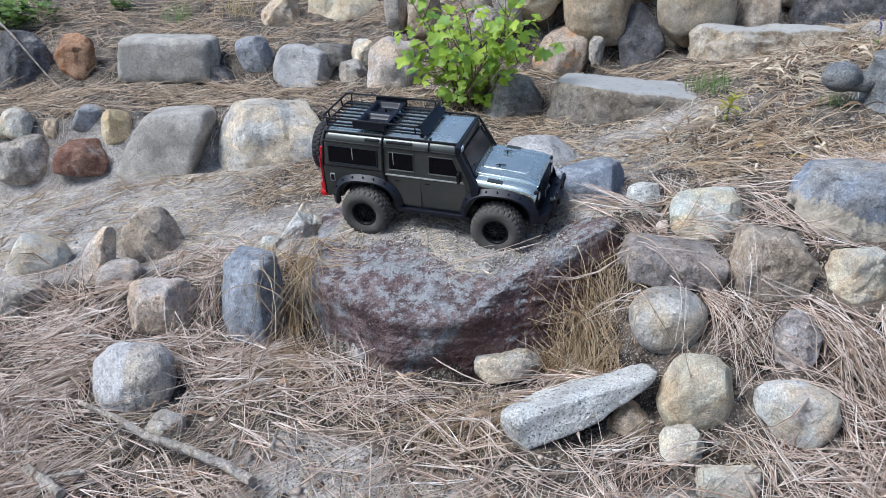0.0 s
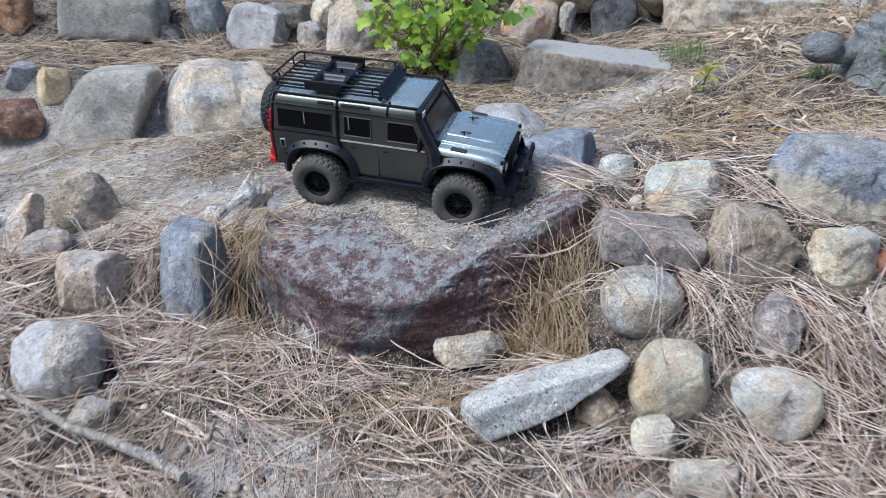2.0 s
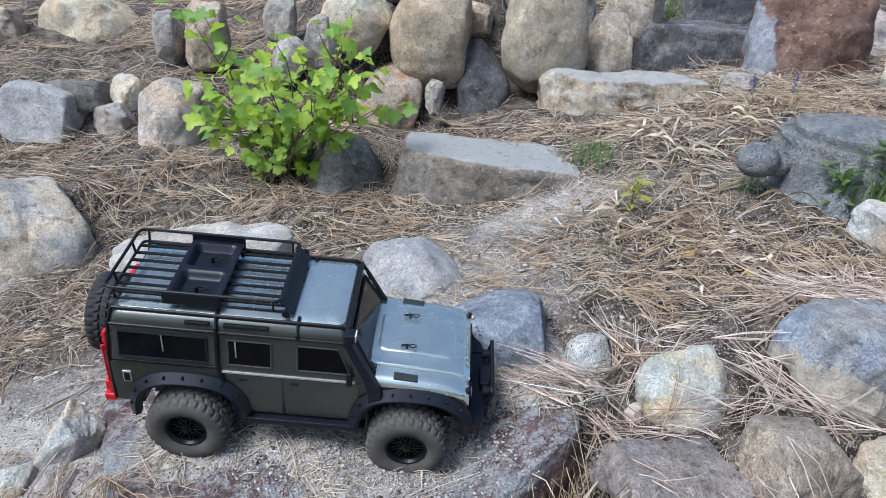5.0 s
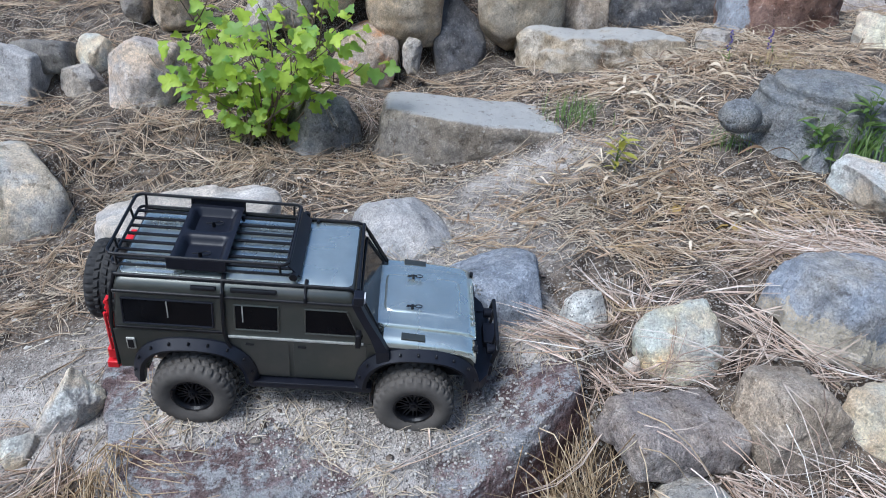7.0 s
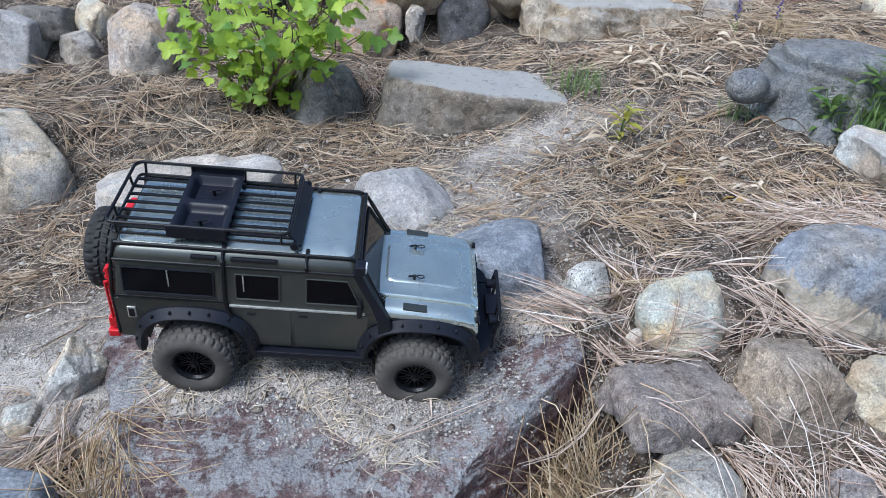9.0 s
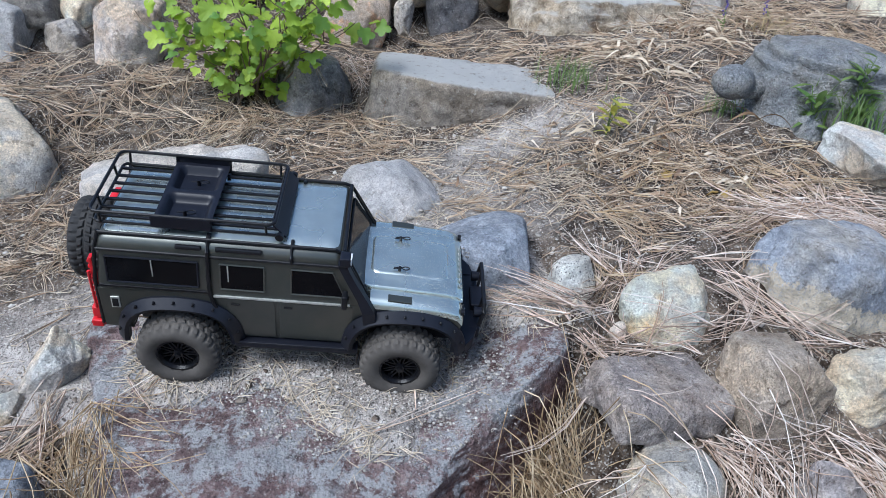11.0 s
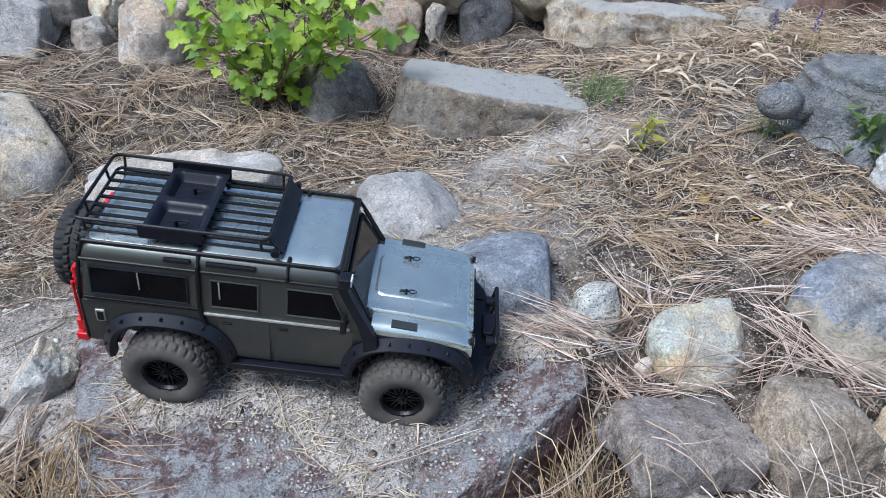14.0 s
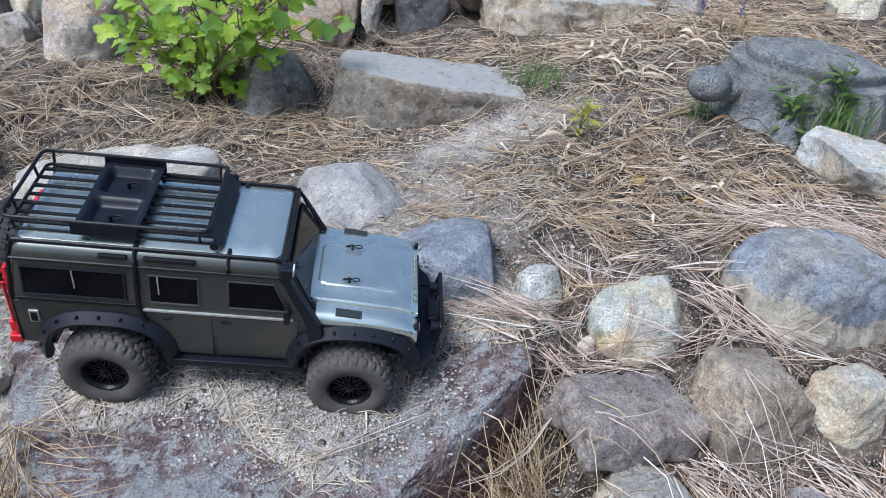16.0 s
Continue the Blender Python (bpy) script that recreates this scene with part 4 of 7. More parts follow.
RUBBER = plain("dusty_rubber", (0.095, 0.087, 0.078), (0.066, 0.060, 0.054), rough=0.92, scale=30, bump=0.5, spec=0.2)
CLEAN_RUBBER = plain("black_rubber", (0.020, 0.020, 0.021), (0.03, 0.029, 0.028), rough=0.75, scale=30, bump=0.3, spec=0.3)
RED = plain("red_plastic", (0.55, 0.012, 0.02), (0.45, 0.01, 0.015), rough=0.35, scale=30, bump=0.05)
SILVER = plain("worn_silver_edge", (0.55, 0.56, 0.52), (0.42, 0.43, 0.40), rough=0.35, metal=0.6, scale=80, bump=0.0)
LAMP = plain("clear_lamp_lens", (0.55, 0.56, 0.58), (0.45, 0.46, 0.48), rough=0.1, scale=30, bump=0.0)


def box(bm, at, size, rx=0, ry=0, rz=0, bevel=0.0):
    made = bmesh.ops.create_cube(bm, size=1.0, matrix=pose(*at, rx, ry, rz) @ Matrix.Diagonal((*size, 1)))
    if bevel:
        edges = {e for v in made["verts"] for e in v.link_edges}
        bmesh.ops.bevel(bm, geom=list(edges), offset=bevel, segments=2, profile=0.6, affect="EDGES")
    return bm


def tube(bm, pts, r, sides=8):
    """A round bar through the points; r is one radius or one for each point."""
    pts = [Vector(p) for p in pts]
    radii = r if isinstance(r, (list, tuple)) else [r] * len(pts)
    rings = []
    for i, p in enumerate(pts):
        d = (pts[min(i + 1, len(pts) - 1)] - pts[max(i - 1, 0)]).normalized()
        a = d.cross(Vector((0, 0, 1)) if abs(d.z) < 0.9 else Vector((1, 0, 0))).normalized()
        b = d.cross(a)
        rings.append([bm.verts.new(p + radii[i] * (math.cos(2 * math.pi * k / sides) * a + math.sin(2 * math.pi * k / sides) * b)) for k in range(sides)])
    for u, v in zip(rings, rings[1:]):
        for k in range(sides):
            bm.faces.new((u[k], u[(k + 1) % sides], v[(k + 1) % sides], v[k]))
    bm.faces.new(rings[0][::-1])
    bm.faces.new(rings[-1])
    return bm


def arc(cx, cz, r, a0, a1, n):
    return [(cx + r * math.cos(radians(a0 + (a1 - a0) * k / n)), cz + r * math.sin(radians(a0 + (a1 - a0) * k / n))) for k in range(n + 1)]


def stacked(bm, rings):
    """Closed loft through rings of equal length."""
    vs = [[bm.verts.new(p) for p in ring] for ring in rings]
    n = len(vs[0])
    for u, v in zip(vs, vs[1:]):
        for k in range(n):
            bm.faces.new((u[k], u[(k + 1) % n], v[(k + 1) % n], v[k]))
    bm.faces.new(vs[0][::-1])
    bm.faces.new(vs[-1])
    return bm


def softened(bm, offset, angle=25):
    edges = [e for e in bm.edges if len(e.link_faces) == 2 and e.calc_face_angle(0) > radians(angle)]
    bmesh.ops.bevel(bm, geom=edges, offset=offset, segments=2, profile=0.6, affect="EDGES", clamp_overlap=True)
    return bm


def lathe(bm, profile, seg=48):
    """Turns a profile of (radius, y) round the y axis, closed as a ring."""
    rings = [[bm.verts.new((r * math.cos(2 * math.pi * k / seg), y, r * math.sin(2 * math.pi * k / seg))) for r, y in profile] for k in range(seg)]
    n = len(profile)
    for k in range(seg):
        u, v = rings[k], rings[(k + 1) % seg]
        for i in range(n):
            bm.faces.new((u[i], u[(i + 1) % n], v[(i + 1) % n], v[i]))
    return bm


def build_wheel(parent, at, side, rubber, name="wheel", turn=0):
    """side: -1 with the outer face towards -y."""
    hub = new(name)
    hub.parent = parent
    hub.matrix_local = pose(*at, 0, 0, turn) @ Matrix.Diagonal((1, side, 1, 1)) if side > 0 else pose(*at, 0, 0, turn)
    # tyre: a ring whose crown rises in staggered blocks
    bm = bmesh.new()
    flank = [(0.029, 0.019), (0.0325, 0.0225), (0.038, 0.0255), (0.045, 0.0262)]
    crown = [(0.0500, 0.0248), (0.0525, 0.0232), (0.0545, 0.0205), (0.0556, 0.0170), (0.0562, 0.0140), (0.0563, 0.0095), (0.0565, 0.0082), (0.0565, 0.0025), (0.0565, 0.0012)]
    half = flank + crown
    profile = [(r, -y) for r, y in half] + [(r, y) for r, y in reversed(half)]
    seg, rings = 168, []
    for k in range(seg):
        a, loop = 2 * math.pi * k / seg, []
        for n, (r, y) in enumerate(profile):
            row = 0 if abs(y) < 0.0088 else 1
            step_in = (k + (3 if (row == 1) != (y > 0) else 0)) % 6
            proud = 0.0026 if r > 0.0535 and step_in < 4 and not 0.0083 < abs(y) < 0.0097 and abs(y) > 0.0018 else 0.0
            lean = 0.35 * (0.0088 - abs(y)) if row == 0 else 0.0
            b = a + lean / 0.056
            loop.append(bm.verts.new(((r + proud) * math.cos(b), y * (1 + 0.7 * proud / 0.056), (r + proud) * math.sin(b))))
        rings.append(loop)
    for k in range(seg):
        u, v = rings[k], rings[(k + 1) % seg]
        for n in range(len(profile)):
            m = (n + 1) % len(profile)
            bm.faces.new((u[n], u[m], v[m], v[n]))
    bmesh.ops.recalc_face_normals(bm, faces=bm.faces[:])
    part("tyre", bm, rubber, hub, "chunky dust-covered off-road tyre" if rubber is RUBBER else "clean black off-road tyre", smooth=True)
    bm = lathe(bmesh.new(), [(0.0255, -0.016), (0.0275, -0.0205), (0.0305, -0.0205), (0.0305, 0.019), (0.0255, 0.019)], 40)
    bmesh.ops.create_cone(bm, cap_ends=True, segments=32, radius1=0.0258, radius2=0.0258, depth=0.004, matrix=pose(0, 0.002, 0, 90))
    for k in range(9):
        b = radians(40 * k)
        for off in (-0.0026, 0.0026):
            box(bm, (0.0165 * math.cos(b) - off * math.sin(b), -0.0105, 0.0165 * math.sin(b) + off * math.cos(b)), (0.020, 0.006, 0.0022), 0, -math.degrees(b), 0, 0.0006)
    bmesh.ops.create_cone(bm, cap_ends=True, segments=20, radius1=0.0085, radius2=0.0065, depth=0.014, matrix=pose(0, -0.010, 0, 90))
    bmesh.ops.create_cone(bm, cap_ends=True, segments=6, radius1=0.0042, radius2=0.0042, depth=0.006, matrix=pose(0, -0.0185, 0, 90))
    for k in range(12):
        b = radians(30 * k + 8)
        bmesh.ops.create_cone(bm, cap_ends=True, segments=6, radius1=0.0011, radius2=0.0011, depth=0.002, matrix=pose(0.0288 * math.cos(b), -0.0212, 0.0288 * math.sin(b), 90))
    part("rim", bm, TRIM, hub, "black multi-spoke beadlock rim")
    return hub


def build_truck():
    truck = new("toy_truck")
    tagged(truck, "dusty gunmetal remote-control off-road truck parked on a big boulder", "toy truck")
    W = 0.093
    # lower body with wheel arches
    side = [(-0.268, 0.016), (-0.230, 0.014)] + arc(-0.162, 0.002, 0.070, 170, 20, 12) + [(-0.088, 0.012), (0.084, 0.012)] + arc(0.154, 0.004, 0.073, 165, 18, 12) + [(0.226, 0.028), (0.232, 0.040), (0.232, 0.073), (0.226, 0.084), (0.18, 0.091), (0.100, 0.096), (0.090, 0.090), (-0.268, 0.090)]
    bm = bmesh.new()
    loop = [bm.verts.new((x, -W + 0.004 * max(0, (0.03 - z) / 0.03), z)) for x, z in side]
    face = bm.faces.new(loop)
    ext = bmesh.ops.extrude_face_region(bm, geom=[face])
    for v in ext["geom"]:
        if isinstance(v, bmesh.types.BMVert):
            v.co.y = -v.co.y
    bmesh.ops.recalc_face_normals(bm, faces=bm.faces[:])
    softened(bm, 0.0045, 60)
    body = part("body", bm, DUSTY_SHADED_PAINT, truck, "dusty gunmetal body side in the darker shaded copy of the paint")
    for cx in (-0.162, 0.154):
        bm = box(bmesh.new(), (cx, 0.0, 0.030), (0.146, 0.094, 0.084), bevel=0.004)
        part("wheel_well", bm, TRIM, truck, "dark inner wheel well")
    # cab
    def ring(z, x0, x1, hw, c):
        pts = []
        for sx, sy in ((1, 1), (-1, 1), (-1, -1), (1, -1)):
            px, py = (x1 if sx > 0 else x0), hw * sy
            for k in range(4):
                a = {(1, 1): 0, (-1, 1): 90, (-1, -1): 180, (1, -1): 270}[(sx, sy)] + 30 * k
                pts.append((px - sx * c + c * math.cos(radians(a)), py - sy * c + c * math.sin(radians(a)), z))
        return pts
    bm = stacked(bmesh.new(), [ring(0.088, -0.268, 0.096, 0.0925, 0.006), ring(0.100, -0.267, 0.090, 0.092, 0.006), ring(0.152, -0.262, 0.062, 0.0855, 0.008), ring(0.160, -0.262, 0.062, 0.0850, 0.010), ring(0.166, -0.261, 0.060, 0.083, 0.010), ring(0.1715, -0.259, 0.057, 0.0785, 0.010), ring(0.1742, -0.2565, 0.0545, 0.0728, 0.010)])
    part("cab", bm, DUSTY_SHADED_PAINT, truck, "dusty gunmetal cab side", smooth=True)
    # roof is split from the cab to take the pale skylit copy
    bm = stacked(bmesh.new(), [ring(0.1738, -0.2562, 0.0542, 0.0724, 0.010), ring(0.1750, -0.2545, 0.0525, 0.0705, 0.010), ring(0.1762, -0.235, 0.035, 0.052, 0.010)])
    part("roof", bm, SKYLIT_PAINT, truck, "glossy gunmetal roof in the paler skylit copy of the paint", smooth=True)
    # windows: panes lie just proud of the sloping cab sides
    def side_y(z, s):
        return s * (0.092 - 0.0065 * (z - 0.100) / 0.052)
    def pane(x0, x1, z0, z1, s, name="window", slant=0.0, mat=GLASS, lift=0.0012, parent=truck, label=""):
        bm = bmesh.new()
        pts = [(x0, z0), (x1, z0), (x1 - slant, z1), (x0, z1)]
        lo = [bm.verts.new((x, side_y(z, s) - s * 0.002, z)) for x, z in pts]
        hi = [bm.verts.new((x, side_y(z, s) + s * lift, z)) for x, z in pts]
        bm.faces.new(lo)
        bm.faces.new(hi)
        for k in range(4):
            bm.faces.new((lo[k], lo[(k + 1) % 4], hi[(k + 1) % 4], hi[k]))
        bmesh.ops.recalc_face_normals(bm, faces=bm.faces[:])
        return part(name, bm, mat, parent, label)
    def frame_of(x0, x1, z0, z1, s, t, mat, name, parent=truck, slant=0.0):
        bm = bmesh.new()
        y = lambda z: side_y(z, s) + s * 0.001
        corners = [(x0, z0), (x1, z0), (x1 - slant, z1), (x0, z1), (x0, z0)]
        for (ax, az), (bx, bz) in zip(corners, corners[1:]):
            tube(bm, [(ax, y(az), az), (bx, y(bz), bz)], t, 6)
        return part(name, bm, mat, parent)
    for s in (-1, 1):
        w = pane(-0.252, -0.132, 0.104, 0.144, s, label="smoked black side window")
        frame_of(-0.252, -0.132, 0.104, 0.144, s, 0.0016, SATIN, "window_frame", w)
        bm = bmesh.new()
        box(bm, (-0.192, side_y(0.124, s) + s * 0.0016, 0.124), (0.0016, 0.0012, 0.040))
        part("window_bar", bm, SILVER, w)
        w = pane(-0.103, -0.044, 0.104, 0.144, s)
        frame_of(-0.103, -0.044, 0.104, 0.144, s, 0.0014, DUSTY_SHADED_PAINT, "window_frame", w)
        bm = bmesh.new()
        box(bm, (-0.092, side_y(0.124, s) + s * 0.0016, 0.124), (0.0016, 0.0012, 0.040))
        part("window_bar", bm, SILVER, w)
        w = pane(-0.008, 0.066, 0.104, 0.144, s, slant=0.018)
        frame_of(-0.008, 0.066, 0.104, 0.144, s, 0.0014, DUSTY_SHADED_PAINT, "window_frame", w, 0.018)
        # pale strip that paints the highlight of the worn belt edge, doors, handles
        bm = bmesh.new()
        box(bm, (-0.020, s * 0.0938, 0.0905), (0.186, 0.003, 0.0026))
        part("belt_line", bm, SILVER, truck, "pale strip painting the highlight on the worn belt edge")
        for x0, x1 in ((-0.096, -0.030), (-0.024, 0.078)):
            bm = bmesh.new()
            box(bm, ((x0 + x1) / 2, s * 0.0928, 0.052), (x1 - x0, 0.0022, 0.070), bevel=0.0008)
            door = part("door", bm, DUSTY_SHADED_PAINT, truck)
            bm = box(bmesh.new(), (x0 + 0.012, s * 0.0948, 0.078), (0.012, 0.0025, 0.0022), bevel=0.0006)
            part("door_handle", bm, TRIM, door)
        # moulding under the rear window, gutter and hoop
        bm = box(bmesh.new(), (-0.192, s * 0.0935, 0.0965), (0.144, 0.003, 0.004), bevel=0.001)
        part("side_moulding", bm, TRIM, truck)
        bm = tube(bmesh.new(), [(-0.262, s * 0.0868, 0.155), (0.062, s * 0.0868, 0.155)], 0.0022)
        part("gutter", bm, TRIM, truck)
        bm = tube(bmesh.new(), [(-0.118, s * 0.066, 0.1775), (-0.118, s * 0.078, 0.1745), (-0.118, s * 0.0865, 0.163), (-0.118, s * 0.090, 0.140), (-0.118, s * 0.0945, 0.098), (-0.114, s * 0.0955, 0.082), (-0.106, s * 0.096, 0.060)], 0.003)
        part("cage_hoop", bm, TRIM, truck, "black cage tube")
        bm = tube(bmesh.new(), [(-0.008, s * 0.066, 0.1775), (-0.008, s * 0.078, 0.1745), (-0.008, s * 0.0865, 0.163), (-0.008, s * 0.0872, 0.155)], 0.0026)
        part("cage_hoop", bm, TRIM, truck, "black cage tube")
        bm = tube(bmesh.new(), [(-0.259, s * 0.0765, 0.1755), (0.05, s * 0.0765, 0.1755), (0.060, s * 0.077, 0.171), (0.070, s * 0.081, 0.152), (0.092, s * 0.087, 0.108), (0.100, s * 0.088, 0.095)], 0.0026)
        part("cage_rail", bm, TRIM, truck, "black cage tube along the roof edge")
        bm = tube(bmesh.new(), [(-0.260, s * 0.074, 0.176), (-0.266, s * 0.082, 0.150), (-0.270, s * 0.090, 0.100), (-0.271, s * 0.090, 0.020)], 0.0026)
        part("cage_post", bm, TRIM, truck)
        for x0, x1 in ((-0.160, -0.126), (-0.108, -0.046)):
            bm = box(bmesh.new(), ((x0 + x1) / 2, s * 0.0835, 0.1665), (x1 - x0, 0.006, 0.007), s * 20, 0, 0, 0.0025)
            part("roof_vent", bm, TRIM, truck)
        # flares with bolts
        for cx, cz, r, a0, a1 in ((-0.162, 0.0, 0.073, 178, 8), (0.154, 0.002, 0.076, 172, 12)):
            bm = bmesh.new()
            prof = [(-0.001, 0.002), (-0.002, 0.015), (0.004, 0.018), (0.0155, 0.006), (0.0155, 0.002)]
            rings = []
            for k in range(19):
                a = radians(a0 + (a1 - a0) * k / 18)
                sq = 1.0 + 0.10 * abs(math.sin(2 * a)) ** 2
                rings.append([(cx + (r * sq + dr) * math.cos(a), s * (0.090 + dy), cz + (r * sq * 0.93 + dr) * math.sin(a)) for dr, dy in prof])
            stacked(bm, rings)
            bmesh.ops.recalc_face_normals(bm, faces=bm.faces[:])
            flare = part("fender_flare", bm, SATIN, truck, "black plastic fender flare", smooth=True)
            for k in range(9):
                a = radians(a0 - 14 + (a1 - a0 + 28) * k / 8)
                sq = 1.0 + 0.10 * abs(math.sin(2 * a)) ** 2
                bm = bmesh.new()
                bmesh.ops.create_cone(bm, cap_ends=True, segments=8, radius1=0.0021, radius2=0.0016, depth=0.004, matrix=pose(cx + (r * sq + 0.011) * math.cos(a), s * 0.1025, cz + (r * sq * 0.93 + 0.011) * math.sin(a), 90))
                part("bolt", bm, TRIM, flare)
        # sill
        bm = box(bmesh.new(), (0.0, s * 0.094, 0.006), (0.176, 0.020, 0.010), bevel=0.003)
        box(bm, (0.0, s * 0.102, 0.011), (0.166, 0.004, 0.003), bevel=0.001)
        part("rock_slider", bm, SATIN, truck, "black rock slider bar")
        # mirror
        bm = box(bmesh.new(), (0.066, s * 0.104, 0.110), (0.008, 0.016, 0.024), bevel=0.003)
        tube(bm, [(0.070, s * 0.092, 0.106), (0.067, s * 0.104, 0.104)], 0.002, 6)
        part("mirror", bm, TRIM, truck)
        # fender vent, lamps
        bm = box(bmesh.new(), (0.142, s * 0.083, 0.0995), (0.034, 0.013, 0.003), 0, 4.5, 0, 0.001)
        vent = part("fender_vent", bm, DUSTY_SHADED_PAINT, truck)
        for k in range(6):
            part("vent_slot", box(bmesh.new(), (0.129 + 0.005 * k, s * 0.083, 0.1013 - 0.0004 * k), (0.0016, 0.009, 0.0012), 0, 3.5, 0), SATIN, vent)
        bm = bmesh.new()
        bmesh.ops.create_cone(bm, cap_ends=True, segments=24, radius1=0.013, radius2=0.012, depth=0.006, matrix=pose(0.2335, s * 0.066, 0.066, 0, 90))
        lamp = part("headlight", bm, TRIM, truck)
        bm = bmesh.new()
        bmesh.ops.create_uvsphere(bm, u_segments=16, v_segments=8, radius=0.0105, matrix=pose(0.235, s * 0.066, 0.066) @ Matrix.Diagonal((0.35, 1, 1, 1)))
        part("lens", bm, LAMP, lamp, "round clear headlight lens", smooth=True)
        for z in (0.084, 0.049):
            bm = bmesh.new()
            bmesh.ops.create_cone(bm, cap_ends=True, segments=14, radius1=0.005, radius2=0.0045, depth=0.005, matrix=pose(0.2325, s * 0.083, z, 0, 90))
            part("turn_signal", bm, TRIM, truck)
        bm = box(bmesh.new(), (-0.2695, s * 0.082, 0.060), (0.003, 0.012, 0.026), bevel=0.001)
        part("tail_light", bm, RED, truck)
    # fuel flap tag
    flap = part("fuel_flap", box(bmesh.new(), (-0.247, -0.0938, 0.066), (0.012, 0.0025, 0.020), bevel=0.001), SILVER, truck, "silver ringed fuel flap")
    part("flap_centre", box(bmesh.new(), (-0.247, -0.0953, 0.066), (0.008, 0.0015, 0.015), bevel=0.0006), TRIM, flap)
    # front fenders
    for s in (-1, 1):
        bm = bmesh.new()
        rings = []
        for x, z in ((0.100, 0.1005), (0.140, 0.0990), (0.185, 0.0955), (0.212, 0.0925), (0.226, 0.0875), (0.2335, 0.078)):
            rings.append([(x, s * yy, z + dz) for yy, dz in ((0.066, -0.012), (0.066, 0.002), (0.084, 0.0012), (0.0905, -0.0015), (0.0938, -0.006), (0.0942, -0.012))])
        stacked(bm, rings)
        bmesh.ops.recalc_face_normals(bm, faces=bm.faces[:])
        part("fender", bm, SKYLIT_PAINT, truck, "glossy gunmetal front fender", smooth=True)
    # hood
    bm = bmesh.new()
    rings = []
    for x, hw, zt in ((0.088, 0.066, 0.1085), (0.110, 0.067, 0.1080), (0.160, 0.067, 0.1055), (0.207, 0.066, 0.1015), (0.223, 0.065, 0.0975), (0.233, 0.063, 0.0885)):
        up = 0.0015 * ss(0.086, 0.108, x) * (1 - ss(0.206, 0.226, x))
        half = [(hw + 0.005, 0.088), (hw + 0.0015, zt - 0.006), (hw - 0.001, zt - 0.001), (hw - 0.006, zt - 0.0015), (0.047, zt - 0.0005), (0.041, zt + up)]
        rings.append([(x, -y, z) for y, z in half] + [(x, y, z) for y, z in reversed(half)])
    stacked(bm, rings)
    bmesh.ops.recalc_face_normals(bm, faces=bm.faces[:])
    softened(bm, 0.0016, 20)
    hood = part("hood", bm, SKYLIT_PAINT, truck, "glossy gunmetal hood with a raised centre", smooth=True)
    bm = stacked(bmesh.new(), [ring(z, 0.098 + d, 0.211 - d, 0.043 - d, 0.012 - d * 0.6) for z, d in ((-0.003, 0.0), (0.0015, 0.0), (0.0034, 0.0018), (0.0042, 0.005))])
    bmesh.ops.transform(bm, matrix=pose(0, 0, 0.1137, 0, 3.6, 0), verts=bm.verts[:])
    part("hood_panel", bm, SKYLIT_PAINT, hood, "raised glossy centre panel", smooth=True)
    for k in range(8):
        part("lettering_bar", box(bmesh.new(), (0.2300, -0.040 + 0.0115 * k, 0.0938), (0.0012, 0.0065, 0.0052), 0, -40, 0), SILVER, hood, "plain pale bar of lettering")
    def pin(at, owner):
        bm = tube(bmesh.new(), [(at[0], at[1], at[2]), (at[0], at[1], at[2] + 0.008)], 0.0022)
        loop = [(at[0] + 0.009 + 0.005 * math.cos(radians(a)), at[1] + 0.0035 * math.sin(radians(a)), at[2] + 0.006) for a in range(180, 541, 40)]
        tube(bm, [(at[0] - 0.009, at[1] - 0.001, at[2] + 0.005)] + loop, 0.0009, 5)
        tube(bm, [(at[0] - 0.008, at[1] + 0.002, at[2] + 0.005), (at[0] + 0.004, at[1] + 0.0015, at[2] + 0.006)], 0.0009, 5)
        part("body_clip", bm, TRIM, owner, "small black body clip")
    pin((0.139, -0.034, 0.1085), hood)
    pin((0.139, 0.034, 0.1085), hood)
    # windscreen with frame, wipers left out of sight
    bm = bmesh.new()
    quad = [(0.0905, -0.078, 0.104), (0.0905, 0.078, 0.104), (0.0645, 0.072, 0.151), (0.0645, -0.072, 0.151)]
    lo = [bm.verts.new(Vector(q) - Vector((0.002, 0, 0.001))) for q in quad]
    hi = [bm.verts.new(Vector(q) + Vector((0.0016, 0, 0.0010))) for q in quad]
    bm.faces.new(lo[::-1])
    bm.faces.new(hi)
    for k in range(4):
        bm.faces.new((lo[k], lo[(k + 1) % 4], hi[(k + 1) % 4], hi[k]))
    bmesh.ops.recalc_face_normals(bm, faces=bm.faces[:])
    screen = part("windscreen", bm, SCREEN, truck, "smoked reflective windscreen")
    bm = bmesh.new()
    for a, b in zip(quad, quad[1:] + quad[:1]):
        tube(bm, [Vector(a) + Vector((0.001, 0, 0.001)), Vector(b) + Vector((0.001, 0, 0.001))], 0.0022, 6)
    part("screen_frame", bm, TRIM, screen)
    bm = tube(bmesh.new(), [(0.062, -0.076, 0.1735), (0.060, 0.076, 0.1735)], 0.0028)
    part("cage_rail", bm, TRIM, truck)
    for s in (-1, 1):
        bm = tube(bmesh.new(), [(0.096, s * 0.081, 0.102), (0.068, s * 0.074, 0.158)], 0.0022)
        part("cage_post", bm, TRIM, truck)
    # snorkel up the right pillar
    bm = bmesh.new()
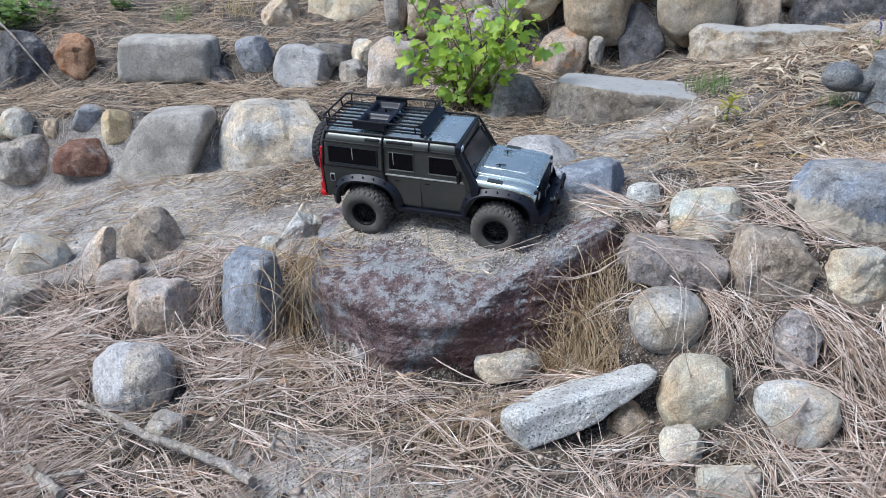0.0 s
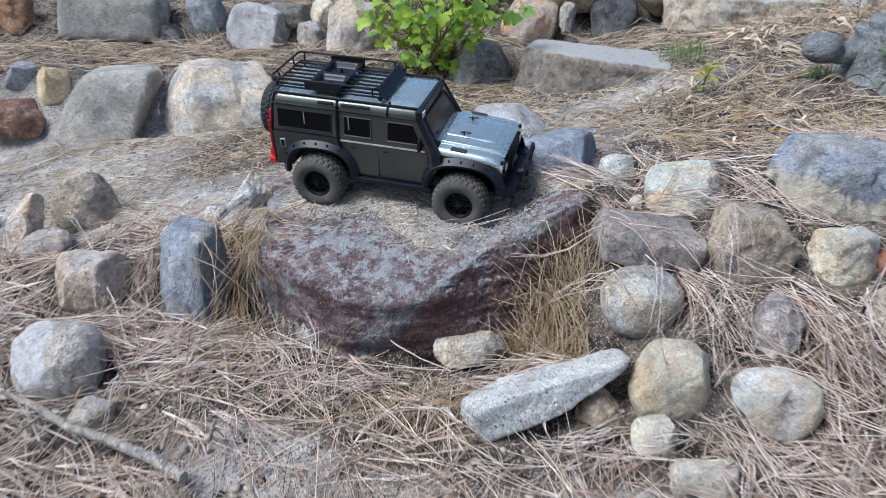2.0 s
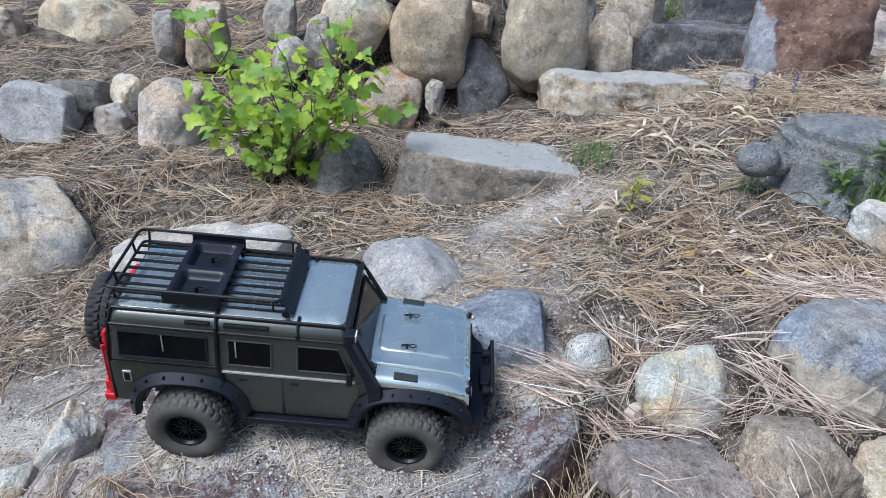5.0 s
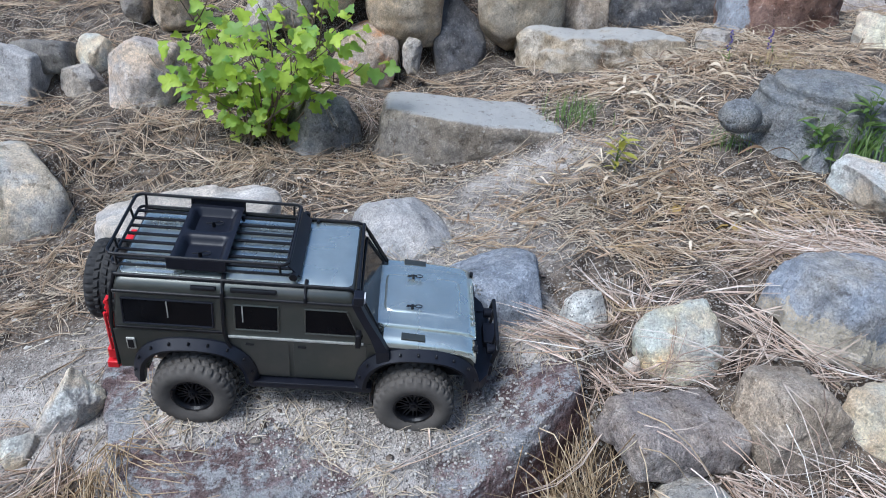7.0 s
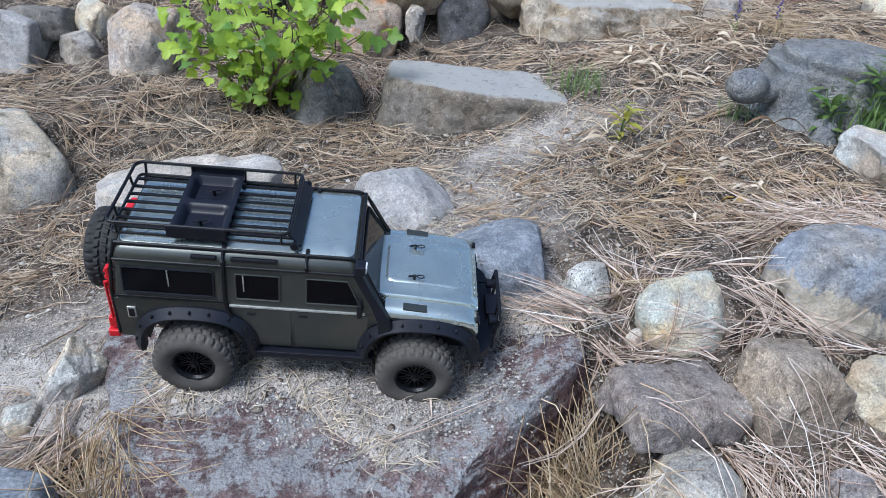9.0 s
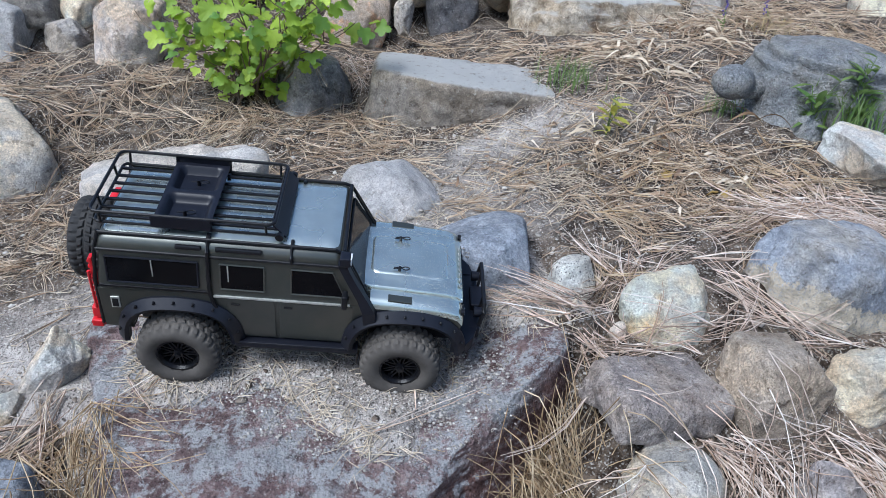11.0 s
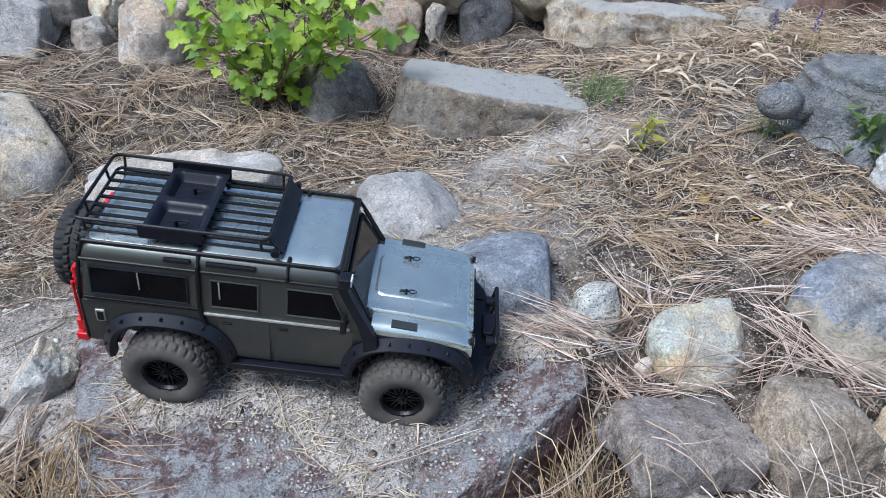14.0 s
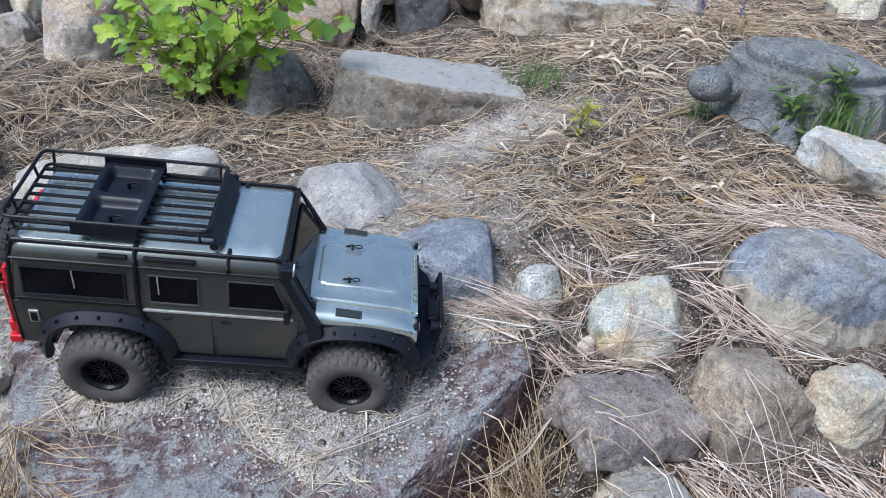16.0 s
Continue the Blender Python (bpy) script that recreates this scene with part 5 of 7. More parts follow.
    stacked(bm, [[(x - w, y - 0.006, z), (x + w, y - 0.006, z), (x + w, y + 0.006, z), (x - w, y + 0.006, z)] for x, y, z, w in ((0.102, -0.100, 0.066, 0.009), (0.100, -0.100, 0.088, 0.009), (0.090, -0.096, 0.108, 0.007), (0.072, -0.092, 0.140, 0.006), (0.063, -0.090, 0.158, 0.006), (0.061, -0.090, 0.166, 0.006))])
    box(bm, (0.064, -0.091, 0.173), (0.014, 0.018, 0.014), bevel=0.002)
    bmesh.ops.recalc_face_normals(bm, faces=bm.faces[:])
    snorkel = part("snorkel", bm, SATIN, truck, "black snorkel with a pale cap")
    part("cap", box(bmesh.new(), (0.072, -0.091, 0.174), (0.002, 0.013, 0.010)), LAMP, snorkel)
    # grille and front bumper with bull bar
    grille = part("grille", box(bmesh.new(), (0.2325, 0, 0.064), (0.005, 0.098, 0.044), bevel=0.001), TRIM, truck)
    for k in range(5):
        part("grille_bar", box(bmesh.new(), (0.2355, 0, 0.047 + 0.0085 * k), (0.002, 0.092, 0.003)), SATIN, grille)
    bm = box(bmesh.new(), (0.252, 0, 0.018), (0.030, 0.120, 0.022), bevel=0.004)
    for s in (-1, 1):
        stacked(bm, [[(x0, s * y, 0.006 + dz), (x0 + 0.022, s * y, 0.006 + dz), (x0 + 0.022, s * y, 0.030), (x0, s * y, 0.030)] for x0, y, dz in ((0.240, 0.058, 0.0), (0.234, 0.080, 0.002), (0.222, 0.096, 0.006))])
    box(bm, (0.264, 0, 0.032), (0.022, 0.044, 0.016), bevel=0.003)
    bmesh.ops.recalc_face_normals(bm, faces=bm.faces[:])
    bumper = part("bumper", bm, SATIN, truck, "black steel-style bumper with winch")
    bm = tube(bmesh.new(), [(0.264, -0.052, 0.024), (0.270, -0.052, 0.056), (0.269, -0.046, 0.066), (0.269, 0.046, 0.066), (0.270, 0.052, 0.056), (0.264, 0.052, 0.024)], 0.0032)
    part("bull_bar", bm, TRIM, bumper, "black tubular bull bar")
    for s in (-1, 1):
        bm = tube(bmesh.new(), [(0.266, s * 0.026, 0.028), (0.269, s * 0.026, 0.066)], 0.0024)
        part("bar_post", bm, TRIM, bumper)
        bm = bmesh.new()
        bmesh.ops.create_cone(bm, cap_ends=True, segments=16, radius1=0.008, radius2=0.007, depth=0.012, matrix=pose(0.262, s * 0.040, 0.044, 0, 90))
        part("spot_lamp", bm, SATIN, bumper)
    # roof rack
    rack = new("roof_rack")
    rack.parent = truck
    tagged(rack, "black tubular roof rack with two sunken trays")
    X0, X1, Y, ZB, ZT = -0.268, -0.031, 0.070, 0.185, 0.204
    def rounded(x0, x1, hw, z, c):
        pts = []
        for sx, sy, a0 in ((1, 1, 0), (-1, 1, 90), (-1, -1, 180), (1, -1, 270)):
            for k in range(4):
                a = radians(a0 + 30 * k)
                pts.append(((x1 if sx > 0 else x0) - sx * c + c * math.cos(a), hw * sy - sy * c + c * math.sin(a), z))
        return pts + pts[:1]
    part("top_rail", tube(bmesh.new(), rounded(X0, X1, Y, ZT, 0.010), 0.0024), TRIM, rack)
    part("base_rail", tube(bmesh.new(), rounded(X0 + 0.003, X1 + 0.006, Y - 0.003, ZB, 0.008), 0.0022), TRIM, rack)
    for x in (X0 + 0.012, -0.19, -0.115, X1 - 0.012):
        for s in (-1, 1):
            part("rail_post", tube(bmesh.new(), [(x, s * (Y - 0.003), ZB), (x, s * Y, ZT)], 0.0019, 6), TRIM, rack)
    for s in (-0.035, 0.035):
        part("rail_post", tube(bmesh.new(), [(X0 + 0.003, s, ZB), (X0, s, ZT)], 0.0019, 6), TRIM, rack)
    for x0, x1 in ((X0 + 0.003, -0.188), (-0.117, X1 + 0.004)):
        for k in range(7):
            y = -0.054 + 0.018 * k
            part("slat", box(bmesh.new(), ((x0 + x1) / 2, y, ZB + 0.0005), (x1 - x0, 0.0045, 0.0034), bevel=0.0008), TRIM, rack)
    # tray: a plate with two sunken pans
    bm = bmesh.new()
    T0, T1 = -0.190, -0.115
    cols, rows_n = 26, 46
    def pan(x, y):
        deep = 0.0
        for cy in (-0.033, 0.033):
            u, w = (abs(x - (T0 + T1) / 2) - 0.022) / 0.010, (abs(y - cy) - 0.019) / 0.010
            deep = max(deep, 1 - ss(0.0, 1.0, math.hypot(max(0.0, u), max(0.0, w))))
        return 0.1925 - 0.011 * deep
    grid = [[bm.verts.new((T0 + (T1 - T0) * i / cols, -0.067 + 0.134 * k / rows_n, 0.0)) for i in range(cols + 1)] for k in range(rows_n + 1)]
    for row in grid:
        for v in row:
            v.co.z = pan(v.co.x, v.co.y)
    for a, b in zip(grid, grid[1:]):
        for i in range(cols):
            bm.faces.new((a[i], a[i + 1], b[i + 1], b[i]))
    under = bmesh.ops.extrude_face_region(bm, geom=bm.faces[:])
    for v in under["geom"]:
        if isinstance(v, bmesh.types.BMVert):
            v.co.z += 0.0025
    bmesh.ops.recalc_face_normals(bm, faces=bm.faces[:])
    tray = part("tray", bm, SATIN, rack, "satin black plastic double tray", smooth=True)
    for s in (-1, 1):
        part("tray_side", box(bmesh.new(), ((T0 + T1) / 2, s * (Y + 0.001), 0.1955), (T1 - T0 + 0.002, 0.003, 0.019), bevel=0.001), SATIN, rack)
        cx, cy = -0.155 if s < 0 else -0.152, -0.040 if s < 0 else 0.030
        bmx = tube(bmesh.new(), [(cx, cy, 0.184), (cx, cy, 0.193)], 0.0026)
        loop = [(cx + 0.009 + 0.006 * math.cos(radians(a)), cy + 0.004 * math.sin(radians(a)), 0.191) for a in range(180, 541, 40)]
        tube(bmx, [(cx - 0.010, cy - 0.001, 0.190)] + loop, 0.001, 5)
        part("body_clip", bmx, TRIM, rack, "small black body clip")
    bm = bmesh.new()
    stacked(bm, [[(-0.036, y, 0.2015), (-0.018, y, 0.181), (-0.0165, y, 0.1825), (-0.0345, y, 0.203)] for y in (-0.066, 0.066)])
    bmesh.ops.recalc_face_normals(bm, faces=bm.faces[:])
    part("wind_deflector", bm, SATIN, rack)
    for s in (-1, 1):
        bm = bmesh.new()
        bmesh.ops.create_cone(bm, cap_ends=True, segments=14, radius1=0.0055, radius2=0.0055, depth=0.006, matrix=pose(-0.025, s * 0.071, 0.186, 90))
        part("rack_mount", bm, TRIM, rack)
    # wheels, axles
    for x in (-0.162, 0.154):
        for s in (-1, 1):
            build_wheel(truck, (x - 0.003, s * 0.1, -0.008), s, RUBBER)
        bm = tube(bmesh.new(), [(x, -0.085, 0), (x, 0.085, 0)], 0.009, 12)
        bmesh.ops.create_uvsphere(bm, u_segments=14, v_segments=10, radius=0.022, matrix=pose(x, 0.02, 0.0))
        part("axle", bm, TRIM, truck)
        for s in (-1, 1):
            bm = tube(bmesh.new(), [(x, s * 0.06, 0.0), (x + 0.012, s * 0.056, 0.062)], 0.0085, 10)
            part("shock_absorber", bm, SATIN, truck)
    bm = box(bmesh.new(), (0, 0, 0.012), (0.44, 0.055, 0.024), bevel=0.004)
    box(bm, (0.0, 0, 0.020), (0.20, 0.15, 0.012), bevel=0.002)
    part("chassis", bm, TRIM, truck)
    # spare wheel, jack and can on the tail
    sp = build_wheel(truck, (-0.300, 0.012, 0.090), -1, CLEAN_RUBBER, "spare_wheel", -90)
    bm = box(bmesh.new(), (-0.2745, -0.078, 0.070), (0.005, 0.010, 0.128), bevel=0.0012)
    box(bm, (-0.281, -0.078, 0.014), (0.016, 0.022, 0.012), bevel=0.002)
    box(bm, (-0.280, -0.078, 0.034), (0.012, 0.016, 0.018), bevel=0.002)
    tube(bm, [(-0.279, -0.084, 0.030), (-0.279, -0.085, 0.112)], 0.002, 6)
    for k in range(9):
        box(bm, (-0.2780, -0.078, 0.045 + 0.010 * k), (0.004, 0.005, 0.004))
    part("jack", bm, RED, truck, "red hi-lift style jack bolted upright")
    bm = box(bmesh.new(), (-0.288, 0.074, 0.086), (0.026, 0.044, 0.060), bevel=0.006)
    box(bm, (-0.288, 0.074, 0.120), (0.010, 0.030, 0.010), bevel=0.003)
    part("fuel_can", bm, RED, truck, "red plastic fuel can")
    part("rear_bumper", box(bmesh.new(), (-0.272, 0, 0.012), (0.014, 0.160, 0.014), bevel=0.003), SATIN, truck)
    return truck


truck = build_truck()
truck.matrix_world = Matrix(((0.9475, 0.3162, -0.0461, 0.0100), (-0.3186, 0.9239, -0.2120, 1.7517), (-0.0244, 0.2156, 0.9762, 0.5203), (0, 0, 0, 1)))

# ---- carved turtle, plants and sticks ----
TURTLE_STONE = stone_material("carved_grey_stone", (0.185, 0.205, 0.225), (0.265, 0.285, 0.30), mottle=0.5, pits=2.2, dust=0.2, dusty=(0.42, 0.42, 0.42), scale=18)


def build_turtle():
    """A cast garden figure: pebbled shell with raised bands, head and front leg, as one mesh."""
    d, faces = sphere_dirs(7)
    verts, quads = [], []

    def add(points, fs):
        base = len(verts)
        verts.extend(points)
        quads.extend(tuple(base + i for i in f) for f in fs)

    shell = []
    for v in d:
        x, y, z = v
        az = math.degrees(math.atan2(y, x))
        lat = math.degrees(math.asin(max(-1, min(1, z))))
        below, r = 1 - ss(36, 42, lat), 1.0
        # doubled ribs run down from a doubled band that rings the smooth cap
        for c in (-112, -70, -28, 20, 70, 120):
            away = (az - c + 180) % 360 - 180
            for off in (-6.0, 6.0):
                r += 0.055 * math.exp(-((away - off) / 3.0) ** 2) * below * ss(0, 6, lat)
            r -= 0.05 * math.exp(-(away / 2.8) ** 2) * below * ss(0, 6, lat)
        for off in (-5.0, 5.0):
            r += 0.055 * math.exp(-((lat - 42 - off) / 2.8) ** 2)
        r -= 0.05 * math.exp(-((lat - 42) / 2.4) ** 2)
        r += 0.06 * math.exp(-((lat - 1) / 5.0) ** 2)
        q = Vector(v)
        r += (0.012 * max(0.0, noise.noise(q * 30.0)) + 0.006 * noise.noise(q * 52.0)) * below + 0.010 * noise.noise(q * 7.0)
        r *= (abs(x) ** 2.7 + abs(y) ** 2.7 + abs(z) ** 2.7) ** (-1 / 2.7)
        shell.append((0.212 * x * r, 0.165 * y * r, (0.195 if z > 0 else 0.05) * z * r))
    add(shell, faces)
    d4, f4 = sphere_dirs(4)
    for at, size, turn in (((-0.290, -0.065, 0.092), (0.053, 0.042, 0.041), 14), ((-0.235, -0.050, 0.075), (0.050, 0.024, 0.024), 14), ((-0.125, -0.160, 0.005), (0.038, 0.040, 0.058), 0), ((0.13, -0.12, -0.04), (0.035, 0.045, 0.055), 0), ((-0.09, 0.12, -0.05), (0.035, 0.045, 0.045), 0)):
        m = pose(*at, 0, 0, turn)
        pts = [tuple(m @ Vector((size[0] * v[0], size[1] * v[1], size[2] * v[2])) * (1 + 0.02 * noise.noise(Vector(v) * 6))) for v in d4]
        add(pts, f4)
    ob = new("turtle_figure", mesh_from("turtle_figure", verts, quads, TURTLE_STONE))
    ob.matrix_world = pose(1.392, 2.155, 0.630, 4, 3, -12)
    ROCKS.append(ob)
    return tagged(ob, "grey cast stone garden turtle with pebbled shell", "garden figure")


turtle = build_turtle()


def leaf_material(name, c1, c2, through_col):
    m, nt, b = nodes_of(name)
    oi = nt.nodes.new("ShaderNodeObjectInfo")
    g = nt.nodes.new("ShaderNodeNewGeometry")
    add = nt.nodes.new("ShaderNodeMath")
    add.operation = "ADD"
    nt.links.new(oi.outputs["Random"], add.inputs[0])
    nt.links.new(g.outputs["Random Per Island"], add.inputs[1])
    fr = nt.nodes.new("ShaderNodeMath")
    fr.operation = "FRACT"
    nt.links.new(add.outputs[0], fr.inputs[0])
    n = noise_of(nt, coords(nt), 55, 4)
    col = mixed(nt, fr.outputs[0], c1, c2)
    col = mixed(nt, ramp(nt, n, 0.3, 0.7), mixed(nt, 1.0, col, (0.78, 0.8, 0.7), "MULTIPLY"), col)
    nt.links.new(col, b.inputs["Base Color"])
    b.inputs["Roughness"].default_value = 0.55
    t = nt.nodes.new("ShaderNodeBsdfTranslucent")
    t.inputs["Color"].default_value = (*through_col, 1)
    mx = nt.nodes.new("ShaderNodeMixShader")
    mx.inputs[0].default_value = 0.4
    nt.links.new(b.outputs[0], mx.inputs[1])
    nt.links.new(t.outputs[0], mx.inputs[2])
    nt.links.new(mx.outputs[0], nt.nodes["Material Output"].inputs["Surface"])
    return m


LEAF = leaf_material("currant_leaf", (0.10, 0.24, 0.055), (0.46, 0.59, 0.06), (0.56, 0.70, 0.08))
GRASS = leaf_material("green_blade", (0.085, 0.17, 0.045), (0.19, 0.27, 0.08), (0.24, 0.34, 0.10))
YELLOW_GREEN = leaf_material("yellow_weed_leaf", (0.36, 0.36, 0.06), (0.45, 0.40, 0.08), (0.5, 0.5, 0.1))
DRY_LEAF = leaf_material("dry_yellow_leaf", (0.50, 0.32, 0.08), (0.55, 0.38, 0.14), (0.5, 0.35, 0.1))
BARK = stone_material("grey_bark", (0.32, 0.30, 0.275), (0.46, 0.44, 0.41), (0.18, 0.15, 0.12), pits=0.8, dust=0.0, scale=30)
STEM = plain("woody_stem", (0.16, 0.11, 0.07), (0.10, 0.07, 0.05), rough=0.8)
PETAL = plain("violet_petal", (0.12, 0.085, 0.27), (0.08, 0.06, 0.20), rough=0.7)


def lobed_leaf(seed, size):
    """A cupped five-lobed leaf in the x-y plane with its stalk end at the origin."""
    rng = random.Random(seed)
    outline = []
    for k in range(49):
        a = radians(-158 + 316 * k / 48)
        lobe = (0.60 + 0.40 * abs(math.cos(a * 2.3)) ** 0.75) * (1.0 - 0.12 * abs(a) / 2.7)
        teeth = 1 + 0.07 * math.sin(k * 2.6) + rng.uniform(-0.03, 0.03)
        r = size * 0.5 * lobe * teeth
        outline.append((size * 0.34 + r * math.cos(a), r * 1.08 * math.sin(a)))
    verts = [(size * 0.30, 0.0, 0.0), (0.0, 0.0, 0.0)]
    bend = rng.uniform(0.3, 1.1)
    for x, y in outline:
        verts.append((x, y, 0.28 * abs(y) - bend * x * x / size * 0.5 + rng.uniform(-0.02, 0.02) * size))
    n = len(outline)
    faces = [(0, 2 + k, 3 + k) for k in range(n - 1)] + [(0, 1, 2), (0, n + 1, 1)]
    return mesh_from("leaf", verts, faces, LEAF)


def build_bush(at):
    bush = new("currant_bush")
    bush.matrix_world = pose(*at)
    tagged(bush, "bright green currant bush with lobed leaves at a stone wall", "bush")
    rng = random.Random(5)
    shapes = [lobed_leaf(k, s) for k, s in enumerate((0.033, 0.038, 0.044, 0.048, 0.029))]
    spots = []
    for k in range(19):
        lean = rng.uniform(-1, 1)
        az = rng.uniform(-0.9, 0.5)
        length = rng.uniform(0.30, 0.56) * (1.0 - 0.25 * abs(lean))
        p, d = Vector((rng.uniform(-0.05, 0.05), rng.uniform(-0.03, 0.03), -0.02)), Vector((0.46 * lean, 0.55 * az, 1.0)).normalized()
        pts = [p.copy()]
        for i in range(7):
            d = (d + Vector((0.07 * lean + rng.uniform(-0.14, 0.14), -0.02 + rng.uniform(-0.12, 0.12), -0.07))).normalized()
            p = p + d * length / 7
            pts.append(p.copy())
        part("stem", tube(bmesh.new(), pts, [0.0038 - 0.0004 * i for i in range(8)], 6), STEM, bush)
        for i in range(1, 8):
            for _ in range(2 if i < 6 else 3):
                spots.append((pts[i], d, i))
        for _ in range(2):
            i = rng.randint(2, 5)
            side = Vector((rng.uniform(-1, 1), rng.uniform(-1, 0.6), rng.uniform(0.0, 0.7))).normalized()
            q = [pts[i] + side * 0.035 * j + Vector((0, 0, 0.004 * j * j)) for j in range(4)]
            part("twig", tube(bmesh.new(), q, [0.0018, 0.0016, 0.0013, 0.001], 5), STEM, bush)
            spots += [(q[2], side, 5), (q[3], side, 6), (q[3], side, 6)]
    rng.shuffle(spots)

    def leaf_pose(p, low):
        out = Vector((rng.gauss(0, 1), rng.gauss(-0.25, 1), rng.gauss(0.1, 0.5))).normalized()
        face = Vector((rng.gauss(0, 0.6), rng.gauss(-0.5, 0.6), 1.0)).normalized()
        x = (out - face * out.dot(face)).normalized()
        return Matrix.Translation(p + out * rng.uniform(0.012, 0.06)) @ Matrix((x, face.cross(x), face)).transposed().to_4x4() @ Matrix.Scale(rng.uniform(low, 1.2), 4)

    for n, (p, d, i) in enumerate(spots[:299]):
        ob = new("leaf", shapes[n % 5])
        ob.parent = bush
        ob.matrix_local = leaf_pose(p, 0.75)
    # the smaller leaves between them
    bm = bmesh.new()
    for n in range(150):
        first = len(bm.verts)
        bm.from_mesh(shapes[n % 5])
        bm.verts.ensure_lookup_table()
        bmesh.ops.transform(bm, matrix=leaf_pose(spots[n][0], 0.5), verts=bm.verts[first:])
    part("foliage", bm, LEAF, bush)
    return bush


bush = build_bush((0.090, 2.817, 0.523))


def blades(name, at, count, height, spread, material, label, seed, width=0.003, droop=0.6, category="grass", kind="stuff"):
    """A tuft of arching blades as one mesh."""
    rng = random.Random(seed)
    verts, faces = [], []
    for _ in range(count):
        a, h = rng.uniform(0, 2 * math.pi), height * rng.uniform(0.5, 1.1)
        bx, by = rng.gauss(0, spread * 0.4), rng.gauss(0, spread * 0.4)
        lean = rng.uniform(0.15, droop)
        side = Vector((-math.sin(a), math.cos(a), 0)) * width * rng.uniform(0.7, 1.2)
        base = len(verts)
        for j in range(5):
            u = j / 4
            c = Vector((bx + math.cos(a) * lean * h * u * u, by + math.sin(a) * lean * h * u * u, h * (u - 0.35 * lean * u * u) - 0.004))
            w = side * (1 - u) ** 0.6 * (0.6 + 0.8 * u if u < 0.5 else 1.0)
            verts += [c - w, c + w, c + Vector((0, 0, 0.0006)) * (1 - u)]
        for j in range(4):
            b = base + 3 * j
            faces += [(b, b + 3, b + 5, b + 2), (b + 2, b + 5, b + 4, b + 1)]
    ob = new(name, mesh_from(name, verts, faces, material))
    ob.matrix_world = pose(*at)
    return tagged(ob, label, category, kind=kind)


def on_soil(x, y, dz=0.0):
    return (x, y, soil_height(x, y) + dz)


def build_weed(name, at, stems, height, leaf_len, leaf_w, material, label, seed, flower=None, spread=0.0):
    """Upright weed: stems with lance-shaped leaves, each a part."""
    rng = random.Random(seed)
    weed = new(name)
    weed.matrix_world = pose(*at)
    tagged(weed, label, "weed")
    verts = [(0, 0, 0)]
    faces = []
    v = []
    for j in range(6):
        u = j / 5
        w = leaf_w * math.sin(math.pi * (0.08 + 0.92 * u)) * (1 if j < 5 else 0)
        v += [(leaf_len * u, -w, 0.25 * w - leaf_len * 0.25 * u * u), (leaf_len * u, 0, -leaf_len * 0.25 * u * u), (leaf_len * u, w, 0.25 * w - leaf_len * 0.25 * u * u)]
    for j in range(5):
        b = 3 * j
        faces += [(b, b + 3, b + 4, b + 1), (b + 1, b + 4, b + 5, b + 2)]
    leaf = mesh_from("leaf", v, faces, material)
    for k in range(stems):
        a, h = rng.uniform(0, 2 * math.pi), height * rng.uniform(0.55, 1.0)
        lean = rng.uniform(0.1, 0.5)
        ox, oy = rng.gauss(0, spread), rng.gauss(0, spread)
        pts = [Vector((ox + math.cos(a) * lean * h * u * u, oy + math.sin(a) * lean * h * u * u, h * u)) for u in (0, 0.25, 0.5, 0.75, 1.0)]
        part("stem", tube(bmesh.new(), pts, [0.0016, 0.0015, 0.0013, 0.001, 0.0007], 5), GRASS, weed)
        for i in range(7):
            u = rng.uniform(0.1, 1.0)
            p = pts[min(3, int(u * 4))].lerp(pts[min(3, int(u * 4)) + 1], u * 4 % 1.0)
            ob = new("leaf", leaf)
            ob.parent = weed
            ob.matrix_local = Matrix.Translation(p) @ pose(0, 0, 0, rng.uniform(-25, 25), rng.uniform(-55, 5), rng.uniform(0, 360)) @ Matrix.Scale(rng.uniform(0.6, 1.1), 4)
        if flower:
            bm = bmesh.new()
            for i in range(12):
                bmesh.ops.create_icosphere(bm, subdivisions=1, radius=0.0035, matrix=Matrix.Translation(pts[-1] + Vector((rng.gauss(0, 0.003), rng.gauss(0, 0.003), 0.005 * i - 0.02))))
            part("flower_spike", bm, flower, weed, "violet flower spike")
    return weed


STRAW_BLADE = leaf_material("straw_blade", (0.45, 0.34, 0.17), (0.55, 0.45, 0.26), (0.5, 0.4, 0.2))
build_weed("weed", on_soil(0.820, 2.210), 3, 0.105, 0.048, 0.007, YELLOW_GREEN, "small yellowing weed beside the garden step", 1)
build_weed("weed", on_soil(1.344, 2.016), 9, 0.17, 0.065, 0.0075, GRASS, "leafy green weed in front of the turtle figure", 2)
build_weed("weed", on_soil(1.238, 2.025), 5, 0.13, 0.06, 0.007, GRASS, "spindly green weed beside the turtle figure", 3)
blades("grass_clump", on_soil(1.326, 2.006), 170, 0.13, 0.1, GRASS, "green grass clump in front of the turtle figure", 4)
blades("grass_clump", on_soil(1.123, 2.182), 60, 0.05, 0.06, GRASS, "low sparse grass tuft in the needles", 5, width=0.0016)
blades("grass_clump", on_soil(0.859, 2.491), 110, 0.085, 0.11, GRASS, "thin grass tuft behind the garden step", 6, width=0.0016)
build_weed("lavender", on_soil(1.615, 2.625), 1, 0.08, 0.03, 0.003, GRASS, "thin lavender stem with violet flowers", 7, flower=PETAL)
build_weed("lavender", on_soil(1.437, 2.611), 1, 0.07, 0.03, 0.003, GRASS, "lavender sprigs with violet flowers", 8, flower=PETAL)
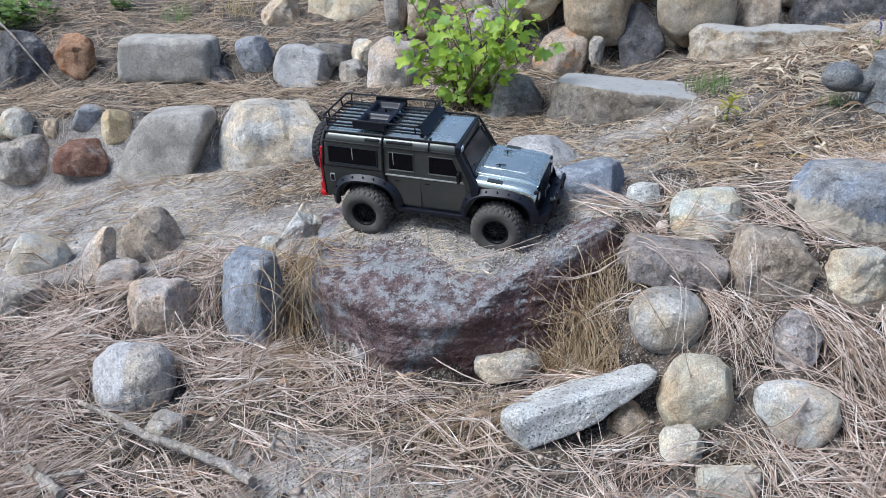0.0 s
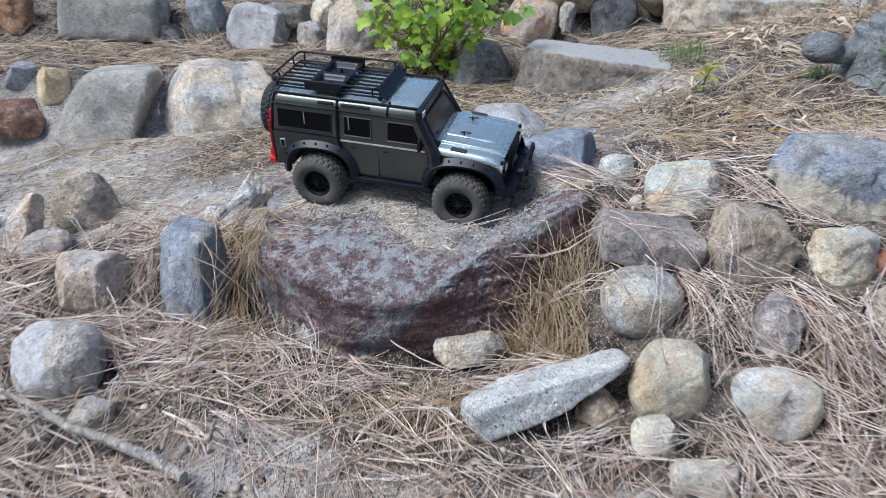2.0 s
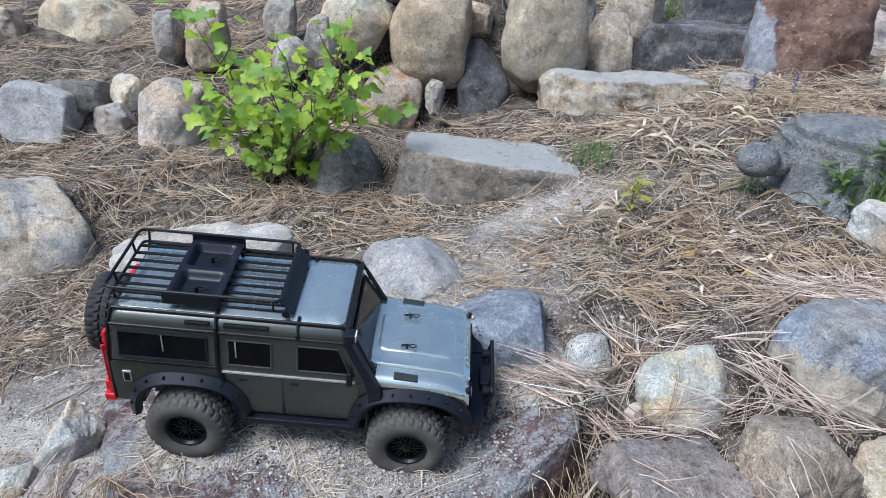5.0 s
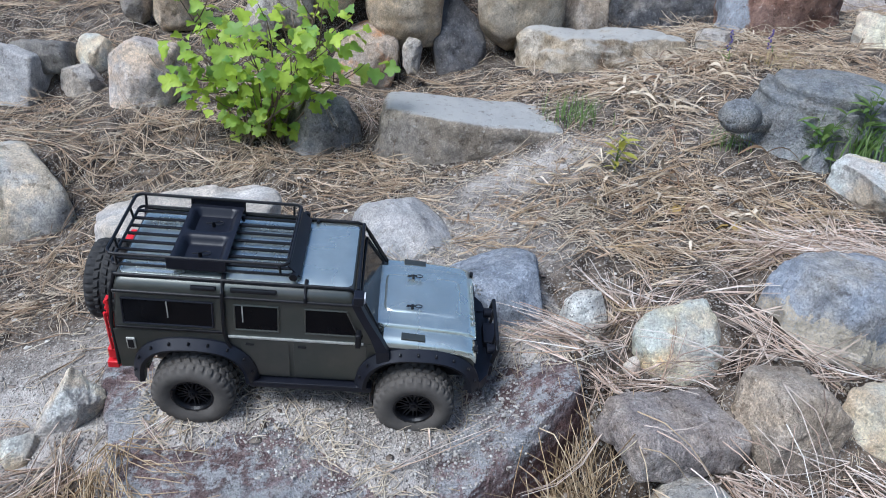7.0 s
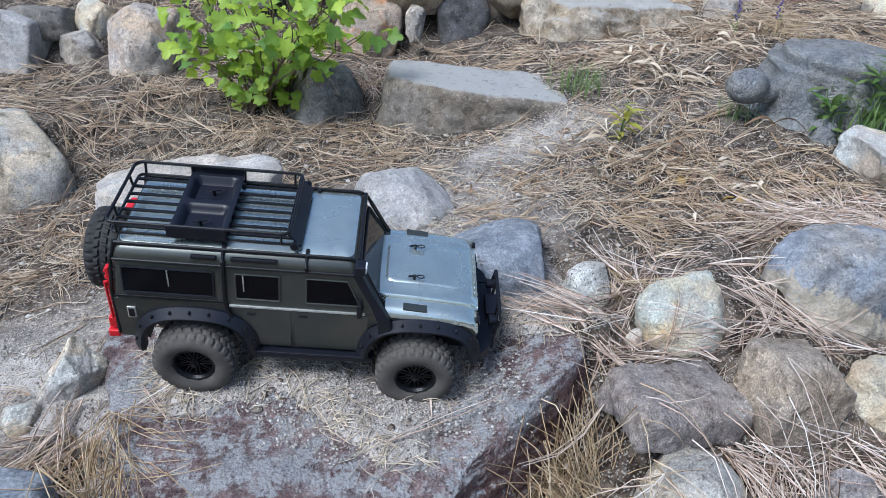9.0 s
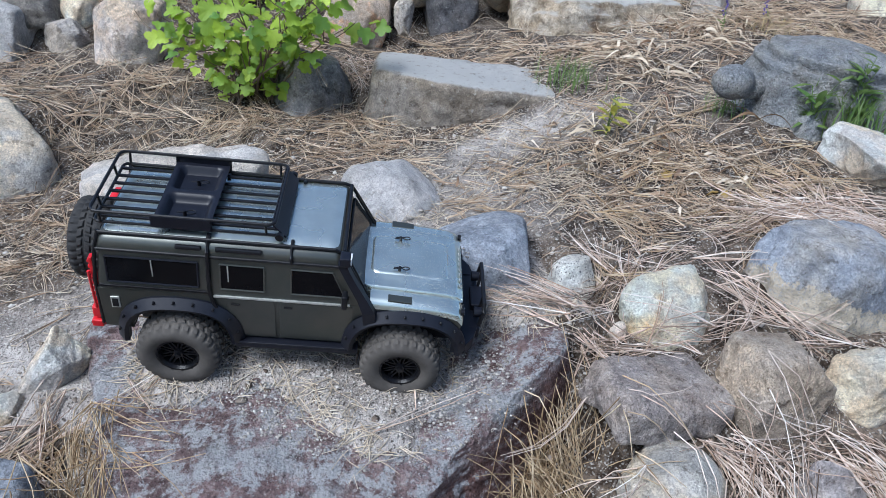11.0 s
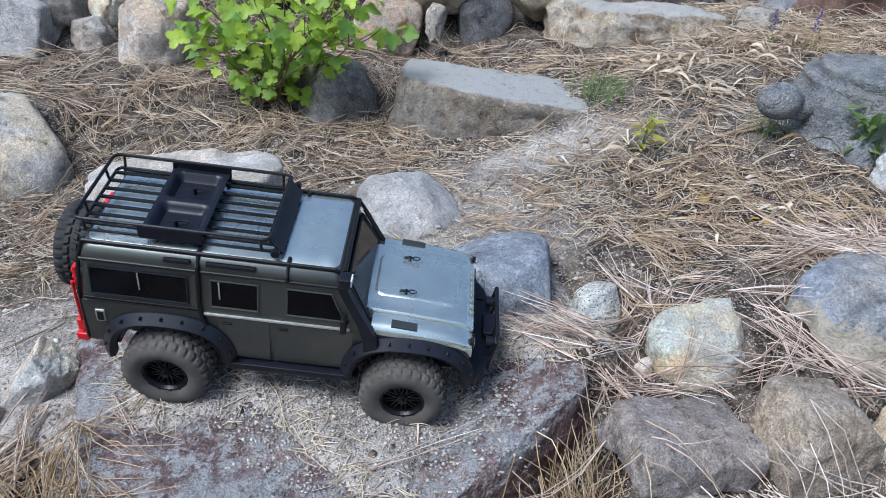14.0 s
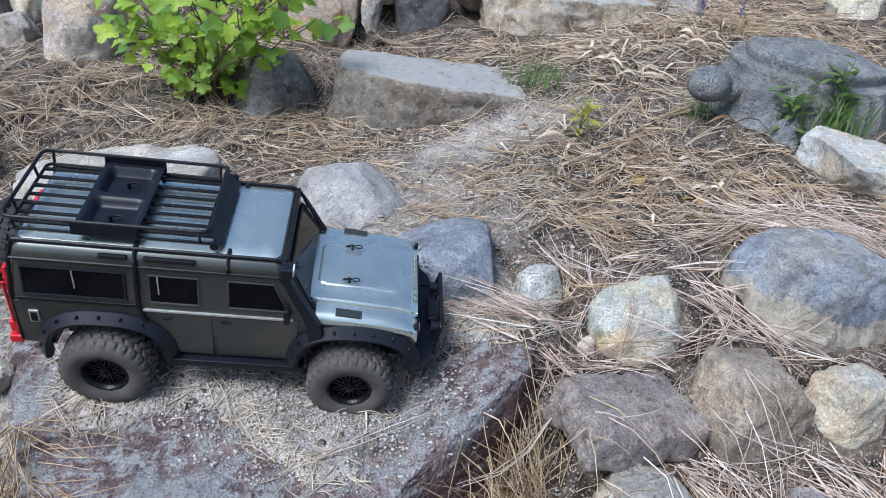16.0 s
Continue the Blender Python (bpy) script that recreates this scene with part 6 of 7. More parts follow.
build_weed("weed", on_soil(-2.145, 3.966), 40, 0.16, 0.055, 0.019, GRASS, "low green leafy plant on the upper slope", 9, spread=0.11)
build_weed("weed", on_soil(-1.659, 4.142), 7, 0.09, 0.045, 0.013, GRASS, "small green plant on the upper slope", 10, spread=0.03)
blades("grass_clump", on_soil(-1.310, 3.949), 70, 0.13, 0.1, GRASS, "tall thin grass on the upper slope", 11, width=0.0016)
blades("grass_clump", on_soil(-1.029, 4.010), 70, 0.12, 0.12, STRAW_BLADE, "dry grass tuft on the upper slope", 12, width=0.0016)
blades("grass_clump", on_soil(1.618, 3.424), 60, 0.14, 0.08, GRASS, "arching grass beside the dark step", 13, width=0.0018)
blades("grass_clump", on_soil(1.611, 2.564), 120, 0.05, 0.16, STRAW_BLADE, "flattened straw tuft behind the turtle figure", 14, width=0.0016, droop=1.4)



def build_stick(pts, radii, label, forks=(), name="stick"):
    """A bent dry branch with knots; forks are (points, radii)."""
    def limb(bm, pts, radii, sides=9):
        pts = [Vector(p) for p in pts]
        fine, fr = [], []
        for i in range(len(pts) - 1):
            for j in range(5):
                u = j / 5
                fine.append(pts[i].lerp(pts[i + 1], u))
                fr.append(radii[i] * (1 - u) + radii[i + 1] * u)
        fine.append(pts[-1])
        fr.append(radii[-1])
        fine = [p + 0.35 * radii[0] * Vector((noise.noise(p * 30), noise.noise(p * 30 + Vector((5, 0, 0))), 0)) for p in fine]
        fr = [r * (1 + 0.18 * noise.noise(p * 60)) for p, r in zip(fine, fr)]
        tube(bm, fine, fr, sides)
    stick = new(name)
    tagged(stick, label, "stick")
    bm = bmesh.new()
    limb(bm, pts, radii)
    part("branch", bm, BARK, stick, smooth=True)
    for fp, fr in forks:
        bm = bmesh.new()
        limb(bm, fp, fr, 7)
        part("twig", bm, BARK, stick, smooth=True)
    return stick


build_stick([(-0.699, 1.261, 0.261), (-0.609, 1.212, 0.259), (-0.534, 1.161, 0.255), (-0.452, 1.126, 0.252), (-0.377, 1.088, 0.249), (-0.319, 1.046, 0.248)], [0.004, 0.006, 0.0075, 0.0085, 0.009, 0.0095], "long grey weathered stick lying across the needles", [([(-0.369, 1.107, 0.251), (-0.371, 1.131, 0.255), (-0.371, 1.154, 0.256)], [0.004, 0.003, 0.002]), ([(-0.586, 1.192, 0.257), (-0.603, 1.157, 0.254), (-0.608, 1.137, 0.251)], [0.003, 0.0025, 0.002])])
build_stick([(-0.717, 1.085, 0.244), (-0.677, 1.062, 0.242), (-0.650, 1.039, 0.241), (-0.629, 1.021, 0.241)], [0.0085, 0.009, 0.009, 0.0085], "short grey forked stick on the ground", [([(-0.667, 1.062, 0.242), (-0.637, 1.070, 0.244), (-0.610, 1.075, 0.245)], [0.005, 0.005, 0.004])])
build_stick([(-0.302, 1.123, 0.254), (-0.300, 1.151, 0.258), (-0.300, 1.174, 0.260)], [0.004, 0.0035, 0.003], "short dark twig in the soil", [])
build_stick([(0.481, 1.648, 0.493), (0.438, 1.639, 0.480), (0.398, 1.676, 0.475), (0.320, 1.719, 0.463), (0.251, 1.736, 0.452)], [0.0006, 0.0012, 0.0014, 0.0014, 0.0012], "long pale dry stalk lying on the dust", [])
build_stick([(-1.621, 3.281, 0.495), (-1.682, 3.299, 0.556), (-1.751, 3.325, 0.634), (-1.820, 3.351, 0.712), (-1.925, 3.386, 0.805)], [.0015, .0028, .0038, .0048, .0055], "long bare grey branch leaning on the upper row", [])

dry_leaf = new("dry_leaf", lobed_leaf(77, 0.03))
dry_leaf.data.materials[0] = DRY_LEAF
dry_leaf.matrix_world = pose(0.247, 1.734, 0.452, 12, -8, 40)
tagged(dry_leaf, "curled yellow dry leaf on the dusty path", "leaf")

# four added leaves whose orange stands in for warm flecks of sunlight
sun_fleck_leaf = new("dry_leaf", lobed_leaf(80, 0.032))
sun_fleck_leaf.data.materials[0] = DRY_LEAF
sun_fleck_leaf.matrix_world = pose(0.896, 1.873, 0.577, 15, -10, 0)
tagged(sun_fleck_leaf, "curled dry leaf on needles, its orange standing in for a warm sun fleck", "leaf", "fallen leaves")

sun_fleck_leaf = new("dry_leaf", lobed_leaf(81, 0.032))
sun_fleck_leaf.data.materials[0] = DRY_LEAF
sun_fleck_leaf.matrix_world = pose(0.847, 1.989, 0.583, 15, -1, 70)
tagged(sun_fleck_leaf, "curled dry leaf on needles, its orange standing in for a warm sun fleck", "leaf", "fallen leaves")

sun_fleck_leaf = new("dry_leaf", lobed_leaf(82, 0.032))
sun_fleck_leaf.data.materials[0] = DRY_LEAF
sun_fleck_leaf.matrix_world = pose(0.894, 1.888, 0.578, 15, 8, 140)
tagged(sun_fleck_leaf, "curled dry leaf on needles, its orange standing in for a warm sun fleck", "leaf", "fallen leaves")

sun_fleck_leaf = new("dry_leaf", lobed_leaf(83, 0.032))
sun_fleck_leaf.data.materials[0] = DRY_LEAF
sun_fleck_leaf.matrix_world = pose(0.844, 1.991, 0.583, 15, 17, 210)
tagged(sun_fleck_leaf, "curled dry leaf on needles, its orange standing in for a warm sun fleck", "leaf", "fallen leaves")


# ---- pine needles, grit and litter ----
GX0, GY0, CELL, GW, GH = -2.4, 0.7, 0.01, 500, 370
HEIGHTS = np.array([[soil_height(GX0 + CELL * (i + 0.5), GY0 + CELL * (j + 0.5)) for i in range(GW)] for j in range(GH)])
SOIL = HEIGHTS.copy()
for rock in ROCKS:
    co = np.empty(len(rock.data.vertices) * 3)
    rock.data.vertices.foreach_get("co", co)
    co = co.reshape(-1, 3) @ np.array(rock.matrix_world.to_3x3()).T + np.array(rock.matrix_world.translation)
    ii, jj = ((co[:, 0] - GX0) / CELL).astype(int), ((co[:, 1] - GY0) / CELL).astype(int)
    ok = (ii >= 0) & (ii < GW) & (jj >= 0) & (jj < GH)
    np.maximum.at(HEIGHTS, (jj[ok], ii[ok]), co[ok, 2])


def top_at(x, y, grid=None):
    i = np.clip(((x - GX0) / CELL).astype(int), 0, GW - 1)
    j = np.clip(((y - GY0) / CELL).astype(int), 0, GH - 1)
    return (HEIGHTS if grid is None else grid)[j, i]


def needle_material(name, tones):
    m, nt, b = nodes_of(name)
    g = nt.nodes.new("ShaderNodeNewGeometry")
    cr = nt.nodes.new("ShaderNodeValToRGB")
    cr.color_ramp.elements[0].color, cr.color_ramp.elements[1].color = (*tones[0], 1), (*tones[-1], 1)
    for k, c in enumerate(tones[1:-1]):
        cr.color_ramp.elements.new((k + 1) / (len(tones) - 1)).color = (*c, 1)
    nt.links.new(g.outputs["Random Per Island"], cr.inputs[0])
    n = noise_of(nt, coords(nt, False), 45, 3)
    nt.links.new(mixed(nt, ramp(nt, n, 0.3, 0.7), mixed(nt, 1.0, cr.outputs[0], (0.7, 0.68, 0.66), "MULTIPLY"), cr.outputs[0]), b.inputs["Base Color"])
    b.inputs["Roughness"].default_value = 0.6
    b.inputs["Specular IOR Level"].default_value = 0.35
    return m


NEEDLES = needle_material("dry_pine_needle", [(0.091, 0.06, 0.042), (0.53, 0.396, 0.306), (0.801, 0.659, 0.562), (0.415, 0.275, 0.184), (0.88, 0.782, 0.703), (0.222, 0.15, 0.105), (0.672, 0.542, 0.447), (0.88, 0.851, 0.805)])
BROWN_NEEDLES = needle_material("weathered_pine_needle", [(0.1, 0.065, 0.042), (0.396, 0.281, 0.176), (0.572, 0.44, 0.303), (0.25, 0.155, 0.09), (0.726, 0.605, 0.451), (0.15, 0.1, 0.063), (0.506, 0.38, 0.259), (0.792, 0.688, 0.539)])
GOLDEN = needle_material("golden_pine_needle", [(0.14, 0.085, 0.045), (0.44, 0.32, 0.18), (0.58, 0.455, 0.29), (0.32, 0.20, 0.10), (0.66, 0.545, 0.38), (0.22, 0.14, 0.07), (0.52, 0.40, 0.25)])
STRAW = needle_material("bleached_straw", [(0.56, 0.47, 0.35), (0.66, 0.575, 0.45), (0.46, 0.375, 0.265), (0.70, 0.62, 0.50)])
CHIPS = needle_material("bark_litter", [(0.06, 0.045, 0.035), (0.13, 0.095, 0.07), (0.24, 0.20, 0.165), (0.09, 0.065, 0.05), (0.30, 0.26, 0.22)])
GRIT = needle_material("grit", [(0.27, 0.245, 0.215), (0.40, 0.37, 0.33), (0.52, 0.50, 0.46), (0.33, 0.30, 0.26), (0.60, 0.58, 0.54), (0.20, 0.18, 0.16)])


def strands(name, paths, radius, material, label, category):
    """Many thin three-sided strands as one mesh. paths: (n, k, 3)."""
    n, k, _ = paths.shape
    d = np.gradient(paths, axis=1)
    d /= np.linalg.norm(d, axis=2)[..., None] + 1e-9
    side = np.cross(d, np.array([0.0, 0.0, 1.0]))
    side /= np.linalg.norm(side, axis=2)[..., None] + 1e-9
    up = np.cross(side, d)
    taper = np.linspace(1.0, 0.45, k)[None, :, None] * np.broadcast_to(np.asarray(radius).reshape(-1, 1, 1), (n, 1, 1))
    ring = [paths + taper * (math.cos(a) * side + math.sin(a) * up) for a in (math.pi / 2, math.pi * 7 / 6, math.pi * 11 / 6)]
    verts = np.stack(ring, axis=2).reshape(-1, 3)
    base = np.arange(n)[:, None, None] * (3 * k) + np.arange(k - 1)[None, :, None] * 3
    quads = np.stack([np.stack([base + a, base + b, base + 3 + b, base + 3 + a], axis=-1) for a, b in ((0, 1), (1, 2), (2, 0))], axis=2).reshape(-1, 4)
    me = bpy.data.meshes.new(name)
    me.vertices.add(len(verts))
    me.vertices.foreach_set("co", verts.ravel())
    me.loops.add(quads.size)
    me.loops.foreach_set("vertex_index", quads.ravel().astype(np.int32))
    me.polygons.add(len(quads))
    me.polygons.foreach_set("loop_start", np.arange(0, quads.size, 4, dtype=np.int32))
    me.update(calc_edges=True)
    me.materials.append(material)
    return tagged(new(name, me), label, category, kind="stuff")


def field(x, y, scale, shift):
    return np.array([noise.noise(Vector((a * scale + shift, b * scale - shift, 0.3))) for a, b in zip(x, y)])


def scatter_needles(count, x0, x1, y0, y1, seed, radius, length=(0.09, 0.18), mat_depth=0.026, keep_on_rock=0.05, mess=1.1):
    rng = np.random.RandomState(seed)
    n = count // 3
    x, y = rng.uniform(x0, x1, n * 4), rng.uniform(y0, y1, n * 4)
    clump = np.clip(0.62 + 1.9 * field(x, y, 6.0, 3.0) + 1.0 * field(x, y, 17.0, 9.0), 0.05, 1.4)
    rock = top_at(x, y) - top_at(x, y, SOIL)
    keep = (rng.uniform(0, 1, len(x)) < cover(x, y) * clump) & ((rock < 0.012) | ((rng.uniform(0, 1, len(x)) < keep_on_rock) & ~((np.abs(x - 0.05) < 0.42) & (np.abs(y - 1.60) < 0.32) & (top_at(x, y) < 0.43))))
    x, y = x[keep], y[keep]
    ang = 2.6 * math.pi * field(x, y, 2.6, 21.0) + rng.normal(0, mess, len(x))
    reach = [top_at(x + f * np.cos(ang), y + f * np.sin(ang)) - top_at(x + f * np.cos(ang), y + f * np.sin(ang), SOIL) for f in (0.05, 0.10)]
    big = (np.abs(x - 0.05) < 0.42) & (np.abs(y - 1.60) < 0.32)
    free = (np.maximum(*reach) < 0.02) | ((rng.uniform(0, 1, len(x)) < 0.04) & ~big)
    x, y, ang = x[free][:n], y[free][:n], ang[free][:n]
    x, y, ang = np.repeat(x, 3), np.repeat(y, 3), np.repeat(ang, 3) + rng.normal(0, 0.13, len(x) * 3)
    m = len(x)
    ln = np.repeat(rng.uniform(*length, m // 3), 3) * rng.uniform(0.85, 1.1, m)
    bend = np.repeat(rng.normal(0, 0.36, m // 3), 3) + rng.normal(0, 0.12, m)
    lift0 = np.repeat(rng.uniform(0, 1, m // 3) ** 1.6 * mat_depth * (0.3 + cover(x, y)[::3]), 3)
    rise = np.repeat(rng.uniform(0, 1, m // 3) ** 3 * 0.045, 3) * rng.uniform(0.6, 1.3, m)
    pts, h0 = [], None
    px, py = x.copy(), y.copy()
    for k in range(4):
        h = top_at(px, py)
        if h0 is None:
            h0 = h
        h = np.clip(h, h0 - 0.05, h0 + 0.035)
        u = k / 3
        pts.append(np.stack([px, py, h + 0.0015 + lift0 + rise * u * (1.25 - 0.5 * u)], axis=1))
        a = ang + bend * (u - 0.3)
        px, py = px + np.cos(a) * ln / 3, py + np.sin(a) * ln / 3
    pts = np.stack(pts, axis=1)
    z = pts[:, :, 2].copy()
    pts[:, 1, 2], pts[:, 2, 2] = (z[:, 0] + z[:, 1] + z[:, 2]) / 3, (z[:, 1] + z[:, 2] + z[:, 3]) / 3
    pts[:, 3, 2] = np.minimum(z[:, 3], 2 * pts[:, 2, 2] - pts[:, 1, 2] + 0.02)
    return pts


def tuft(count, at, toward, seed, length=(0.10, 0.19), spread=0.05, fan=0.45, arch=0.05, spare=0.10):
    """A hanging bunch of needles that springs from a spot and falls one way."""
    rng = np.random.RandomState(seed)
    ox, oy = at[0] + rng.normal(0, spread, count), at[1] + rng.normal(0, spread * 0.5, count)
    ang = math.atan2(toward[1], toward[0]) + rng.normal(0, fan, count)
    ln = rng.uniform(*length, count)
    up = rng.uniform(0.2, 1.0, count) * arch
    bend = rng.normal(0, 0.35, count)
    pts = []
    for k in range(4):
        u = k / 3
        a = ang + bend * u
        px, py = ox + np.cos(a) * ln * u, oy + np.sin(a) * ln * u
        h = top_at(px, py)
        if k == 0:
            h0 = h
        pts.append(np.stack([px, py, np.maximum(h + 0.004, h0 + up * math.sin(math.pi * min(1, u * 0.9 + 0.1)) - 0.55 * ln * u * u + 0.01)], axis=1))
    pts = np.stack(pts, axis=1)
    z = pts[:, :, 2].copy()
    pts[:, 1, 2], pts[:, 2, 2] = (z[:, 0] + z[:, 1] + z[:, 2]) / 3, (z[:, 1] + z[:, 2] + z[:, 3]) / 3
    over = (top_at(pts[:, 1:, 0], pts[:, 1:, 1]) - top_at(pts[:, 1:, 0], pts[:, 1:, 1], SOIL)).max(axis=1) > 0.025
    return pts[(np.abs(np.diff(z, axis=1)).max(axis=1) < 0.07) & (~over | (rng.uniform(0, 1, count) < spare))]


front = [tuft(90, (0.395, 1.405), (0.5, -0.8), 221, (0.05, 0.11), 0.02, 0.9, 0.015, 0.06), tuft(90, (0.525, 1.370), (0.2, -1), 222, (0.05, 0.12), 0.025, 0.9, 0.015, 0.06), tuft(110, (0.365, 1.345), (0.3, -1), 223, (0.06, 0.13), 0.03, 0.8, 0.02, 0.06), scatter_needles(13500, -1.5, 1.35, 0.8, 1.78, 1, 0.0006, mess=1.5)]
for spec in [(110, (-0.535, 1.700), (0.0, -1), 205, (0.08, 0.15), 0.02, 0.3, 0.03), (160, (0.569, 1.345), (-0.1, -1), 207, (0.10, 0.18), 0.06, 0.6, 0.035), (140, (0.735, 1.291), (0.2, -1), 208, (0.10, 0.18), 0.06, 0.6, 0.035), (120, (-0.560, 1.490), (0.1, -1), 209, (0.10, 0.18), 0.06, 0.6, 0.03), (120, (-0.871, 1.600), (0.1, -1), 210, (0.10, 0.18), 0.08, 0.7, 0.03), (90, (0.405, 2.965), (-0.3, -1), 211, (0.10, 0.18), 0.05, 0.5, 0.03), (90, (-0.814, 2.739), (0.2, -1), 212, (0.10, 0.18), 0.05, 0.5, 0.03), (90, (0.862, 3.272), (0.3, -1), 213, (0.10, 0.2), 0.04, 0.4, 0.03)]:
    front.append(tuft(*spec))
strands("pine_needles", np.concatenate(front), 0.00106, NEEDLES, "thick mat of dry brown pine needles on the bank", "pine needles")
def sprigs(count, at, lean, seed, length=(0.09, 0.18), spread=0.04):
    """Needles that stand in a loose sheaf and lean one way, bowed at the tip."""
    rng = np.random.RandomState(seed)
    x, y = at[0] + rng.normal(0, spread, count), at[1] + rng.normal(0, spread * 0.6, count)
    way = np.stack([lean[0] + rng.normal(0, 0.50, count), lean[1] + rng.normal(0, 0.30, count), rng.uniform(0.55, 1.1, count)], axis=1)
    way /= np.linalg.norm(way, axis=1)[:, None]
    ln, bow = rng.uniform(*length, count), rng.normal(0, 0.25, (count, 2))
    base, pts = np.stack([x, y, top_at(x, y, SOIL) - 0.004], axis=1), []
    for k in range(5):
        u = k / 4
        pts.append(base + way * (ln * u)[:, None] + np.concatenate([bow, -np.abs(bow[:, :1])], axis=1) * (ln * u * u)[:, None] * 0.6)
    return np.stack(pts, axis=1)


golden = [tuft(*spec) for spec in [(170, (0.300, 1.475), (0.15, -1), 201, (0.07, 0.15), 0.022, 0.7, 0.06, 0.9), (190, (0.285, 1.440), (0.25, -1), 202, (0.07, 0.15), 0.030, 0.85, 0.055, 0.9), (120, (0.330, 1.385), (0.0, -1), 214, (0.06, 0.13), 0.03, 0.8, 0.035, 0.5), (140, (-0.323, 1.692), (0.0, -1), 203, (0.08, 0.17), 0.022, 0.5, 0.04, 0.4), (150, (-0.330, 1.590), (0.1, -1), 204, (0.10, 0.18), 0.03, 0.5, 0.04, 0.4), (130, (-0.360, 1.480), (0.3, -1), 215, (0.10, 0.18), 0.035, 0.6, 0.03, 0.3), (110, (0.05, 1.25), (-0.3, -1), 216, (0.08, 0.16), 0.06, 0.8, 0.03, 0.3)]]
strands("pine_needles", np.concatenate(golden), 0.00108, GOLDEN, "springy golden-brown bunches of pine needles against the big boulder", "pine needles")
sheaf = np.concatenate([sprigs(190, (0.290, 1.445), (-0.05, 0.30), 301, (0.10, 0.20)), sprigs(150, (0.325, 1.470), (0.0, 0.30), 302, (0.10, 0.21), 0.03), sprigs(90, (0.250, 1.420), (-0.2, 0.1), 303, (0.07, 0.14))])
strands("pine_needles", sheaf, 0.00108, GOLDEN, "golden pine needles standing against the red flank of the boulder", "pine needles")
strands("pine_needles", scatter_needles(9000, -2.0, 2.2, 1.65, 2.75, 2, 0.0006, length=(0.03, 0.12), mat_depth=0.014, mess=2.2), 0.00098, BROWN_NEEDLES, "loose dry pine needles strewn along the path", "pine needles")
strands("pine_needles", scatter_needles(12500, -2.3, 2.5, 2.6, 4.3, 3, 0.0008, length=(0.06, 0.16), mat_depth=0.02, mess=1.6), 0.0011, BROWN_NEEDLES, "dry brown pine needles on the upper terraces", "pine needles")

strands("pine_needles", scatter_needles(230, 0.50, 1.25, 1.70, 2.25, 7, 0.0006, length=(0.06, 0.15), mat_depth=0.02, mess=1.8), 0.0011, GOLDEN, "golden pine needles among the stones beside the path", "pine needles")

def bits(count, x0, x1, y0, y1, seed, length=(0.012, 0.05)):
    """Short broken needles strewn flat on bare dust."""
    rng = np.random.RandomState(seed)
    x, y = rng.uniform(x0, x1, count * 2), rng.uniform(y0, y1, count * 2)
    keep = (top_at(x, y) - top_at(x, y, SOIL) < 0.01) & (rng.uniform(0, 1, count * 2) < 0.45 + 0.9 * field(x, y, 5.0, 13.0))
    x, y = x[keep][:count], y[keep][:count]
    ang, ln, bend = rng.uniform(0, 2 * math.pi, len(x)), rng.uniform(*length, len(x)), rng.normal(0, 0.5, len(x))
    rise, pts = rng.uniform(0, 1, len(x)) ** 2 * 0.010, []
    for k in range(3):
        u = k / 2
        pts.append(np.stack([x, y, top_at(x, y) + 0.002 + rise * u], axis=1))
        x, y = x + np.cos(ang + bend * u) * ln / 2, y + np.sin(ang + bend * u) * ln / 2
    pts = np.stack(pts, axis=1)
    return pts[np.abs(np.diff(pts[:, :, 2], axis=1)).max(axis=1) < 0.02]


strands("needle_bits", np.concatenate([bits(6500, -1.9, 0.7, 1.75, 2.75, 51), bits(1500, 0.6, 1.6, 1.75, 2.75, 55), bits(2500, -0.25, 0.42, 1.45, 1.85, 52), bits(5000, -1.3, 1.2, 0.85, 1.5, 53), bits(5000, -1.9, 2.2, 2.75, 3.9, 54)]), 0.0009, STRAW, "short broken bits of pale needles and straw on dust", "pine needles")


def straw(count, x, y, sx, sy, seed, radius=0.0018, length=(0.06, 0.16), lift=0.03):
    rng = np.random.RandomState(seed)
    px, py = rng.normal(x, sx, count), rng.normal(y, sy, count)
    ang, ln = rng.uniform(0, 2 * math.pi, count), rng.uniform(*length, count)
    bend, l0 = rng.normal(0, 0.5, count), rng.uniform(0, lift, count)
    pts = []
    for k in range(9):
        u = k / 8
        a = ang + bend * (u - 0.3) + 0.25 * np.sin(5 * u + ang * 3)
        pts.append(np.stack([px, py, top_at(px, py, SOIL) + 0.003 + l0 * (0.35 + math.sin(math.pi * u)) + 0.004 * np.sin(5 * u + ang)], axis=1))
        px, py = px + np.cos(a) * ln / 8, py + np.sin(a) * ln / 8
    pts = np.stack(pts, axis=1)
    pts[:, 1:-1, 2] = (pts[:, :-2, 2] + pts[:, 1:-1, 2] + pts[:, 2:, 2]) / 3
    return pts


strands("dry_grass", np.concatenate([straw(18, 1.17, 2.66, 0.09, 0.05, 31, lift=0.03), straw(16, 1.0, 2.35, 0.28, 0.2, 32), straw(14, 1.45, 2.75, 0.14, 0.06, 33)]), 0.0021, STRAW, "bleached curled dry grass stalks near the steps", "dry grass")
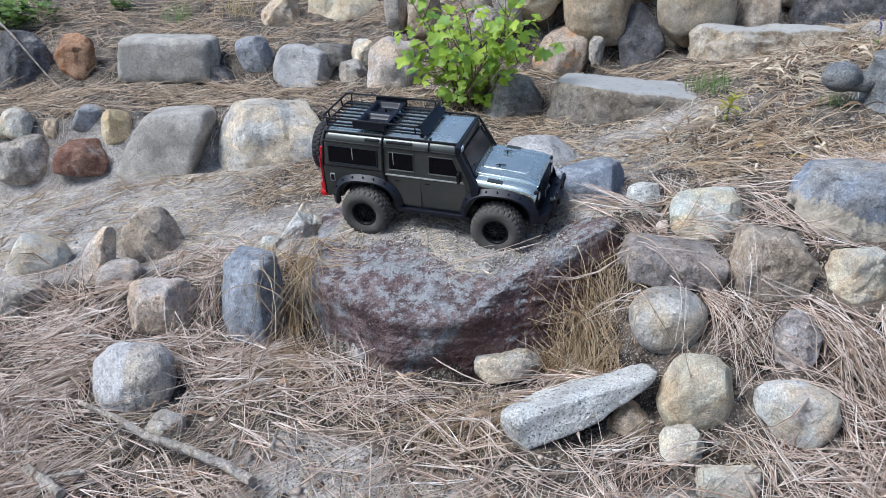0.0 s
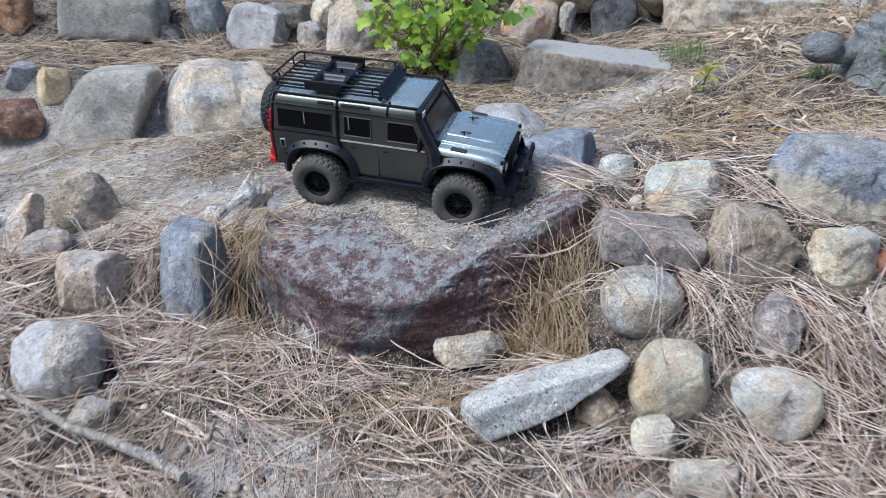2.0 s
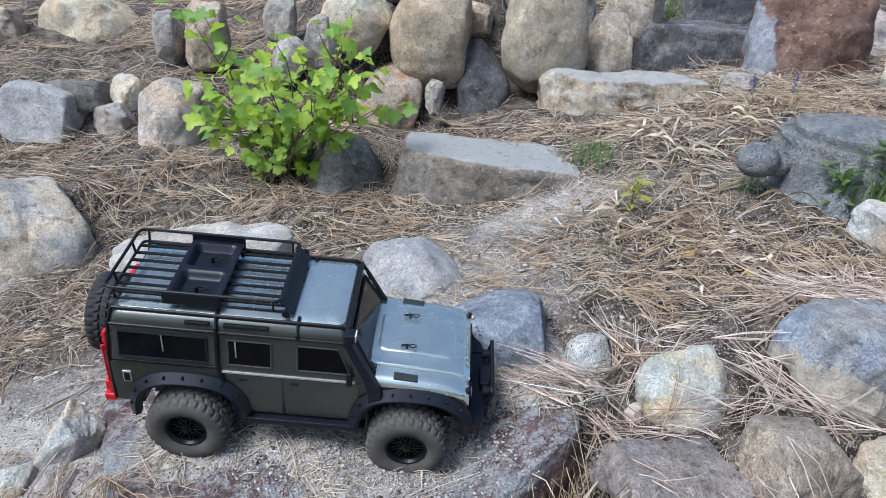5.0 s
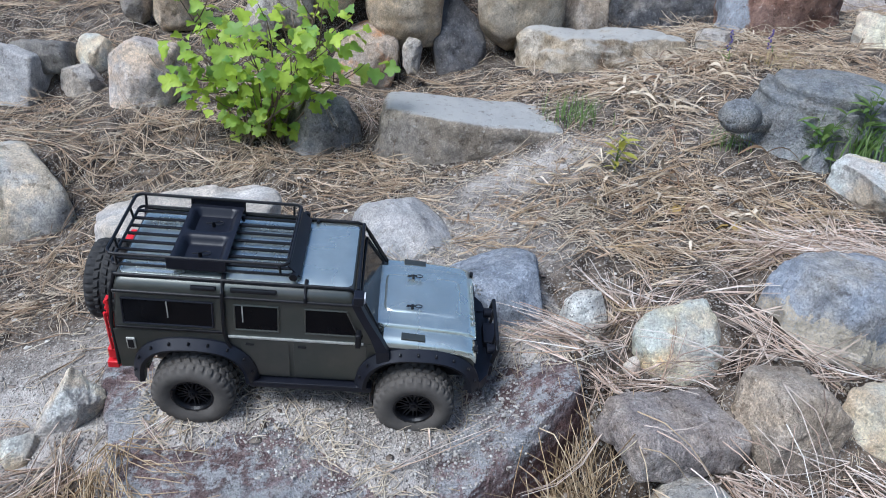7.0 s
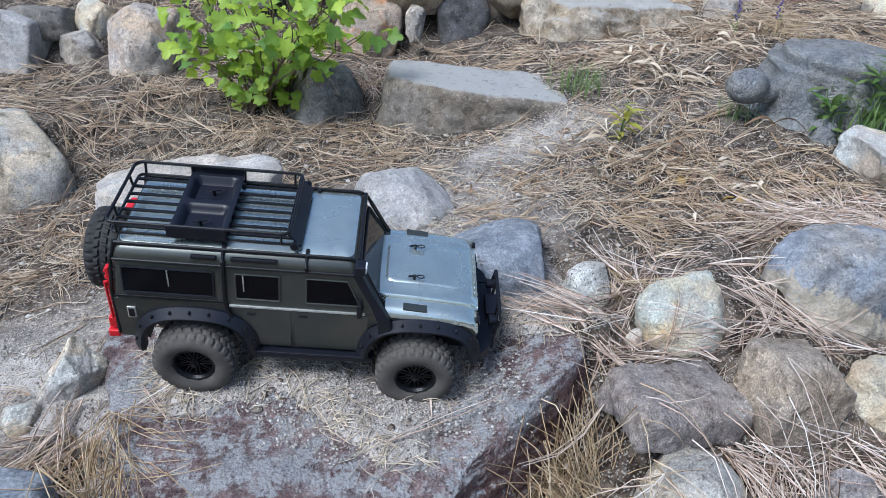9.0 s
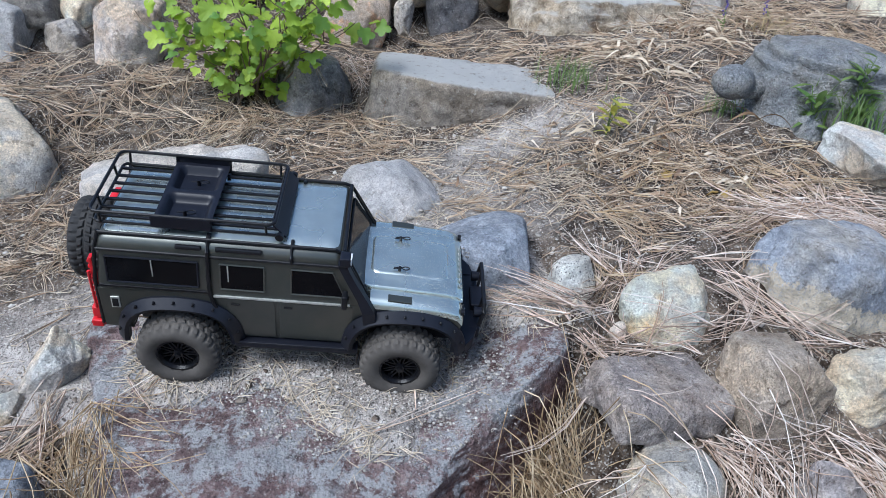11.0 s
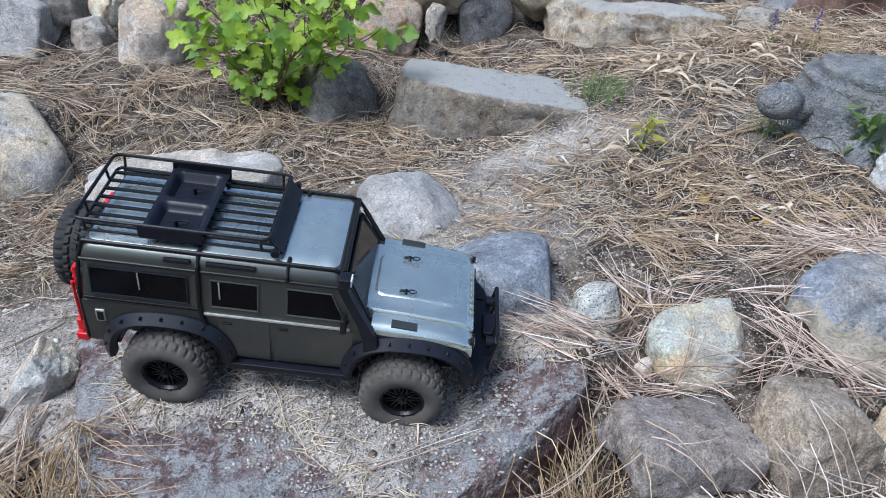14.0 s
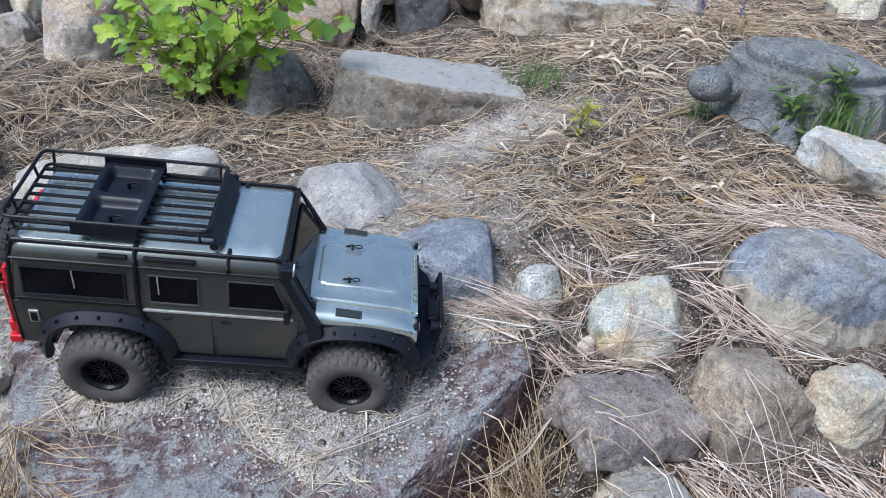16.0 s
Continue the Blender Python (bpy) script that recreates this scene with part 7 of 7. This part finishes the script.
strands("dry_grass", np.concatenate([straw(150, 0.95, 2.10, 0.34, 0.26, 34, length=(0.03, 0.11)), straw(120, 0.15, 1.66, 0.16, 0.10, 39, length=(0.02, 0.07), lift=0.006), straw(90, 0.1, 2.1, 0.35, 0.25, 40, length=(0.02, 0.08), lift=0.01), straw(260, -0.5, 3.0, 0.6, 0.25, 35, length=(0.06, 0.15)), straw(260, 1.7, 2.95, 0.3, 0.10, 36), straw(180, -1.3, 3.5, 0.6, 0.15, 37), straw(200, -0.6, 1.2, 0.5, 0.2, 38, length=(0.05, 0.16))]), 0.0010, STRAW, "pale dry grass stems scattered among the needles", "dry grass")


def ribbons(name, count, spots, seed, label, category, material=STRAW):
    """Flat curled strips of dry leaf. spots: (x, y, spread, share)."""
    rng = np.random.RandomState(seed)
    verts, faces = [], []
    for x, y, spread, share in spots:
        for _ in range(int(count * share)):
            px, py = rng.normal(x, spread), rng.normal(y, spread * 0.6)
            ang, ln, wide = rng.uniform(0, 2 * math.pi), rng.uniform(0.05, 0.13), rng.uniform(0.003, 0.0075)
            turn, twist, rise = rng.normal(0, 0.9), rng.uniform(-2.0, 2.0), rng.uniform(0.004, 0.030)
            ln *= 0.8
            z0 = float(top_at(np.array([px]), np.array([py]))[0])
            if z0 - float(top_at(np.array([px]), np.array([py]), SOIL)[0]) > 0.008:
                continue
            base, k_all = len(verts), 9
            for k in range(k_all):
                u = k / (k_all - 1)
                a, roll = ang + turn * u, 0.4 + twist * u
                w = wide * (0.35 + math.sin(math.pi * min(1.0, u * 0.85 + 0.12)))
                side = Vector((-math.sin(a) * math.cos(roll), math.cos(a) * math.cos(roll), math.sin(roll))) * w * 0.5
                c = Vector((px, py, z0 + 0.004 + wide * 0.5 + rise * math.sin(math.pi * u)))
                verts += [c - side, c + side, c + Vector((0, 0, -0.0006))]
                px, py = px + math.cos(a) * ln / k_all, py + math.sin(a) * ln / k_all
            for k in range(k_all - 1):
                i = base + 3 * k
                faces += [(i, i + 2, i + 5, i + 3), (i + 2, i + 1, i + 4, i + 5)]
    return tagged(new(name, mesh_from(name, verts, faces, material)), label, category, kind="stuff")


ribbons("dry_grass", 62, [(1.060, 2.523, 0.05, 0.35), (1.092, 2.399, 0.05, 0.25), (1.348, 2.567, 0.06, 0.3), (0.754, 2.275, 0.05, 0.12), (0.724, 2.109, 0.05, 0.12), (0.878, 2.082, 0.06, 0.12), (0.897, 1.910, 0.05, 0.14), (1.769, 2.905, 0.08, 0.2)], 71, "curled bleached strips of dry leaf near the steps", "dry grass")
RUSSET = needle_material("russet_leaf", [(0.20, 0.12, 0.075), (0.30, 0.20, 0.12), (0.16, 0.10, 0.07), (0.40, 0.29, 0.18)])
ribbons("leaf_litter", 60, [(0.95, 2.1, 0.28, 0.6), (-0.3, 1.2, 0.3, 0.6), (1.2, 2.55, 0.2, 0.3)], 72, "russet curled leaf scraps among needles and grit", "leaf litter", RUSSET)


def pebbles(name, count, place, seed, size, material, label, flat=0.7):
    rng = np.random.RandomState(seed)
    d, faces = sphere_dirs(1)
    d, faces = d, np.array(faces)
    x, y = place(rng, count)
    on_rock = top_at(x, y) - top_at(x, y, SOIL) > 0.014
    on_big = (np.abs(x + 0.01) < 0.30) & (np.abs(y - 1.63) < 0.20)
    keep = ~on_rock | (on_big & (top_at(x, y) > 0.435) & (material is GRIT))
    x, y = x[keep], y[keep]
    z = top_at(x, y)
    r = size[0] + (size[1] - size[0]) * rng.uniform(0, 1, len(x)) ** 3
    jit = 1 + rng.uniform(-0.45, 0.45, (len(x), len(d), 1))
    stretch = rng.uniform(0.7, 1.3, (len(x), 1, 3)) * np.array([1, 1, flat])
    verts = d[None] * jit * stretch * r[:, None, None] + np.stack([x, y, z + r * flat * 0.25], axis=1)[:, None]
    tri = (faces[None] + (np.arange(len(x)) * len(d))[:, None, None]).reshape(-1, 3)
    me = bpy.data.meshes.new(name)
    verts = verts.reshape(-1, 3)
    me.vertices.add(len(verts))
    me.vertices.foreach_set("co", verts.ravel())
    me.loops.add(tri.size)
    me.loops.foreach_set("vertex_index", tri.ravel().astype(np.int32))
    me.polygons.add(len(tri))
    me.polygons.foreach_set("loop_start", np.arange(0, tri.size, 3, dtype=np.int32))
    me.update(calc_edges=True)
    me.materials.append(material)
    return tagged(new(name, me), label, name.replace("_", " "), kind="stuff")


def path_spots(rng, n):
    return np.concatenate([rng.uniform(-1.6, 1.2, n // 2), rng.normal(0.12, 0.22, n // 2)]), np.concatenate([rng.uniform(1.6, 2.8, n // 2), rng.normal(1.66, 0.12, n // 2)])


def way_spots(rng, n):
    return rng.uniform(-1.7, 0.6, n), rng.uniform(1.78, 2.7, n)


def all_spots(rng, n):
    return rng.uniform(-1.8, 2.0, n), 0.9 + 2.6 * rng.uniform(0, 1, n) ** 1.3


def front_spots(rng, n):
    return rng.uniform(-1.2, 1.2, n), rng.normal(1.12, 0.22, n)


def boulder_spots(rng, n):
    return rng.normal(0.06, 0.20, n), rng.normal(1.60, 0.11, n)


pebbles("gravel", 3600, boulder_spots, 46, (0.0007, 0.0028), GRIT, "angular pale grit lying on the big boulder")
pebbles("gravel", 20000, path_spots, 41, (0.0006, 0.0028), GRIT, "pale grit and small gravel on the dusty path")
def slope_spots(rng, n):
    return rng.normal(0.85, 0.35, n), rng.uniform(1.75, 2.75, n)


pebbles("gravel", 6000, slope_spots, 45, (0.0006, 0.0034), GRIT, "grit and chips of stone on the slope beside the steps")
pebbles("gravel", 2600, way_spots, 42, (0.0012, 0.0060), GRIT, "scattered small pebbles in the dirt")
pebbles("leaf_litter", 3500, front_spots, 43, (0.0015, 0.010), CHIPS, "dark bark crumbs and leaf litter in the soil", flat=0.16)
pebbles("leaf_litter", 2500, all_spots, 44, (0.0015, 0.008), CHIPS, "brown bark crumbs among the needles", flat=0.25)
FLAKES = needle_material("pale_flakes", [(0.34, 0.28, 0.23), (0.50, 0.44, 0.38), (0.22, 0.15, 0.10), (0.60, 0.54, 0.47), (0.30, 0.19, 0.12)])
pebbles("leaf_litter", 1500, front_spots, 47, (0.003, 0.012), FLAKES, "pale curled flakes of bark and dead leaf", flat=0.14)
pebbles("leaf_litter", 900, slope_spots, 48, (0.003, 0.010), FLAKES, "pale flakes of dead leaf on the slope", flat=0.16)
